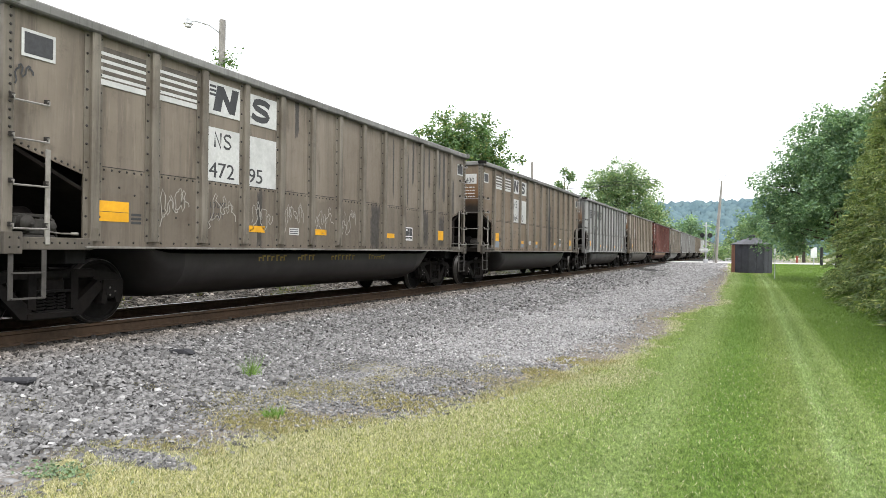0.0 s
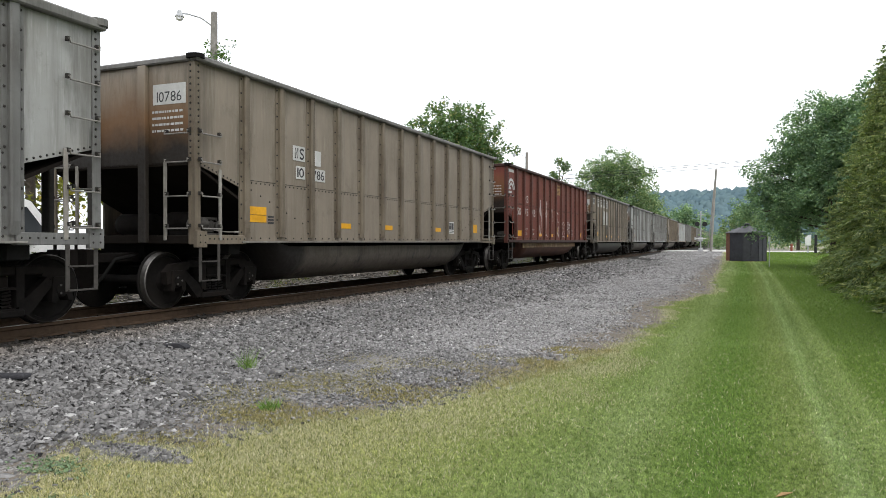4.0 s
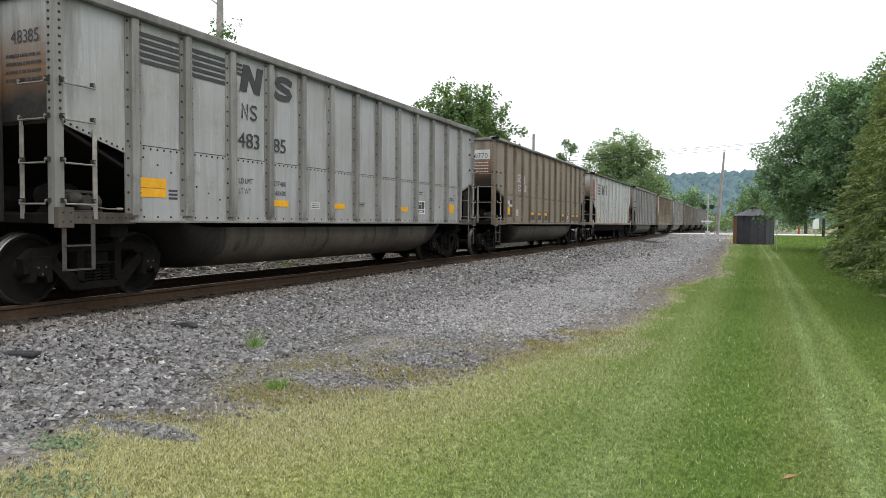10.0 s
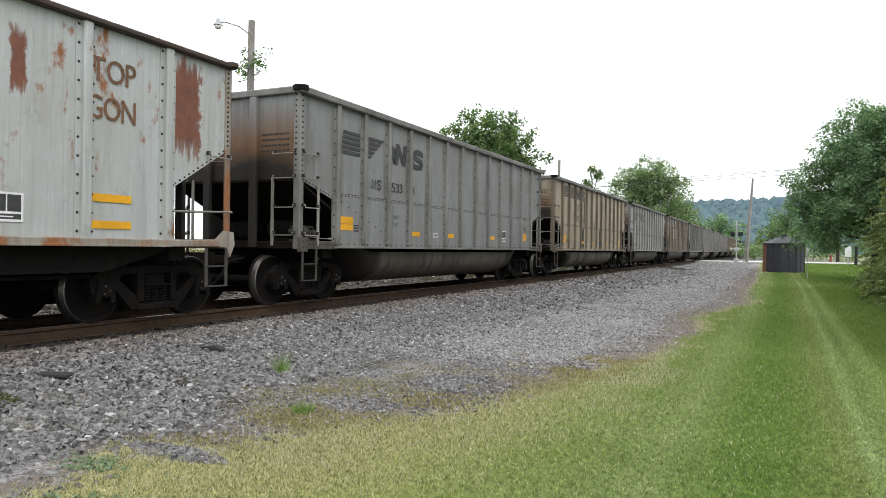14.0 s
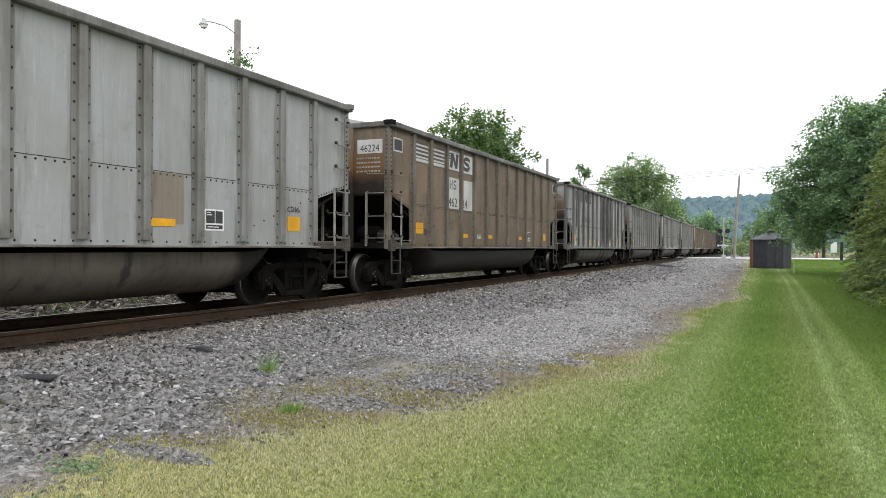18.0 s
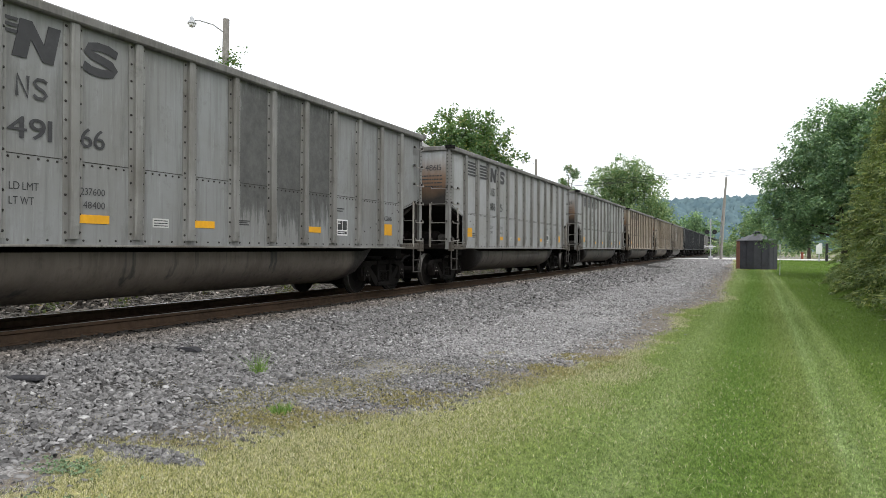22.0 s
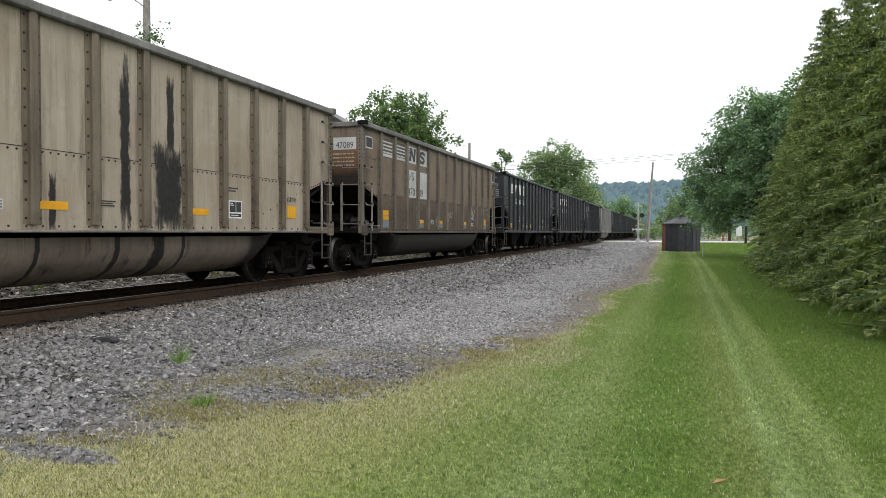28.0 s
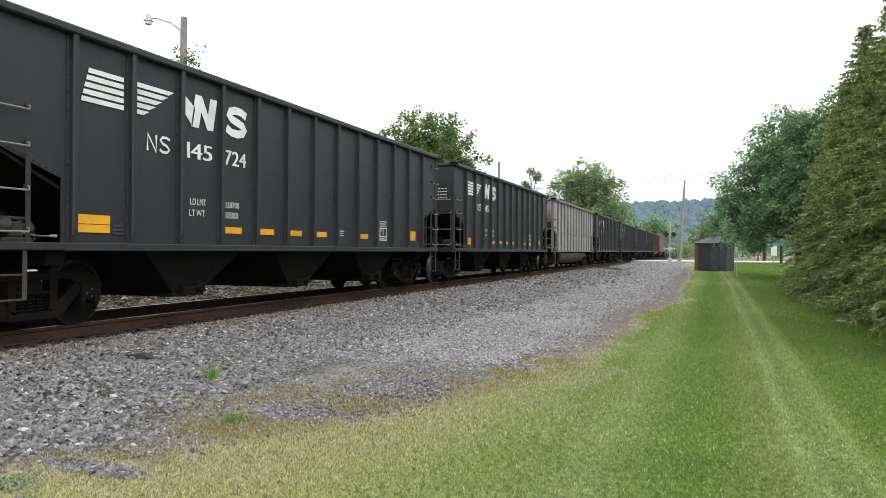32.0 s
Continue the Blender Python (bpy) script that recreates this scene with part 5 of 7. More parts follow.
def utility_pole():
    t = thing("utility_pole", "tall leaning grey utility pole beside the crossing", "utility pole", m=pose(-2.84, 89.5, 0.3, 0, 3.2, 0))
    part("pole", Geo().tube([(0, 0, -0.3), (0, 0, 5), (0, 0, 9.85)], 0.17, 10, 0.11), POLEWOOD, t)
    part("conduit", Geo().tube([(-0.32, 0, 0), (-0.22, 0, 4.2), (-0.08, 0, 8.6)], 0.05, 6), POLEWOOD, t)
    part("insulator", Geo().tube([(0, 0, 9.85), (0, 0, 10.05)], 0.05, 8, 0.03), WHITEP, t)


utility_pole()
for k, (z0, z1) in enumerate(((9.7, 11.4), (10.05, 12.0), (8.9, 12.8))):
    pts = []
    for i in range(25):
        u = i / 24
        pts.append((-60 + 115 * u, 104 - 30 * u, z0 + (z1 - z0) * u - 1.0 * math.sin(math.pi * u) * (0.2 if k else 0.3)))
    tagged(part("overhead_wire", Geo().tube(pts, 0.022, 5), WIRE), "thin black overhead wire across the sky", "cable", "overhead wires")


def crossing_signal(x, y, turn):
    t = thing("crossing_signal", "white and silver crossing signal with dark lamp hoods", "crossing signal", m=pose(x, y, 0.40, 0, 0, turn))
    part("mast", Geo().tube([(0, 0, 0), (0, 0, 4.6)], 0.07, 10), SILVER, t)
    part("base", Geo().box(-0.25, 0.25, -0.25, 0.25, 0, 0.45, 0.03), SILVER, t)
    for s in (-1, 1):
        lt = part("signal_lamp", Geo().lathe([(-0.12, 0.05), (-0.14, 0.28), (-0.16, 0.28), (-0.16, 0.10), (-0.30, 0.10)], 'y', (s * 0.42, 0, 3.25), 16), BLACKP, t)
        part("lens", Geo().lathe([(-0.170, 0.0), (-0.166, 0.095)], 'y', (s * 0.42, 0, 3.25), 14), REDP, lt)
    part("lamp_bar", Geo().box(-0.45, 0.45, -0.05, 0.05, 3.20, 3.30, 0.01), SILVER, t)
    part("top_bar", Geo().box(-0.40, 0.40, -0.03, 0.03, 4.36, 4.42, 0.01), SILVER, t)
    part("finial", Geo().tube([(0, 0, 4.6), (0, 0, 4.78)], 0.10, 10, 0.03), SILVER, t)
    part("gate_box", Geo().box(-0.22, 0.22, -0.2, 0.2, 1.25, 1.75, 0.04), SILVER, t)
    part("counterweight", Geo().box(-0.70, -0.50, -0.1, 0.1, 1.4, 1.7, 0.02), SILVER, t)
    part("gate_arm", Geo().box(-0.60, 0.60, -0.26, -0.22, 1.50, 1.58, 0.008), WHITEP, t)


crossing_signal(-3.9, 88.0, 8)


def house():
    t = thing("house", "pale grey house with a low roof behind the track", "house", m=pose(-20.6, 36.0, 0.3, 0, 0, 10))
    part("wall", Geo().box(-4, 3, -4, 5, -0.5, 7.1), plain("pale_siding", (0.62, 0.62, 0.61), 0.8, 0.06, 6), t)
    part("roof", Geo().prism([(-4.6, 7.1), (3.6, 7.1), (3.6, 7.3), (-0.5, 8.1), (-4.6, 7.3)], 'y', -4.5, 5.5), plain("pale_roof", (0.42, 0.41, 0.40), 0.8, 0.12, 5), t)
    for x in (-2.6, -0.6, 1.6):
        w = part("window", Geo().box(x - 0.5, x + 0.5, -4.06, -3.98, 5.0, 6.5, 0.01), WHITEP, t)
        part("pane", Geo().box(x - 0.42, x + 0.42, -4.08, -4.05, 5.08, 6.42), GLASS, w)
    for y in (-2.2, 0.4, 3.0):
        w = part("window", Geo().box(2.98, 3.06, y - 0.5, y + 0.5, 5.0, 6.5, 0.01), WHITEP, t)
        part("pane", Geo().box(3.05, 3.08, y - 0.42, y + 0.42, 5.08, 6.42), GLASS, w)


house()


def van():
    t = thing("van", "white delivery van parked behind the track", "van", m=pose(-19.2, 13.2, 0.32, 0, 0, 55))
    body = part("body", Geo().prism([(-2.7, 0.35), (2.45, 0.35), (2.6, 0.8), (2.45, 1.15), (1.75, 1.35), (1.05, 2.35), (0.7, 2.5), (-2.6, 2.5), (-2.7, 2.3)], 'y', -0.98, 0.98), WHITEP, t)
    part("windscreen", Geo().prism([(1.72, 1.40), (1.76, 1.41), (1.11, 2.31), (1.07, 2.30)], 'y', -0.85, 0.85), GLASS, t)
    for s in (-1, 1):
        part("side_window", Geo().prism([(0.2, 1.45), (1.45, 1.45), (0.95, 2.2), (0.2, 2.2)], 'y', min(s * 0.975, s * 0.99), max(s * 0.975, s * 0.99)), GLASS, t)
        for x in (-1.75, 1.65):
            part("wheel", Geo().lathe([(s * 0.78, 0.1), (s * 0.78, 0.33), (s * 0.82, 0.36), (s * 0.98, 0.36), (s * 1.0, 0.33), (s * 0.97, 0.2), (s * 0.97, 0.0)], 'y', (x, 0, 0.36), 20), TYRE, t)
        part("headlight", Geo().box(2.44, 2.58, s * 0.72 - 0.14, s * 0.72 + 0.14, 0.85, 1.05, 0.02), SILVER, t)


van()

ROADM = plain("pale_concrete", (0.62, 0.61, 0.585), 0.9, 0.08, 6, second=(0.55, 0.54, 0.52))
tagged(part("road", Geo().box(-60, 60, 89.5, 98, 0.30, 0.47, 0.0), ROADM), "pale concrete road over the railway crossing", "road", kind="structure")

cab = thing("utility_cabinet", "white electrical cabinet on the far verge", "cabinet", m=pose(6.9, 83.0, 0.35))
part("body", Geo().box(-0.28, 0.28, -0.2, 0.2, 0.85, 1.95, 0.03), WHITEP, cab)
part("post", Geo().box(-0.06, 0.06, -0.05, 0.05, -0.3, 0.85), SILVER, cab)
tagged(part("black_post", Geo().tube([(7.55, 82.4, 0.2), (7.57, 82.4, 2.3)], 0.15, 10, 0.14), BLACKP), "short black post beside the road", "post")
hyd = thing("fire_hydrant", "orange-red hydrant on the far verge", "hydrant", m=pose(6.3, 98.0, 0.40))
part("barrel", Geo().lathe([(0, 0.20), (0.06, 0.20), (0.08, 0.14), (0.75, 0.14), (0.80, 0.18), (0.90, 0.15), (1.0, 0.03)], 'z', n=12), REDP, hyd)
part("outlet", Geo().tube([(-0.26, 0, 0.6), (0.26, 0, 0.6)], 0.07, 8), WHITEP, hyd)

stake = thing("marker_stake", "thin grey stake with a white cap in the lawn", "stake", m=pose(1.9, 49.0, 0))
part("rod", Geo().tube([(0, 0, -0.1), (0.01, 0, 1.62)], 0.022, 8), SILVER, stake)
part("cap", Geo().box(-0.07, 0.07, -0.03, 0.03, 1.60, 1.92, 0.01), WHITEP, stake)

# ---- the train ----
SPECS = {
    "brown": ("tub", BROWN, "weathered brown steel coal gondola on the rails", TUB, RIBS_BROWN),
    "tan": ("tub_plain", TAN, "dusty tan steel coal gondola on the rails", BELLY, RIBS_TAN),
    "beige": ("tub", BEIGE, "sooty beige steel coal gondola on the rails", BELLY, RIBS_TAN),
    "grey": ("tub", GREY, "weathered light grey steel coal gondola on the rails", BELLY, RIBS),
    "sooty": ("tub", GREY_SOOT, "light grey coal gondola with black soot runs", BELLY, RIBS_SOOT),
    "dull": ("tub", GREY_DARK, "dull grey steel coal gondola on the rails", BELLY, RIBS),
    "red": ("red_tub", RED, "oxide red coal gondola with white graffiti", TUB_RED, RIBS_RED),
    "rusty": ("gondola", WHITE_RUST, "rust-streaked white ribbed gondola on the rails", TUB),
    "black": ("hopper", BLACK, "black steel coal hopper on the rails", UNDER),
}
ORDER = ("grey brown brown sooty tan red brown grey grey tan rusty dull beige grey brown sooty dull grey grey beige beige brown black black black grey "
         "black black black black red grey brown tan grey brown grey brown grey tan grey brown grey tan brown grey").split()
PROTO = {}
CARS = {}
for i, kind in enumerate(ORDER):
    c = i - 1
    place = pose(TRACK, FIRST + CAR * c, RAIL)
    if kind not in PROTO:
        PROTO[kind] = railcar("coal_hopper" if kind == "black" else "coal_gondola", *SPECS[kind])
        PROTO[kind].matrix_basis = place
        CARS[c] = PROTO[kind]
    else:
        CARS[c] = copy_thing(PROTO[kind], place)
# ---- lettering, stripes, reflectors and stains on the near sides ----
SIDE_X = HALF_W + 0.011
PRIMER = plain("blue_grey_patch", (0.20, 0.225, 0.26), 0.7, 0.15, 8)
SPRAY = plain("white_spray_paint", (0.60, 0.585, 0.57), 0.7, 0.3, 9, second=(0.42, 0.36, 0.34))
OVERSPRAY = plain("thin_white_overspray", (0.215, 0.085, 0.068), 0.75, 0.35, 24, second=(0.27, 0.15, 0.13))
CHALK = plain("faint_chalk_spray", (0.33, 0.31, 0.28), 0.8, 0.2, 9)
FADED = plain("faded_black_stripe", (0.085, 0.074, 0.062), 0.75, 0.3, 7, second=(0.13, 0.11, 0.09))
OLDGOLD = plain("faded_tan_patch", (0.36, 0.23, 0.11), 0.8, 0.2, 8)
FAINT = plain("faded_lettering", (0.125, 0.125, 0.125), 0.7, 0.3, 10, second=(0.2, 0.2, 0.2))
RUSTY_LETTER = plain("rusty_lettering", (0.16, 0.085, 0.05), 0.8, 0.3, 10)
OLDYELLOW = plain("faded_yellow_chalk", (0.22, 0.16, 0.05), 0.9, 0.3, 12)
GLYPHS = {}


def glyph_mesh(text):
    """A line of flat letters in the unit square."""
    if text not in GLYPHS:
        x, co, fs = 0.0, [], []
        for ch in text:
            if ch == " ":
                x += 0.35
                continue
            v, f, w = ALPHABET[ch]
            fs += [tuple(i + len(co) for i in q) for q in f]
            co += [(x + a, b) for a, b in v]
            x += w + 0.09
        co = np.array(co)
        GLYPHS[text] = (co - co.min(0)) / (co.max(0) - co.min(0)), fs
    return GLYPHS[text]


def letters(car, text, y0, y1, z0, z1, mat, lift=0.003):
    """Large figures one by one, small print as one part."""
    co, fs = glyph_mesh(text)
    if z1 - z0 < 0.15:
        g = Geo().add([(SIDE_X + lift, y0 + (y1 - y0) * a, z0 + (z1 - z0) * b) for a, b in co], fs)
        return tagged(part("small_print", g.mesh("small_print", fix=False), mat, car), kind="stuff")
    n0, total = 0, sum(ALPHABET[ch][2] + 0.09 for ch in text) - 0.09
    x = 0.0
    for ch in text:
        v, f, w = ALPHABET[ch]
        k = (y1 - y0) / total
        g = Geo()
        for d in ((-0.009, 0.0, 0.009) if mat is BRIGHT else (-0.004, 0.004)):
            g.add([(SIDE_X + lift + d * 0.03, y0 + (x + a) * k + d, z0 + (z1 - z0) * b) for a, b in v], f)
        part("figure", g.mesh("figure", fix=False), mat, car)
        x += w + 0.09


def plate(car, y0, y1, z0, z1, mat, name="marking", lift=0.0):
    return part(name, Geo().box(SIDE_X - 0.004, SIDE_X + 0.002 + lift, y0, y1, z0, z1), mat, car)


def outline(car, pts, mat, name="emblem", lift=0.003):
    return part(name, Geo().prism(pts, 'x', SIDE_X - 0.002, SIDE_X + lift), mat, car)


def ribbon(car, pts, w, mat, name="graffiti", lift=0.004):
    """A painted stroke of even width along a line of points."""
    v = []
    for i, (a, b) in enumerate(pts):
        p, q = pts[max(0, i - 1)], pts[min(len(pts) - 1, i + 1)]
        d = math.hypot(q[0] - p[0], q[1] - p[1]) or 1
        nx, ny = -(q[1] - p[1]) / d * w / 2, (q[0] - p[0]) / d * w / 2
        v += [(SIDE_X + lift, a + nx, b + ny), (SIDE_X + lift, a - nx, b - ny)]
    g = Geo().add(v, [(2 * i, 2 * i + 1, 2 * i + 3, 2 * i + 2) for i in range(len(pts) - 1)])
    return part(name, g.mesh(name, fix=False), mat, car)


def emblem_n(car, y0, y1, z0, z1, mat, tail=True):
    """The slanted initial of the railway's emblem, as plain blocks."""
    w, h = y1 - y0, z1 - z0
    P = lambda a, b: (y0 + a * w, z0 + b * h)
    outline(car, [P(0.10, 0), P(0.36, 0), P(0.44, 0.52), P(0.66, 0), P(0.86, 0), P(1.0, 1), P(0.76, 1), P(0.68, 0.46), P(0.46, 1), P(0.24, 1)], mat)
    if tail:
        for k in range(3):
            z = 0.56 + 0.16 * k
            outline(car, [P(-0.02, z), P(0.19, z), P(0.21, z + 0.09), P(-0.02, z + 0.09)], mat, "emblem_stripe")


def emblem_s(car, y0, y1, z0, z1, mat):
    """The curved initial of the emblem, a thick bent band."""
    w, h = y1 - y0, z1 - z0
    pts = [(0.86, 0.76), (0.66, 0.86), (0.42, 0.87), (0.24, 0.80), (0.19, 0.68), (0.28, 0.58), (0.50, 0.51), (0.72, 0.43), (0.80, 0.31), (0.73, 0.19), (0.52, 0.13), (0.28, 0.15), (0.10, 0.26)]
    ribbon(car, [(y0 + a * w, z0 + b * h) for a, b in pts], 0.25 * h, mat, "emblem", 0.003)


def small_mark(car, y0, y1, z0, z1, mat):
    """The two small initials before the car's number, as plain strokes."""
    w, h, m = y1 - y0, z1 - z0, (y0 + y1) / 2
    ribbon(car, [(y0 + 0.03, z0), (y0 + 0.03, z1), (m - 0.045, z0), (m - 0.045, z1)], 0.042, mat, "lettering")
    s = [(0.95, 0.84), (0.7, 0.95), (0.3, 0.93), (0.08, 0.76), (0.3, 0.56), (0.7, 0.44), (0.92, 0.24), (0.7, 0.06), (0.3, 0.05), (0.04, 0.18)]
    ribbon(car, [(m + 0.02 + a * (w / 2 - 0.02), z0 + b * h) for a, b in s], 0.040, mat, "lettering")


def bars(car, y, z, rows, w, h, mat, name="small_print"):
    """Small print that cannot be read."""
    for k in range(rows):
        plate(car, y, y + w * (1, 0.8, 0.92)[k % 3], z - k * h * 2, z - k * h * 2 + h, mat, name)


def stencil_box(car, y, z, mat=None, dark=None):
    """The framed dark data panel near the far end, with lines that cannot be read."""
    mat, dark = mat or BRIGHT, dark or DECAL_B
    plate(car, y, y + 0.42, z, z + 0.33, mat, "data_panel")
    for a, b, z0, z1 in ((0.03, 0.215, 0.115, 0.305), (0.232, 0.39, 0.115, 0.305), (0.03, 0.39, 0.028, 0.088)):
        plate(car, y + a, y + b, z + z0, z + z1, dark, "data_panel", 0.002)
    g = Geo()
    for a, b, z0 in ((0.05, 0.13, 0.27), (0.05, 0.15, 0.235), (0.06, 0.30, 0.05)):
        g.box(SIDE_X, SIDE_X + 0.006, y + a, y + b, z + z0, z + z0 + 0.014)
    part("small_print", g, mat, car)


def reflectors(car, spots, first=(-5.94, -5.44, 1.42, 1.69), patch=None):
    y0, y1, z0, z1 = first
    zm = z0 + (z1 - z0) * 0.47
    plate(car, y0, y1, z0, zm - 0.004, YELLOW, "reflector", 0.002)
    plate(car, y0, y1, zm + 0.004, z1, YELLOW, "reflector", 0.002)
    g = Geo()
    for k in range(3):
        g.box(SIDE_X - 0.004, SIDE_X + 0.002, y1 + 0.05, y1 + 0.22, z0 - 0.02 + 0.055 * k, z0 + 0.012 + 0.055 * k)
    part("small_print", g, DECAL_B, car)
    if patch:
        plate(car, y0, y1 + 0.02, z0 - 0.22, z0 - 0.01, patch, "marking")
    for i, y in enumerate(spots):
        last = i == len(spots) - 1
        plate(car, y, y + (0.36 if last else 0.46), 1.36, 1.62 if last else 1.47, YELLOW, "reflector", 0.002)
        if patch:
            plate(car, y, y + 0.47, 1.22, 1.355, patch, "marking")


def bay(k):
    """The open sheet between rib k and the next, clear of their flanges."""
    return BAY * k + 0.075, BAY * (k + 1) - 0.145


def load_limits(car, mat, ld=None):
    letters(car, "LD LMT", -3.84, -3.47, 1.72, 1.81, mat)
    letters(car, "LT WT", -3.84, -3.53, 1.55, 1.64, mat)
    if ld:
        letters(car, ld[0], -2.90, -2.53, 1.72, 1.81, mat)
        letters(car, ld[1], -2.86, -2.53, 1.55, 1.64, mat)


def emblem_plain(car, a, b, mat=None, ld=None):
    """Dark stripes, emblem and number straight on light paint."""
    mat = mat or DECAL_B
    for y0, y1 in (bay(-6), bay(-5)):
        for k in range(5):
            z = 3.27 + k * 0.092
            plate(car, y0, y1, z, z + 0.056, mat, "stripe")
    y0, y1 = bay(-4)
    emblem_n(car, y0 + 0.06, y1 - 0.03, 3.25, 3.70, mat)
    y0, y1 = bay(-3)
    emblem_s(car, y0 + 0.0, y1 - 0.10, 3.25, 3.70, mat)
    small_mark(car, -3.78, -3.36, 2.80, 3.05, mat)
    letters(car, a, -3.86, -3.30, 2.32, 2.57, mat)
    letters(car, b, -2.90, -2.54, 2.32, 2.57, mat)
    if ld:
        load_limits(car, mat, ld)


def emblem_panel(car, a, b):
    """White panels with dark emblem and number on brown paint, and framed dark squares at both ends."""
    for k in (-6, -5):
        y0, y1 = bay(k)
        plate(car, y0, y1, 3.20, 3.70, FADED, "panel", -0.001)
        for j in range(5):
            z = 3.20 + j * 0.098
            plate(car, y0, y1, z, z + (0.075 if j == 0 else 0.042), DECAL_W, "stripe", 0.001)
    for k in (-4, -3):
        y0, y1 = bay(k)
        plate(car, y0, y1, 3.20, 3.71, DECAL_W, "panel")
        plate(car, y0, y1, 2.14, 2.99, DECAL_W, "panel")
    y0, y1 = bay(-4)
    emblem_n(car, y0 + 0.07, y1 - 0.03, 3.26, 3.67, DECAL_B)
    y0, y1 = bay(-3)
    emblem_s(car, y0 + 0.03, y1 - 0.12, 3.25, 3.67, DECAL_B)
    small_mark(car, -3.78, -3.36, 2.68, 2.92, DECAL_B)
    letters(car, a, -3.88, -3.28, 2.20, 2.44, DECAL_B)
    letters(car, b, -2.92, -2.54, 2.20, 2.44, DECAL_B)
    for y in (-7.02, 6.60):
        plate(car, y, y + 0.44, 3.30, 3.62, DECAL_W, "placard")
        plate(car, y + 0.035, y + 0.405, 3.335, 3.585, DECAL_B, "placard", 0.002)
    fine_label(car, -1.72, 1.34)
    stencil_box(car, 3.15, 1.32)


def fine_label(car, y, z):
    """A white label with unreadable dark lines."""
    plate(car, y, y + 0.30, z, z + 0.13, DECAL_W, "label")
    g = Geo()
    for k in range(3):
        g.box(SIDE_X, SIDE_X + 0.003, y + 0.02, y + 0.28, z + 0.02 + 0.036 * k, z + 0.034 + 0.036 * k)
    part("small_print", g, DECAL_B, car)


def emblem_old(car, a, b, mat, dz=0.0, dy=0.0, lh=0.21):
    """Slanting stripes that run into the emblem, number below."""
    for k in range(5):
        z0 = 2.94 + dz + k * 0.098
        s0, s1 = k * 0.028, k * 0.028 + 0.02
        outline(car, [(-5.93 + dy + s0, z0), (-5.20 + dy, z0), (-5.20 + dy, z0 + 0.066), (-5.93 + dy + s1, z0 + 0.066)], mat, "stripe")
        e = -4.93 + dy + 0.13 * k
        outline(car, [(-4.96 + dy, z0), (e + 0.10, z0), (e + 0.22, z0 + 0.066), (-4.96 + dy, z0 + 0.066)], mat, "stripe")
    y0, y1 = bay(-4)
    big = 0.06 if lh > 0.22 else 0.0
    emblem_n(car, y0 + 0.10, y1 + 0.02, 2.95 + dz, 3.42 + big + dz, mat, False)
    outline(car, [(y0 - 0.02, 3.18 + dz), (y0 + 0.20, 2.95 + dz), (y0 + 0.26, 3.26 + dz), (y0 - 0.02, 3.44 + dz)], mat)
    y0, y1 = bay(-3)
    emblem_s(car, y0 - 0.02, y1 - 0.08, 2.93 + dz, 3.42 + big + dz, mat)
    zl = 2.32 + dz * 2.2
    small_mark(car, -4.74, -4.74 + 2.0 * lh, zl, zl + lh, mat)
    letters(car, a, -3.86, -3.86 + 2.4 * lh, zl, zl + lh, mat)
    letters(car, b, -2.92, -2.92 + (2.35, 1.55, 0.75)[3 - len(b)] * lh, zl, zl + lh, mat)


def end_print(car, mat, number=None, half=7.22, plated=False):
    """Stencils on the end sheet that faces up the line."""
    g = Geo()
    y = -half - 0.004
    dash = random.Random(7)
    for k in range(4):
        x = 0.70
        while x < 1.32:
            w = dash.uniform(0.02, 0.09)
            g.box(x, x + w, y - 0.002, y + 0.003, 3.11 - 0.10 * k, 3.145 - 0.10 * k)
            x += w + dash.uniform(0.012, 0.03)
    tagged(part("small_print", g, mat, car), kind="stuff")
    if plated:
        part("panel", Geo().box(0.72, 1.38, y - 0.002, y + 0.003, 3.24, 3.56), DECAL_W, car)
        mat = DECAL_B
    if number:
        co, fs = glyph_mesh(number)
        part("lettering", Geo().add([(0.80 + 0.5 * a, y - 0.004, 3.28 + 0.16 * b) for a, b in co], fs).mesh("lettering", fix=False), mat, car)


def scribble(car, y, z, s, seed, mat, n=9, w=0.022):
    """A loose painted tag."""
    rng = random.Random(seed)
    p = [(y, z)]
    for i in range(n):
        p.append((p[-1][0] + s * (0.16 + 0.1 * rng.random()) * (1 if i % 2 else 0.35), z + s * rng.uniform(0, 1)))
    pts = []
    for i in range(len(p) - 1):
        for k in range(4):
            u = k / 4
            pts.append((p[i][0] + (p[i + 1][0] - p[i][0]) * u + 0.05 * s * math.sin(6 * u), p[i][1] + (p[i + 1][1] - p[i][1]) * u))
    ribbon(car, pts, w, mat, "graffiti")


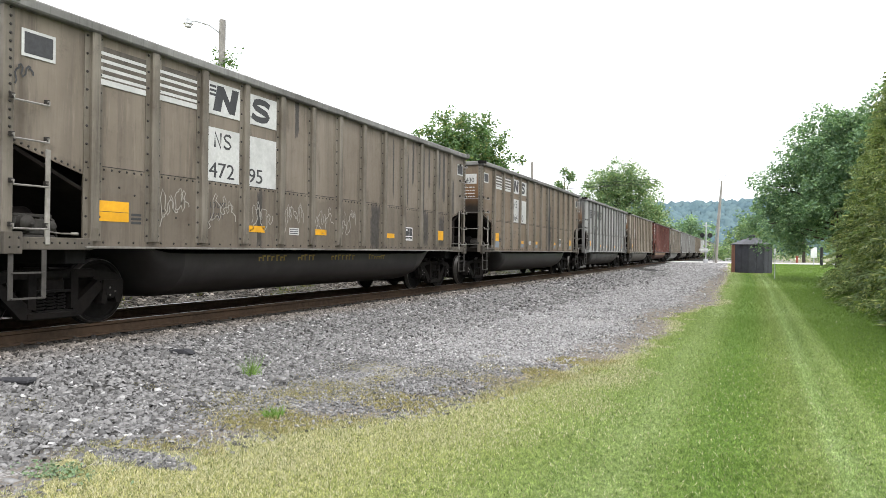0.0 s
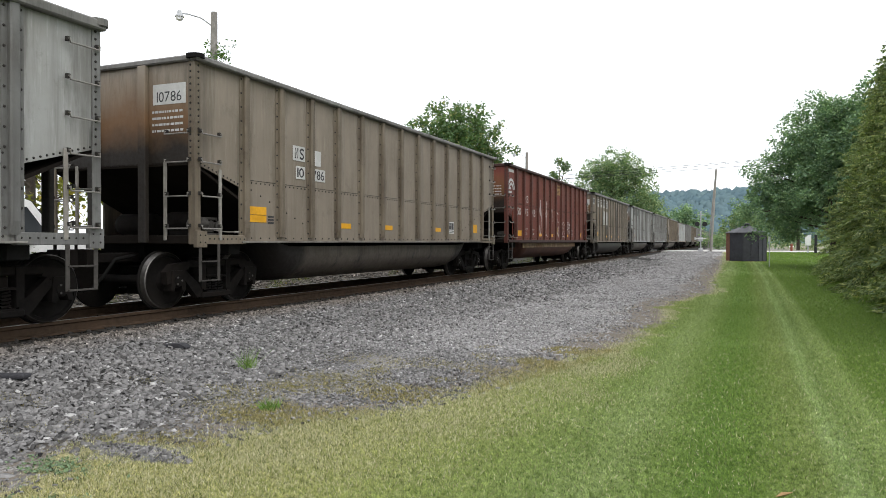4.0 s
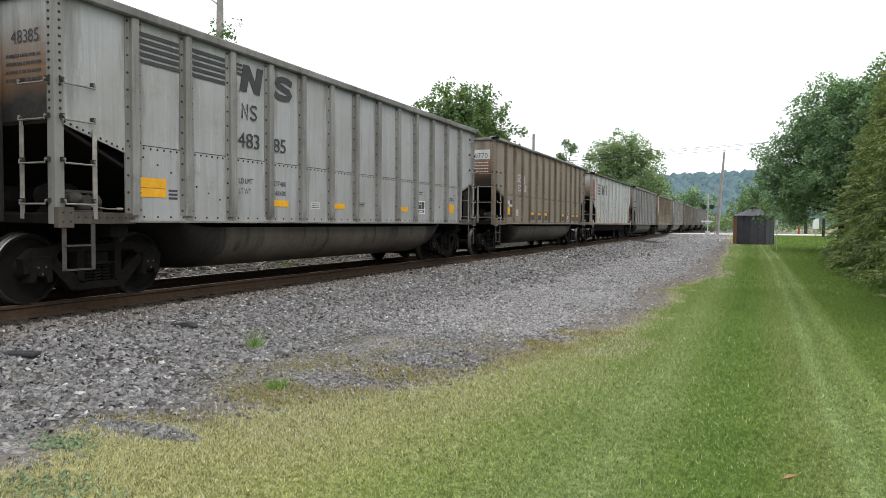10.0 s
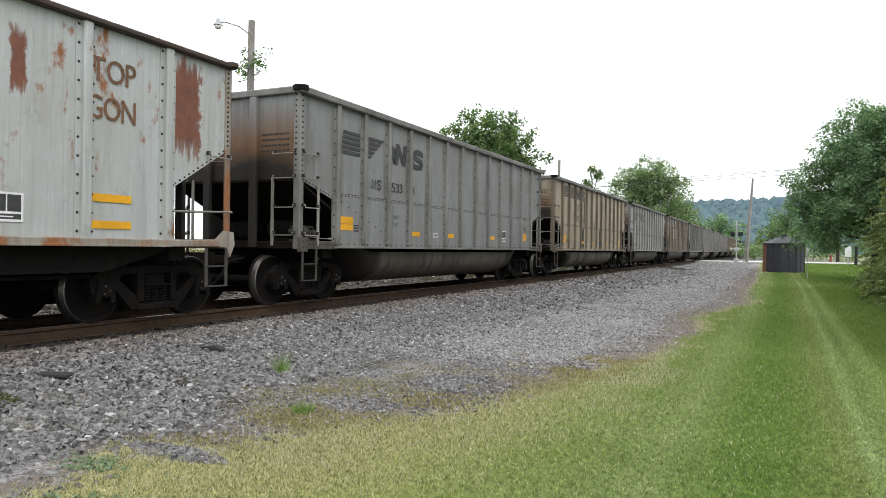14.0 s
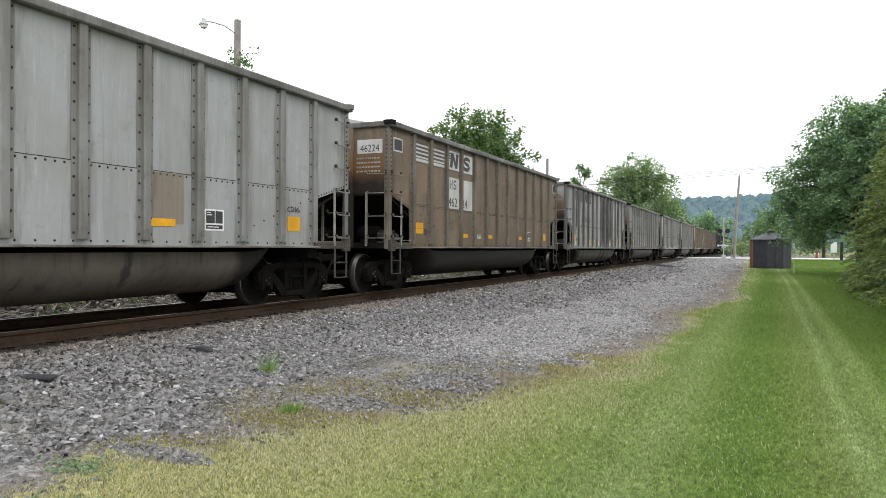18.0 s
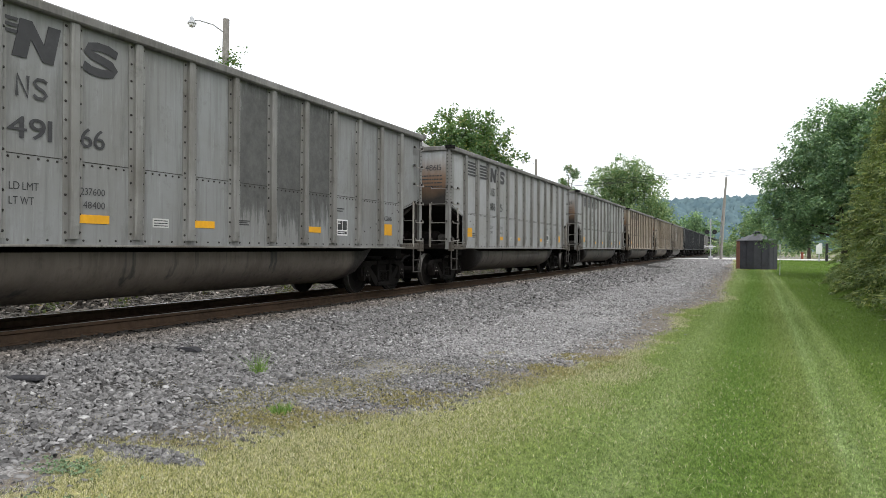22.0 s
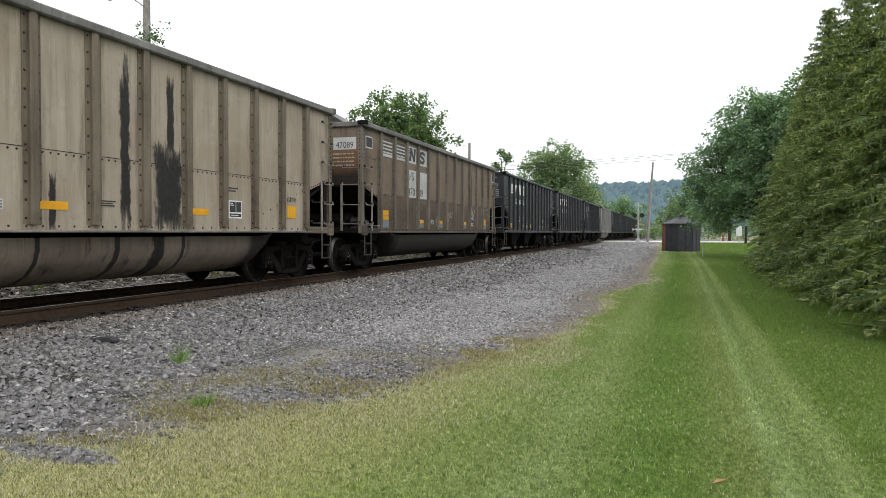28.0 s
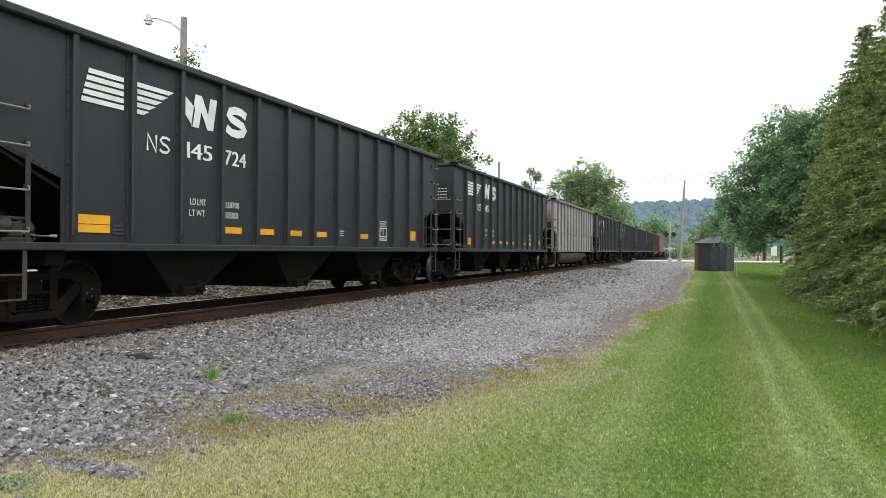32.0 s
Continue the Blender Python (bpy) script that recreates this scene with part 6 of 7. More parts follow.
ST_TUB = (-2.92, -0.92, 2.10, 5.22)
for c, a, b in ((0, "472", "95"), (1, "464", "30"), (5, "469", "61"), (13, "462", "24"), (20, "470", "89")):
    emblem_panel(CARS[c], a, b)
    reflectors(CARS[c], ST_TUB, patch=PRIMER if c in (1, 20) else None)
    end_print(CARS[c], DECAL_W if c in (0, 1, 5) else CHALK, a + b, plated=True)
    load_limits(CARS[c], DECAL_B)
for c, a, b, ld in ((6, "474", "40", ("237300", "48700")), (7, "483", "85", ("237400", "48600")), (11, "503", "33", None), (14, "503", "76", ("237500", "48500")),
                    (15, "491", "66", ("237600", "48400")), (16, "486", "15", ("237600", "48400")), (17, "492", "04", ("237200", "48800")),
                    (18, "517", "08", None), (19, "499", "03", ("236500", "49500"))):
    emblem_plain(CARS[c], a, b, ld=ld)
    reflectors(CARS[c], ST_TUB, patch=DECAL_W if c in (14,) else None)
    bars(CARS[c], 0.10, 1.50, 3, 0.30, 0.016, DECAL_B)
    bars(CARS[c], 3.10, 1.86, 2, 0.34, 0.025, DECAL_B)
    fine_label(CARS[c], -1.72, 1.34)
    stencil_box(CARS[c], 3.15, 1.32)
    end_print(CARS[c], DECAL_B, a + b)
for c, a, b in ((2, "510", "8"), (10, "533", "8"), (12, "520", "42")):
    emblem_old(CARS[c], a, b, DECAL_B)
    reflectors(CARS[c], ST_TUB)
    stencil_box(CARS[c], 3.15, 1.32)
    fine_label(CARS[c], -1.72, 1.34)
    load_limits(CARS[c], DECAL_B)
    end_print(CARS[c], DECAL_B)
for c in (3, 8):
    car = CARS[c]
    plate(car, -4.62, -4.22, 2.62, 2.90, DECAL_W, "panel")
    plate(car, -3.98, -3.66, 2.58, 2.88, DECAL_W, "panel")
    plate(car, -4.52, -4.22, 2.28, 2.52, DECAL_W, "panel")
    plate(car, -3.98, -3.50, 2.28, 2.52, DECAL_W, "panel")
    small_mark(car, -4.58, -4.26, 2.66, 2.86, DECAL_B)
    letters(car, "10", -4.48, -4.26, 2.31, 2.49, DECAL_B)
    letters(car, "786" if c == 3 else "770", -3.95, -3.54, 2.31, 2.49, DECAL_B)
    end_print(car, DECAL_W, "10786" if c == 3 else "10770", plated=True)
    if c == 3:
        reflectors(car, ST_TUB)
        stencil_box(car, 3.15, 1.32)
    else:
        plate(car, -6.0, -5.25, 1.32, 1.92, DECAL_B, "panel")
        plate(car, -5.98, -5.52, 1.40, 1.66, YELLOW, "reflector", 0.003)
        plate(car, -5.98, -5.55, 1.78, 1.90, DECAL_W, "marking", 0.003)
        plate(car, -5.70, -5.27, 1.68, 1.77, DECAL_W, "marking", 0.003)
        plate(car, -4.82, -4.50, 1.36, 1.60, DECAL_W, "label")
        for y in (-2.92, -1.90, -0.88, 2.20, 4.24, 5.20):
            plate(car, y, y + 0.62, 1.22, 1.56, DECAL_B, "panel")
            plate(car, y + 0.04, y + 0.50, 1.42, 1.53, YELLOW, "reflector", 0.003)
        stencil_box(car, 3.15, 1.32)
# tar runs
TINTS = {"brown": ((0.208, 0.160, 0.115), (0.122, 0.087, 0.057)), "sooty": ((0.345, 0.350, 0.345), (0.225, 0.214, 0.192)), "dull": ((0.225, 0.232, 0.234), (0.165, 0.160, 0.148)), "grey": ((0.335, 0.345, 0.348), (0.245, 0.236, 0.215)), "beige": ((0.385, 0.335, 0.266), (0.240, 0.186, 0.128)), "tan": ((0.245, 0.208, 0.165), (0.165, 0.136, 0.104))}
for c, runs in {0: ((-2.6, 1.2, 2.0, 0.10), (-1.5, 3.3, 3.85, 0.10), (1.6, 1.2, 2.0, 0.30), (5.6, 2.6, 3.7, 0.12), (5.3, 2.9, 3.7, 0.08), (5.45, 1.3, 1.9, 0.25), (4.6, 2.8, 3.7, 0.08), (4.25, 1.9, 3.6, 0.07), (4.4, 1.3, 2.0, 0.2), (6.3, 2.2, 3.0, 0.10), (3.6, 2.9, 3.7, 0.08), (3.3, 2.3, 3.4, 0.05), (2.5, 2.5, 3.6, 0.05)), 1: ((1.5, 1.2, 2.9, 0.26), (1.45, 2.5, 3.8, 0.10)),
                2: ((-4.3, 1.2, 2.2, 0.22), (-2.75, 1.2, 2.75, 0.34), (-1.1, 2.4, 3.5, 0.14), (0.3, 1.2, 2.6, 0.12), (2.0, 1.3, 2.5, 0.28), (2.0, 2.9, 3.6, 0.14)),
                5: ((-3.75, 1.2, 2.9, 0.26), (-2.35, 1.2, 2.5, 0.22), (1.6, 1.2, 3.2, 0.18), (0.95, 2.0, 2.8, 0.10)),
                11: ((-2.6, 1.25, 2.0, 0.36), (-2.35, 2.2, 3.2, 0.14), (-3.0, 1.2, 1.9, 0.16), (1.1, 1.25, 2.7, 0.38), (-0.4, 1.2, 2.3, 0.10), (0.75, 1.2, 2.0, 0.18)),
                14: ((-7.1, 2.4, 3.4, 0.12), (-5.35, 2.1, 3.25, 0.15), (-4.1, 1.25, 3.1, 0.18), (0.65, 1.25, 3.7, 0.40), (1.6, 1.2, 3.75, 0.62), (2.6, 1.5, 3.7, 0.36), (4.05, 1.4, 3.6, 0.22), (4.8, 1.8, 3.4, 0.14)),
                17: ((1.55, 1.25, 2.1, 0.40), (1.5, 2.3, 3.6, 0.34), (0.55, 2.2, 3.2, 0.10), (-4.8, 1.9, 2.1, 0.10)),
                15: ((0.55, 1.7, 3.8, 0.7), (1.55, 1.6, 3.8, 0.7), (2.55, 1.7, 3.8, 0.7)),
                19: ((0.6, 1.25, 3.4, 0.14), (1.55, 1.25, 2.3, 0.45), (1.6, 2.4, 3.4, 0.12), (-0.7, 1.2, 1.7, 0.08)),
                20: ((4.3, 1.3, 3.0, 0.10), (3.4, 2.0, 3.2, 0.08))}.items():
    kind = SPECS[ORDER[c + 1]]
    tarred = car_paint("tar_streaked_" + kind[1][0].name, *(((0.205, 0.172, 0.137), (0.120, 0.094, 0.070)) if c == 0 else TINTS[ORDER[c + 1]]), 0.65, 0.55, soot=0.3 if ORDER[c + 1] == "sooty" else 0.0, seams=1.004, low_dark=0.65 if c == 20 else 0.35 if c == 0 else 0.0, marks=[(y, z0 - 0.1, z1 + 0.1, w * 1.35) for y, z0, z1, w in runs], mark=(0.060, 0.060, 0.058) if c == 15 else (0.035, 0.031, 0.028) if c == 0 else (0.007, 0.007, 0.007))
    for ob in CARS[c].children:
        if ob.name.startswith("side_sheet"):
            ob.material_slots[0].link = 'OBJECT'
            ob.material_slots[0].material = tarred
BELLY_RUNS = {2: ((-2.7, 0.3), (2.0, 0.24)), 11: ((-2.7, 0.5), (-1.6, 0.30), (-1.2, 0.2), (-0.1, 0.12), (0.8, 0.35), (1.2, 0.2), (2.0, 0.1)), 14: ((0.7, 0.5), (1.6, 0.8), (2.6, 0.4), (-3.3, 0.3)), 17: ((-1.5, 0.14), (-1.2, 0.10), (-0.75, 0.24), (0.3, 0.1)), 19: ((0.6, 0.16), (1.5, 0.4), (2.1, 0.12), (-0.8, 0.1)), 16: ((-2.0, 0.08),)}
for c, runs in BELLY_RUNS.items():
    base = ((0.21, 0.175, 0.135), (0.10, 0.080, 0.062)) if c in (11, 19) else ((0.085, 0.076, 0.068), (0.024, 0.020, 0.018)) if c == 2 else ((0.135, 0.118, 0.100), (0.060, 0.050, 0.042))
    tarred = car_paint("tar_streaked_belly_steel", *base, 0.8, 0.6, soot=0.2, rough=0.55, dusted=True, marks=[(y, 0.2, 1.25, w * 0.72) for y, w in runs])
    for ob in CARS[c].children:
        if ob.name.split(".")[0] in ("belly", "belly_end"):
            ob.material_slots[0].link = 'OBJECT'
            ob.material_slots[0].material = tarred
plate(CARS[12], 2.13, 2.72, 1.40, 2.12, TAN[0], "patch", -0.001)
# class codes low on the last bay
for c in (6, 7, 10, 11, 12, 14, 15, 16, 17, 19):
    letters(CARS[c], "G117R" if c in (11, 14, 16, 19) else "G116", 5.20, 5.58, 1.70, 1.80, DECAL_B)
# faint yellow scrawl along the belly of the first brown car
for k, (y, w) in enumerate(((-2.4, 0.8), (-1.2, 0.5), (0.0, 1.0), (1.6, 0.8))):
    rr = random.Random(90 + k)
    x, g = y, Geo()
    while x < y + w:
        h = rr.uniform(0.06, 0.12)
        g.box(1.397, 1.404, x, x + 0.03, 0.86, 0.86 + h).box(1.397, 1.405, x, x + 0.09, 0.86 + h - 0.025, 0.86 + h)
        x += rr.uniform(0.10, 0.16)
    part("graffiti", g, OLDYELLOW, CARS[0])
# loose tags
for k in range(6):
    scribble(CARS[0], -4.88 + BAY * k, 1.38, 0.62, 40 + k, CHALK, 8, 0.017)
    scribble(CARS[0], -4.82 + BAY * k, 1.52, 0.45, 140 + k, CHALK, 8, 0.015)
scribble(CARS[0], -7.1, 2.95, 0.3, 60, DECAL_B, 6)
scribble(CARS[20], 0.2, 1.4, 0.6, 61, SPRAY, 7)
scribble(CARS[20], 2.9, 1.4, 0.7, 62, SPRAY, 9)
scribble(CARS[20], -1.2, 1.35, 0.4, 63, SPRAY, 7)
for k in range(4):
    scribble(CARS[20], -4.8 + 1.02 * k, 1.5, 0.45, 70 + k, DECAL_B, 7)
scribble(CARS[20], -7.0, 2.3, 1.1, 75, DECAL_B, 9)
# black hoppers
for c, a, b in ((21, "145", "855"), (22, "145", "724"), (23, "145", "8"), (25, "144", "2"), (26, "145", "1"), (27, "144", "6")):
    emblem_old(CARS[c], a, b, BRIGHT, 0.1, 0.03, 0.25)
    if c == 21:
        reflectors(CARS[c], (-2.90, 2.11, 5.22), (-5.98, -5.40, 1.30, 1.54))
        plate(CARS[c], -0.80, -0.32, 1.33, 1.52, YELLOW, "reflector", 0.002)
        plate(CARS[c], -1.72, -1.40, 1.34, 1.46, DECAL_W, "label")
    else:
        reflectors(CARS[c], (-2.90, -1.90, -0.90, 0.10, 2.11, 5.22), (-5.98, -5.40, 1.30, 1.54))
    bars(CARS[c], 1.12, 1.50, 3, 0.24, 0.025, DECAL_W)
    letters(CARS[c], "LD LMT", -3.78, -3.40, 1.80, 1.90, BRIGHT)
    letters(CARS[c], "LT WT", -3.80, -3.43, 1.62, 1.72, BRIGHT)
    letters(CARS[c], "228700", -2.92, -2.52, 1.80, 1.90, BRIGHT)
    letters(CARS[c], "57300", -2.90, -2.55, 1.62, 1.72, BRIGHT)
    stencil_box(CARS[c], 3.24, 1.33, None, BLACK[0])
    bars(CARS[c], 3.24, 1.80, 3, 0.42, 0.028, DECAL_W)
    end_print(CARS[c], DECAL_W, a + b if len(b) == 3 else None, 7.24)
# red car: plain emblem shapes, number, spray figures
car = CARS[4]
bars(car, -7.30, 3.66, 1, 0.70, 0.11, DECAL_W, "emblem")
for r in (0.40, 0.25):
    ribbon(car, [(-6.92 + r * math.cos(t), 2.98 + r * math.sin(t)) for t in [0.15 + 0.25 * k for k in range(11)]], 0.10, DECAL_W, "emblem")
plate(car, -7.32, -6.95, 3.02, 3.10, DECAL_W, "emblem")
plate(car, -7.32, -6.85, 2.88, 2.96, DECAL_W, "emblem")
small_mark(car, -5.10, -4.62, 2.64, 2.90, DECAL_W)
letters(car, "50", -6.15, -5.65, 2.11, 2.39, DECAL_W)
letters(car, "75", -5.12, -4.62, 2.11, 2.39, DECAL_W)
letters(car, "78", -4.07, -3.57, 2.11, 2.39, DECAL_W)
letters(car, "LD LMT", -5.05, -4.70, 1.54, 1.62, DECAL_W)
letters(car, "LT WT", -5.05, -4.74, 1.36, 1.44, DECAL_W)
letters(car, "232400", -4.12, -3.70, 1.54, 1.62, DECAL_W)
letters(car, "53600", -4.08, -3.72, 1.36, 1.44, DECAL_W)
plate(car, 0.08, 0.88, 3.26, 3.70, OLDGOLD, "panel")
bars(car, 0.30, 3.56, 1, 0.5, 0.09, RUSTY_LETTER)
bars(car, 0.16, 3.42, 3, 0.66, 0.03, RUSTY_LETTER)
plate(car, 0.05, 0.55, 1.36, 1.74, OLDGOLD, "panel")
for y0, y1, z0, z1 in ((-6.04, -5.55, 1.30, 1.52), (-3.00, -2.46, 1.31, 1.43), (-0.98, -0.46, 1.31, 1.43), (2.26, 2.68, 1.31, 1.43), (5.42, 5.82, 1.32, 1.52)):
    plate(car, y0, y1, z0, z1, YELLOW, "reflector", 0.002)
stencil_box(car, 3.2, 1.34)
def spray(car, pts, w, lift):
    """A sprayed line: smooth through its points, a little thinner at both ends."""
    p = [pts[0]] + list(pts) + [pts[-1]]
    line = []
    for i in range(1, len(p) - 2):
        for k in range(7):
            u = k / 7
            line.append(tuple(0.5 * (2 * p[i][a] + (p[i + 1][a] - p[i - 1][a]) * u + (2 * p[i - 1][a] - 5 * p[i][a] + 4 * p[i + 1][a] - p[i + 2][a]) * u * u + (3 * p[i][a] - p[i - 1][a] - 3 * p[i + 1][a] + p[i + 2][a]) * u ** 3) for a in (0, 1)))
    line.append(pts[-1])
    ribbon(car, line, w * 1.35, OVERSPRAY, "overspray", lift - 0.0015)
    ribbon(car, line, w * 0.62, SPRAY, "graffiti", lift)


STROKES = (([(-2.72, 2.86), (-2.72, 2.55), (-2.74, 2.2)], 0.09), ([(-2.72, 2.62), (-2.86, 2.38), (-2.94, 2.15), (-2.90, 1.85), (-2.80, 1.50), (-2.76, 1.38)], 0.06), ([(-2.72, 2.62), (-2.60, 2.36), (-2.54, 2.15), (-2.58, 1.80), (-2.68, 1.45), (-2.74, 1.38)], 0.06), ([(-2.80, 2.32), (-2.70, 2.20), (-2.62, 2.34)], 0.05),
           ([(-1.66, 2.82), (-1.68, 2.5), (-1.70, 2.0), (-1.74, 1.36)], 0.055), ([(-1.86, 2.22), (-1.78, 2.36), (-1.62, 2.46), (-1.58, 2.30), (-1.70, 2.18), (-1.84, 2.20)], 0.05), ([(-1.95, 1.32), (-1.75, 1.38), (-1.52, 1.32)], 0.05), ([(-1.72, 2.70), (-1.66, 2.84), (-1.60, 2.68)], 0.05),
           ([(-0.82, 1.75), (-0.82, 2.20), (-0.76, 2.46), (-0.66, 2.54), (-0.56, 2.36), (-0.52, 2.05), (-0.50, 1.86)], 0.06),
           ([(0.18, 2.72), (0.20, 2.40), (0.22, 1.98)], 0.08), ([(0.16, 2.34), (0.32, 2.40), (0.52, 2.34)], 0.09), ([(0.44, 2.30), (0.40, 2.05), (0.50, 1.96), (0.58, 2.02)], 0.05), ([(0.20, 1.80), (0.24, 1.55), (0.44, 1.44), (0.60, 1.30)], 0.05), ([(0.56, 1.80), (0.54, 1.50), (0.62, 1.30)], 0.05),
           ([(1.22, 1.36), (1.20, 1.75), (1.22, 2.04), (1.36, 1.94), (1.26, 1.72), (1.40, 1.40)], 0.05), ([(1.40, 1.98), (1.62, 2.02)], 0.05), ([(1.50, 2.0), (1.50, 1.45)], 0.05), ([(1.84, 1.92), (1.70, 1.84), (1.68, 1.58), (1.80, 1.44)], 0.05), ([(1.24, 1.28), (1.50, 1.34), (1.84, 1.30)], 0.035),
           ([(2.28, 1.42), (2.36, 1.80), (2.44, 2.06), (2.52, 1.70), (2.52, 1.44)], 0.05), ([(2.32, 1.66), (2.54, 1.70)], 0.04), ([(2.62, 1.42), (2.64, 2.02), (2.78, 1.92), (2.66, 1.72)], 0.05), ([(2.98, 2.00), (2.86, 1.86), (2.84, 1.60), (2.96, 1.46)], 0.05))
for k, (pts, w) in enumerate(STROKES):
    spray(car, pts, w, 0.003 + 0.0006 * k)
end_print(car, DECAL_W, None, 7.37)
# rusty car
car = CARS[9]
for k in range(4):
    plate(car, -5.70, -4.68, 2.78 + 0.165 * k, 2.86 + 0.165 * k, DECAL_B, "stripe")
    plate(car, -4.42, -4.15, 2.78 + 0.165 * k, 2.86 + 0.165 * k, DECAL_B, "stripe")
emblem_n(car, -4.26, -3.36, 2.78, 3.36, DECAL_B)
emblem_s(car, -3.17, -2.52, 2.78, 3.38, DECAL_B)
small_mark(car, -3.85, -3.50, 2.22, 2.43, FAINT)
letters(car, "42", -3.85, -3.45, 1.70, 1.94, FAINT)
letters(car, "837", -3.14, -2.56, 1.70, 1.94, FAINT)
letters(car, "TOP", 4.62, 5.30, 3.14, 3.44, RUSTY_LETTER)
letters(car, "GON", 4.58, 5.30, 2.66, 2.96, RUSTY_LETTER)
reflectors(car, (-3.15, -0.6, 2.05), (-5.38, -4.92, 1.30, 1.52))
plate(car, 4.55, 5.25, 1.62, 1.72, YELLOW, "reflector", 0.002)
plate(car, 4.55, 5.25, 1.28, 1.38, YELLOW, "reflector", 0.002)
plate(car, -1.0, -0.5, 1.78, 2.12, DECAL_W, "panel")
stencil_box(car, 3.35, 1.32)


# slack in the couplings, car by car
SLACK = {-2: 0.21, -1: 0.21, 0: 0.21, 1: -0.04, 2: -0.19, 3: -0.15, 4: -0.10, 5: 0.01, 6: -0.03, 7: -0.13, 8: 0.12, 9: 0.31, 10: 0.25, 11: 0.21, 12: 0.0, 13: 0.04, 14: -0.03,
         15: -0.15, 16: 0.0, 17: 0.08, 18: 0.05, 19: 0.02, 20: 0.07, 21: 0.16, 22: 0.26}


def gone(t):
    """Metres that the train has gone: it slows a little."""
    return 11.2576 * t - 0.002738 * t * t - 0.000056 * t ** 3


def berth(c):
    """The middle of a car at the start."""
    return FIRST + CAR * c + SLACK.get(c, 0.15)


def motions():
    for c, car in CARS.items():
        walk(car, [(t, pose(TRACK, berth(c) - gone(t), RAIL)) for t in range(0, 33, 2)])
    keyed = {}
    for car in CARS.values():
        for tr in car.children:
            if not tr.name.startswith("truck"):
                continue
            for w in tr.children:
                if not w.name.startswith("wheelset"):
                    continue
                side = 1 if w.location.y > 0 else 0
                if side not in keyed:
                    y = w.location.y
                    walk(w, [(k / 30, pose(0, y, WHEEL_R, math.degrees(gone(k / 30) / WHEEL_R) % 360)) for k in range(961)])
                    keyed[side] = w.animation_data
                else:
                    w.rotation_mode = "QUATERNION"
                    anim = w.animation_data_create()
                    anim.action = keyed[side].action
                    anim.action_slot = keyed[side].action_slot

# ---- ballast, grass and weeds ----
rng = np.random.default_rng(21)
def stone_mat(name, dark, mid, light, pale):
    mt = Mat(name, 0.9, 0, 0.25)
    k = mt.math('FRACT', mt.math('ADD', mt.island(), mt.math('MULTIPLY', mt.random(), 7.7)))
    c = mt.ramp(k, [(0.0, dark), (0.3, mid), (0.80, light), (0.97, pale), (0.997, (0.62, 0.61, 0.60))])
    n = mt.noise(mt.coords("World"), 60, 4, 0.7)
    c = mt.mix(mt.ramp(n, [(0.3, 0.0), (0.7, 0.5)]), c, tuple(x * 0.8 for x in mid))
    pos = mt.node("SeparateXYZ")
    mt.l.new(mt.node("NewGeometry").outputs["Position"], pos.inputs[0])
    near = mt.math('ADD', mt.math('DIVIDE', mt.math('ADD', pos.outputs[0], 8.1), 0.9), mt.math('SUBTRACT', mt.noise(mt.coords("World"), 1.5, 4), 0.5))
    mt.col(mt.mix(mt.ramp(near, [(0.15, 0.6), (0.9, 0.0)]), c, mt.mix(1.0, c, (0.92, 0.76, 0.60), 'MULTIPLY')))
    mt.bump(n, 0.5, 0.006)
    return mt.m


STONE = stone_mat("crushed_stone", (0.046, 0.044, 0.043), (0.153, 0.149, 0.147), (0.264, 0.257, 0.254), (0.36, 0.352, 0.345))
BANKSTONE = stone_mat("dirty_bank_stone", (0.014, 0.013, 0.012), (0.042, 0.041, 0.039), (0.11, 0.107, 0.102), (0.30, 0.295, 0.285))
GRIT = stone_mat("fine_gravel", (0.096, 0.092, 0.091), (0.238, 0.231, 0.229), (0.368, 0.359, 0.356), (0.49, 0.48, 0.47))
CUBE = np.array([(x, y, z) for x in (-1, 1) for y in (-1, 1) for z in (-1, 1)], float)
CUBE_F = np.array([(0, 1, 3, 2), (4, 6, 7, 5), (0, 4, 5, 1), (2, 3, 7, 6), (1, 5, 7, 3)])


def stones(places, sizes):
    """Angular stones: cubes with thrown corners, turned at random."""
    n = len(places)
    v = CUBE[None] * (0.58 + 0.42 * rng.random((n, 8, 3)))
    v *= (np.array([1.15, 0.78, 0.40]) * (0.7 + 0.55 * rng.random((n, 3))))[:, None, :]
    q = rng.normal(size=(n, 4)) * [1, 0.27, 0.27, 1]
    q /= np.linalg.norm(q, axis=1)[:, None]
    w, x, y, z = q.T
    R = np.stack([1 - 2 * (y * y + z * z), 2 * (x * y - z * w), 2 * (x * z + y * w), 2 * (x * y + z * w), 1 - 2 * (x * x + z * z), 2 * (y * z - x * w), 2 * (x * z - y * w), 2 * (y * z + x * w), 1 - 2 * (x * x + y * y)], axis=1).reshape(n, 3, 3)
    v = np.einsum('nij,nkj->nki', R, v) * np.asarray(sizes)[:, None, None]
    v += np.asarray(places)[:, None, :]
    f = (np.arange(n)[:, None, None] * 8 + CUBE_F[None]).reshape(-1, 4)
    return v.reshape(-1, 3), f


def ground_zs(x, y):
    return np.array([ground_z(a, b) for a, b in zip(x, y)])


def patchy(x, y, s, seed):
    return np.array([noise.noise((a * s, b * s, seed)) for a, b in zip(x, y)])


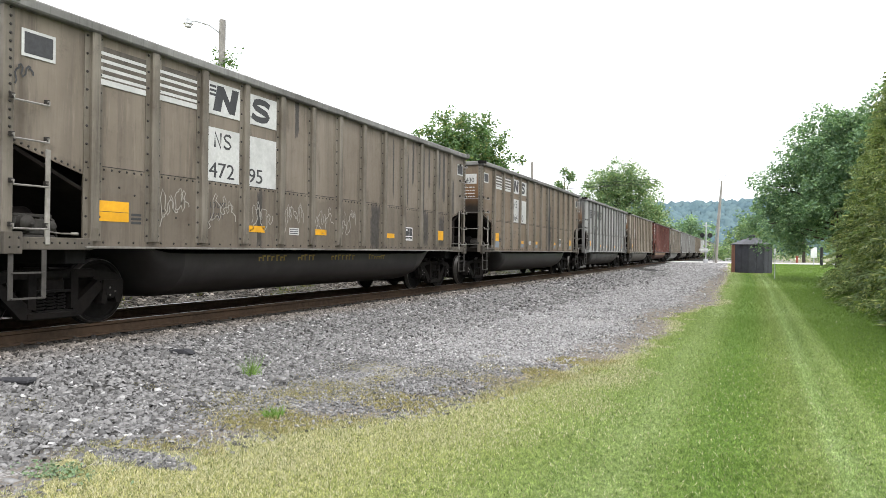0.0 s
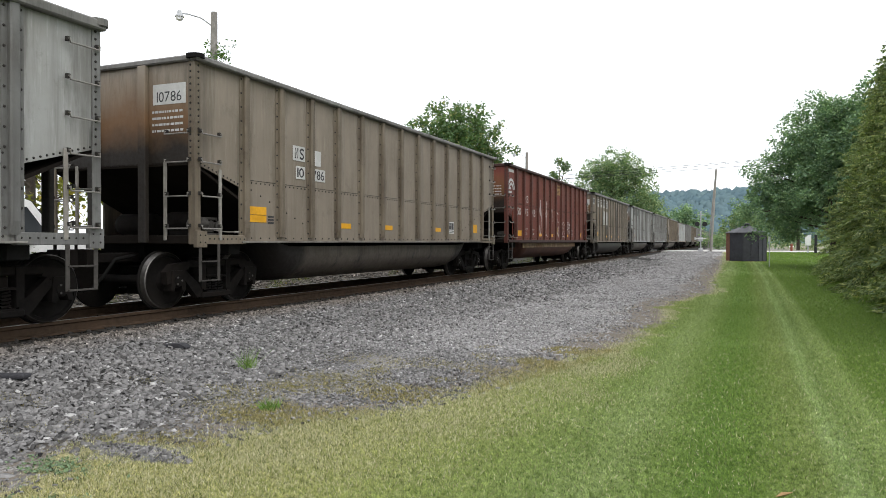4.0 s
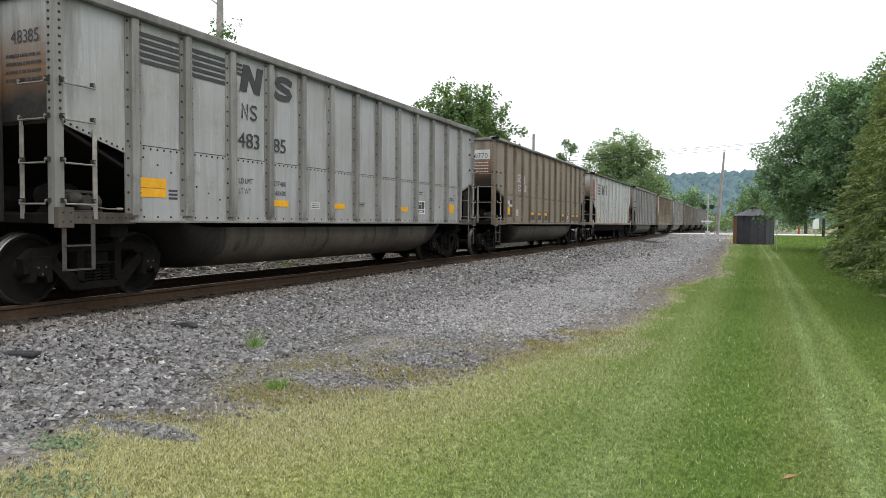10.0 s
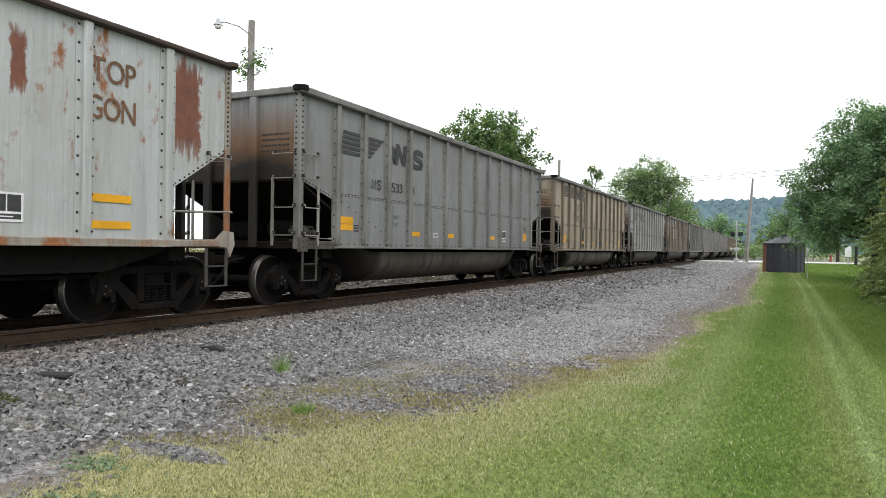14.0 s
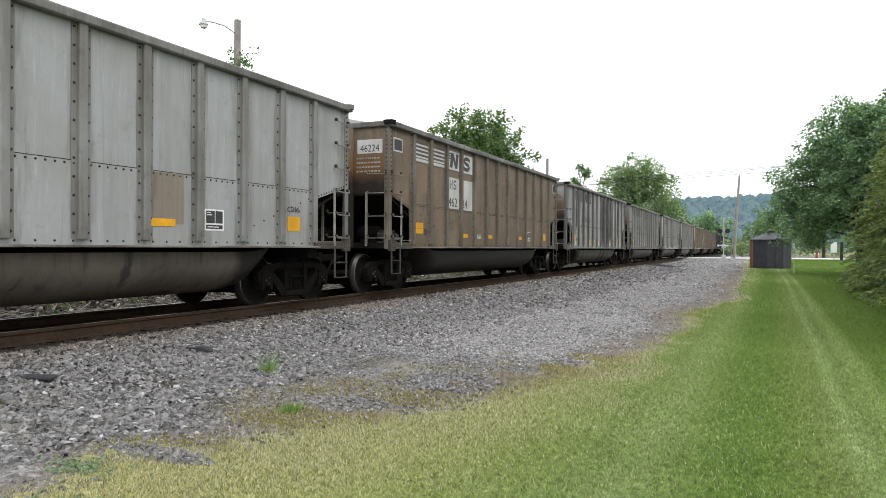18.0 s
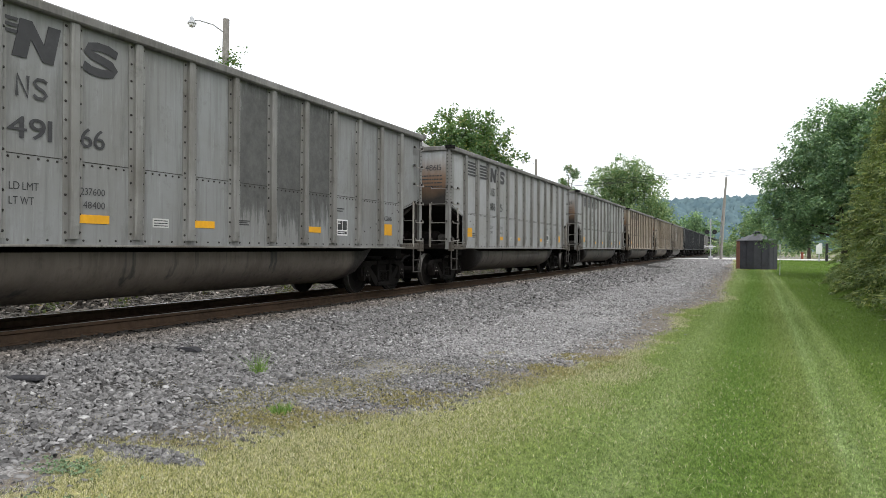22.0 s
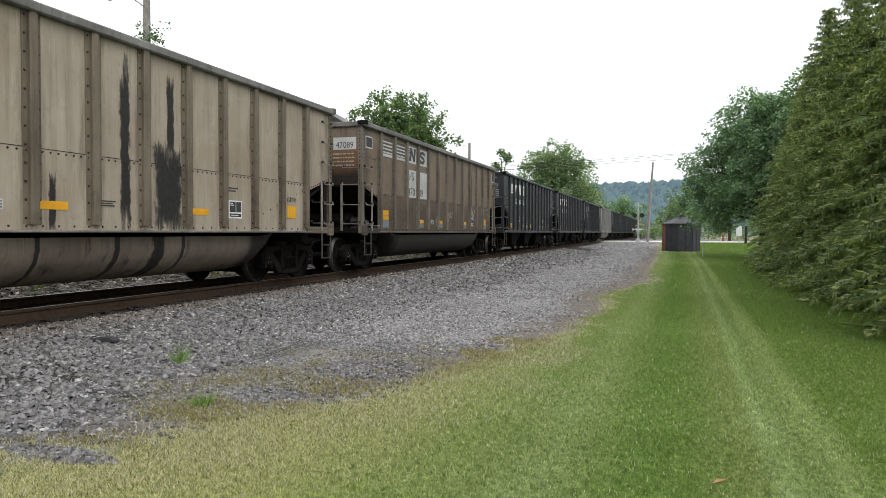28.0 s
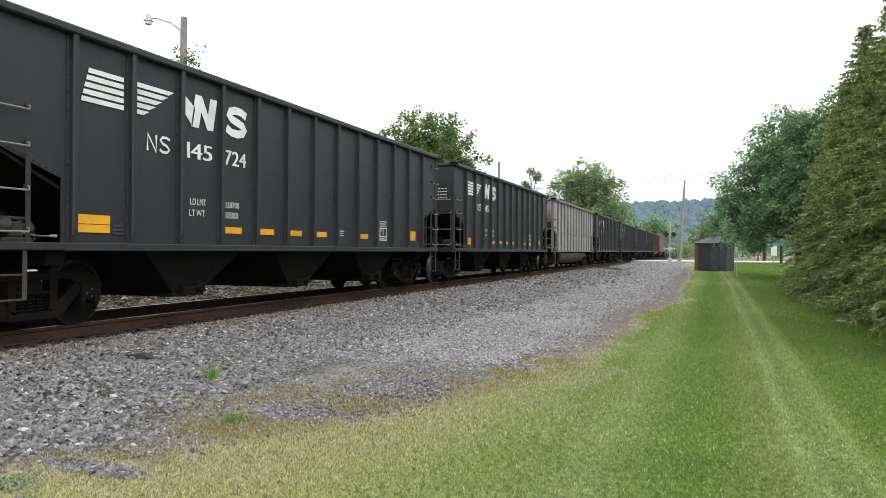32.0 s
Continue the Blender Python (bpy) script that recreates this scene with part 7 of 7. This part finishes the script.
def scatter(x0, x1, y0, y1, n, s0, s1, keep=None):
    x, y = rng.uniform(x0, x1, n), rng.uniform(y0, y1, n)
    if keep is not None:
        m = keep(x, y)
        x, y = x[m], y[m]
    s = rng.uniform(s0, s1, len(x))
    return np.stack([x, y, ground_zs(x, y) + s * 0.30], axis=1), s


BED = thing("ballast", "grey crushed stone ballast along the track", "ballast", kind="structure")
gravel = lambda x, y: x < edge_x(y) - 0.15 + 0.5 * rng.random(len(x))


def ballasty(x, y):
    """Coarse stone keeps near the track, with an uneven edge."""
    pn = patchy(x, y, 0.8, 5.0)
    lim = np.interp(y, [3, 6, 10, 20, 60], [-4.7, -5.1, -5.4, -5.2, -5.0])
    return (x < lim + 0.9 * pn + 0.35 * rng.normal(size=len(x))) & gravel(x, y)


places, sizes = [], []
for args in ((-8.05, -3.9, 2.2, 9.5, 33000, 0.013, 0.036), (-8.05, -4.2, 9.5, 16, 18000, 0.017, 0.042), (-8.05, -4.2, 16, 28, 12000, 0.026, 0.058), (-8.05, -4.0, 28, 55, 6500, 0.042, 0.075)):
    p, s = scatter(*args, keep=ballasty)
    places.append(p)
    sizes.append(s)


def dusty(x, y):
    """Fine gravel thins out towards the lawn, where bare soil shows."""
    d = edge_x(y) - x + 0.5 * patchy(x, y, 1.4, 6.0)
    return gravel(x, y) & (rng.random(len(x)) < np.clip(d / np.interp(y, [4, 8, 30], [1.1, 1.1, 1.3]), np.interp(y, [7, 10], [0.3, 0.05]), 1.0) ** np.interp(y, [7, 10], [1.0, 1.6]))


fine_places, fine_sizes = [], []
p, s = scatter(-18.5, -10.6, 5, 45, 26000, 0.03, 0.085)
v, f = stones(p, s)
tagged(part("bank_stones", fast_mesh("bank_stones", v, f, BANKSTONE), None, BED), kind="stuff")
p, s = scatter(-8.0, -4.1, -8, 2.3, 9000, 0.022, 0.055, keep=gravel)
places.append(p)
sizes.append(s)
p, s = scatter(-4.6, -3.5, 3.76, 4.08, 1500, 0.008, 0.022)
m = np.hypot((p[:, 0] + 4.05) / 0.45, (p[:, 1] - 3.92) / 0.12) < 1.1
places.append(p[m])
sizes.append(s[m])
p, s = scatter(-6.0, -2.2, 2.0, 9.5, 52000, 0.008, 0.022, keep=dusty)
places.append(p)
sizes.append(s)
for args in ((-6.2, -1.0, 9, 16, 22000, 0.011, 0.026), (-6.2, -0.6, 16, 30, 12000, 0.016, 0.030), (-6.2, -0.6, 30, 60, 6000, 0.03, 0.045), (-7.5, -0.8, 60, 89, 5000, 0.045, 0.07)):
    p, s = scatter(*args, keep=dusty)
    fine_places.append(p)
    fine_sizes.append(s)
v, f = stones(np.concatenate(fine_places), np.concatenate(fine_sizes))
tagged(part("fine_gravel", fast_mesh("fine_gravel", v, f, GRIT), None, BED), kind="stuff")
places, sizes = np.concatenate(places), np.concatenate(sizes)
v, f = stones(places, sizes)
tagged(part("loose_stones", fast_mesh("loose_stones", v, f, STONE), None, BED), kind="stuff")
p, s = scatter(-10.75, -8.0, 4.5, 30, 7000, 0.025, 0.045)
m = np.abs(np.abs(p[:, 0] - TRACK) - 0.755) > 0.09
v, f = stones(p[m], s[m])
# Oil and coal dust, and the shade under the cars, painted into the stones.
OILY_SHADED = plain("oily_shaded_stone", (0.026, 0.024, 0.022), 0.7, 0.4, 30, second=(0.045, 0.038, 0.030))
tagged(part("oily_stones", fast_mesh("oily_stones", v, f, OILY_SHADED), None, BED), kind="stuff")
protos = []
for k in range(8):
    v, f = stones(np.zeros((1, 3)), [1.0])
    protos.append(fast_mesh("stone", v, f, STONE))
p, s = scatter(-7.4, -4.7, 4.2, 7.2, 300, 0.028, 0.046)
for k in range(300):
    o = part("stone", protos[k % 8], None, BED)
    o.location, o.scale = p[k] + [0, 0, 0.01], (s[k],) * 3
    o.rotation_euler = (rng.uniform(-0.4, 0.4), rng.uniform(-0.4, 0.4), rng.uniform(0, 6.3))

def glowing_through(mt, share=0.4):
    """Light passes through thin blades."""
    tr = mt.node("BsdfTranslucent")
    mt.l.new(mt.b.inputs["Base Color"].links[0].from_socket, tr.inputs[0])
    mx = mt.node("MixShader")
    mx.inputs[0].default_value = share
    mt.l.new(mt.b.outputs[0], mx.inputs[1])
    mt.l.new(tr.outputs[0], mx.inputs[2])
    mt.l.new(mx.outputs[0], mt.n["Material Output"].inputs[0])
    return mt.m


GRASS = Mat("grass_blades", 0.7, 0, 0.2)
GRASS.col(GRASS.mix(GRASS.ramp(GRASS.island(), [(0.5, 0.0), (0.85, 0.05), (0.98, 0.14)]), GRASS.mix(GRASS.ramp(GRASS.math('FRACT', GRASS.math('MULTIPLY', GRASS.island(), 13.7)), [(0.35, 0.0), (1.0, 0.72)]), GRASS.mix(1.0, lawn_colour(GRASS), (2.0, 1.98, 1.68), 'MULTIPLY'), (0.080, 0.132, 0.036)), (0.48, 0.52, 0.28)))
GRASS = glowing_through(GRASS)
DRY = Mat("dry_grass_blades", 0.8, 0, 0.2)
DRY.col(DRY.ramp(DRY.island(), [(0.0, (0.075, 0.085, 0.028)), (0.25, (0.27, 0.30, 0.12)), (0.5, (0.49, 0.47, 0.27)), (1.0, (0.70, 0.66, 0.47))]))
DRY = glowing_through(DRY)


def blades(x, y, hgt, wid, lean=0.6):
    n = len(x)
    z = ground_zs(x, y) - 0.004
    a = rng.uniform(0, 2 * np.pi, n)
    b = rng.uniform(0, 2 * np.pi, n)
    h = hgt * (0.5 + 0.9 * rng.random(n))
    w = wid * (0.6 + 0.8 * rng.random(n))
    ln = h * lean * rng.random(n)
    base = np.stack([x, y, z], 1)
    side = np.stack([np.cos(a) * w, np.sin(a) * w, 0 * w], 1)
    tip = base + np.stack([np.cos(b) * ln, np.sin(b) * ln, h], 1)
    v = np.stack([base - side, base + side, tip], 1).reshape(-1, 3)
    return v, np.arange(n)[:, None] * 3 + np.array([[0, 1, 2]])


# yellowed tufts in the gravel: x, y, radius, blades
TUFTS = [(-5.8, 5.84, 0.12, 160), (-4.96, 5.92, 0.14, 260), (-4.27, 5.36, 0.28, 700), (-4.2, 6.85, 0.3, 900), (-4.35, 6.3, 0.2, 500), (-4.25, 8.1, 0.3, 600), (-5.63, 3.87, 0.2, 250), (-6.14, 4.53, 0.14, 160), (-3.95, 5.15, 0.2, 500)]
gv, gf, dv, df = [], [], [], []
n0 = n1 = 0
for x0, x1, y0, y1, n, hg, wd in ((-4.9, 3.6, 2.0, 6.0, 385000, 0.021, 0.0044), (-4.0, 3.2, 6.0, 11, 240000, 0.023, 0.0054), (-3.0, 4.2, 11, 19, 150000, 0.028, 0.0055), (-2.2, 4.6, 19, 36, 70000, 0.035, 0.010), (-1.6, 5.0, 36, 62, 18000, 0.045, 0.018), (-1.5, 8.0, 62, 89, 14000, 0.06, 0.035), (-4.6, 4.0, -6, 2.0, 60000, 0.03, 0.008)):
    x, y = rng.uniform(x0, x1, n), rng.uniform(y0, y1, n) + 0.09 * y0 * np.clip(rng.normal(size=n), -1.5, 1.5)
    d = x - edge_x(y)
    pn = patchy(x, y, 1.1, 3.0)
    bare = (np.hypot((x + 4.05) / 0.36, (y - 3.92) / 0.08) < 0.9 + 0.5 * pn) & (rng.random(n) < 0.85)
    keep = (d + 0.30 * pn + 0.16 * rng.normal(size=n) > -0.03) & ~bare
    x, y, d, pn = x[keep], y[keep], d[keep], pn[keep]
    cl = patchy(x, y, 11.0, 4.0) if 0 < y0 < 12 else np.zeros(len(x))
    dry = rng.random(len(x)) < np.clip(1.0 - (d + 0.9 * pn) / np.interp(y, [5, 8, 12], [2.6, 1.2, 0.12]), np.interp(y, [8, 14], [0.06, 0.008]), 0.95)
    for m, store, fs in ((~dry, gv, gf), (dry, dv, df)):
        v, f = blades(x[m], y[m], hg * np.where(dry[m], 1.15, 1.0) * (1 + 0.7 * cl[m]), wd, 1.3)
        off = n0 if fs is gf else n1
        store.append(v)
        fs.append(f + off)
        if fs is gf:
            n0 += len(v)
        else:
            n1 += len(v)
# thin dry tufts that creep over the gravel
n = 200000
x, y = rng.uniform(-6.0, -1.0, n), rng.uniform(4.0, 10.5, n)
d = x - edge_x(y)
pn = patchy(x, y, 1.6, 9.0)
m = (d < 0.2) & (d > -1.7) & (pn > -0.30 + 0.42 * rng.random(n) - d * 0.20)
x, y = x[m], y[m]
for cx, cy, r, k in TUFTS:
    k *= 5
    x, y = np.concatenate([x, cx + 1.2 * r * rng.normal(size=k)]), np.concatenate([y, cy + 0.7 * r * rng.normal(size=k)])
v, f = blades(x, y, 0.028, 0.0044, 1.6)
SCRUB = Mat("sparse_tuft_blades", 0.8, 0, 0.2)
SCRUB.col(SCRUB.ramp(SCRUB.island(), [(0.0, (0.13, 0.13, 0.045)), (0.5, (0.30, 0.27, 0.11)), (0.9, (0.50, 0.44, 0.22)), (1.0, (0.70, 0.62, 0.38))]))
tagged(new("sparse_tufts", fast_mesh("sparse_tufts", v, f, glowing_through(SCRUB))), "olive and brown tufts creeping over the gravel", "grass", kind="stuff")
tagged(new("lawn_grass", fast_mesh("lawn_grass", np.concatenate(gv), np.concatenate(gf), GRASS)), "short mown green lawn grass", "grass", kind="stuff")
tagged(new("dry_grass", fast_mesh("dry_grass", np.concatenate(dv), np.concatenate(df), DRY)), "pale dry grass along the gravel edge", "grass", kind="stuff")

GREENS = plain("fresh_green_leaf", (0.14, 0.24, 0.045), 0.6, 0.35, 20, second=(0.09, 0.17, 0.03))
# two weed tufts in the gravel
for x, y, s, mat, lab, n in ((-5.40, 6.90, 0.22, GREENS, "tall thin grass tuft growing in the gravel", 90), (-4.00, 5.42, 0.085, GREENS, "bright green weed at the gravel's edge", 130)):
    xs, ys = x + rng.normal(size=n) * 0.045, y + rng.normal(size=n) * 0.045
    v, f = blades(xs, ys, s, 0.004 if s > 0.15 else 0.007, 1.3)
    tagged(new("weed_tuft", fast_mesh("weed_tuft", v, f, mat)), lab, "weed")
# blue-green clover at the lawn's corner, a moss tuft in the ballast
CLOVER = plain("clover_leaf", (0.17, 0.25, 0.13), 0.6, 0.3, 20)
for x, y, r, n, mat, lab in ((-4.29, 3.42, 0.15, 130, CLOVER, "blue-green clover patch at the lawn's edge"), (-3.71, 2.85, 0.2, 130, CLOVER, "blue-green clover patch at the lawn's edge"), (-6.45, 4.15, 0.10, 200, WEED, "low green weed in the ballast")):
    xs, ys = x + rng.normal(size=n) * r, y + rng.normal(size=n) * r * 0.6
    v, f = leaf_cloud(rng, np.stack([xs, ys, ground_zs(xs, ys) + 0.025], 1), 0.02, 4, 0.020)
    tagged(new("clover_patch" if mat is CLOVER else "weed_tuft", fast_mesh("clover_patch", v, f, mat)), lab, "weed", kind="stuff")
PLANK = plain("dark_rotten_wood", (0.045, 0.045, 0.05), 0.85, 0.3, 12)
pl = tagged(part("wood_scrap", Geo().box(-0.27, 0.27, -0.06, 0.06, 0, 0.045, 0.012), PLANK), "dark weathered wood scrap lying on the gravel", "wood scrap")
pl.matrix_basis = pose(-6.86, 4.92, 0.19, 4, -3, 8)
pl = tagged(part("metal_scrap", Geo().prism([(-0.2, 0.0), (-0.12, 0.035), (0.1, 0.05), (0.2, 0.0)], 'y', -0.07, 0.07), PLANK), "flat grey scrap plate lying on the ballast", "scrap")
pl.matrix_basis = pose(-6.80, 7.20, 0.20, 0, 0, 15)
lf = tagged(part("dead_leaf", Geo().add([(-0.05, 0, 0), (0, 0.03, 0.02), (0.06, 0, 0.03), (0.0, -0.03, 0.025), (0.005, 0, 0.004)], [(0, 1, 4), (1, 2, 4), (2, 3, 4), (3, 0, 4)]), OLDGOLD), "curled brown dead leaf on the lawn", "leaf")
lf.matrix_basis = pose(0.28, 4.72, 0.045, 0, 0, 20)
# shrubs beyond the road
k = 260
x, y = rng.uniform(-6, 34, k), rng.uniform(132, 146, k)
v, f = leaf_cloud(rng, np.stack([x, y, 0.7 + 2.6 * rng.random(k)], 1), 1.0, 50, 0.30)
tagged(new("far_shrubs", fast_mesh("far_shrubs", v, f, BROADLEAF)), "green shrubs beyond the road", "shrubs", kind="stuff")
# weeds and fallen branches on the far bank
n = 150
x, y = -13.4 - 8 * rng.random(n) ** 1.1, rng.uniform(7, 60, n)
c = np.stack([x, y, ground_zs(x, y) + 0.06 + 0.22 * rng.random(n) ** 2], 1)
v, f = leaf_cloud(rng, c, 0.36, 80, 0.075)
k = 620
x, y = rng.uniform(-18.6, -16.9, k), rng.uniform(1, 62, k)
hedge = np.stack([x, y, ground_zs(x, y) + 0.2 + 0.75 * rng.random(k)], 1)
v2, f2 = leaf_cloud(rng, hedge, 0.38, 56, 0.10)
v2[:, 2] = np.minimum(v2[:, 2], 1.5)
v, f = np.concatenate([v, v2]), np.concatenate([f, f2 + len(v)])
tagged(new("bank_weeds", fast_mesh("bank_weeds", v, f, WEED)), "scrubby green weeds on the far bank", "weeds", kind="stuff")
g = Geo()
for k in range(420):
    x, y, a = rng.uniform(-17, -12.0), rng.uniform(7, 36), rng.uniform(0, 6.3)
    z, l = ground_z(x, y) + 0.05, rng.uniform(0.6, 1.8)
    g.tube([(x, y, z), (x + l * 0.5 * math.cos(a), y + l * 0.5 * math.sin(a), z + rng.uniform(0.03, 0.2)), (x + l * math.cos(a + 0.3), y + l * math.sin(a + 0.3), z + rng.uniform(0, 0.12))], 0.013, 4, 0.005)
tagged(part("fallen_branches", g, PALEBARK), "pale fallen branches strewn on the far bank", "branches", kind="stuff")


motions()
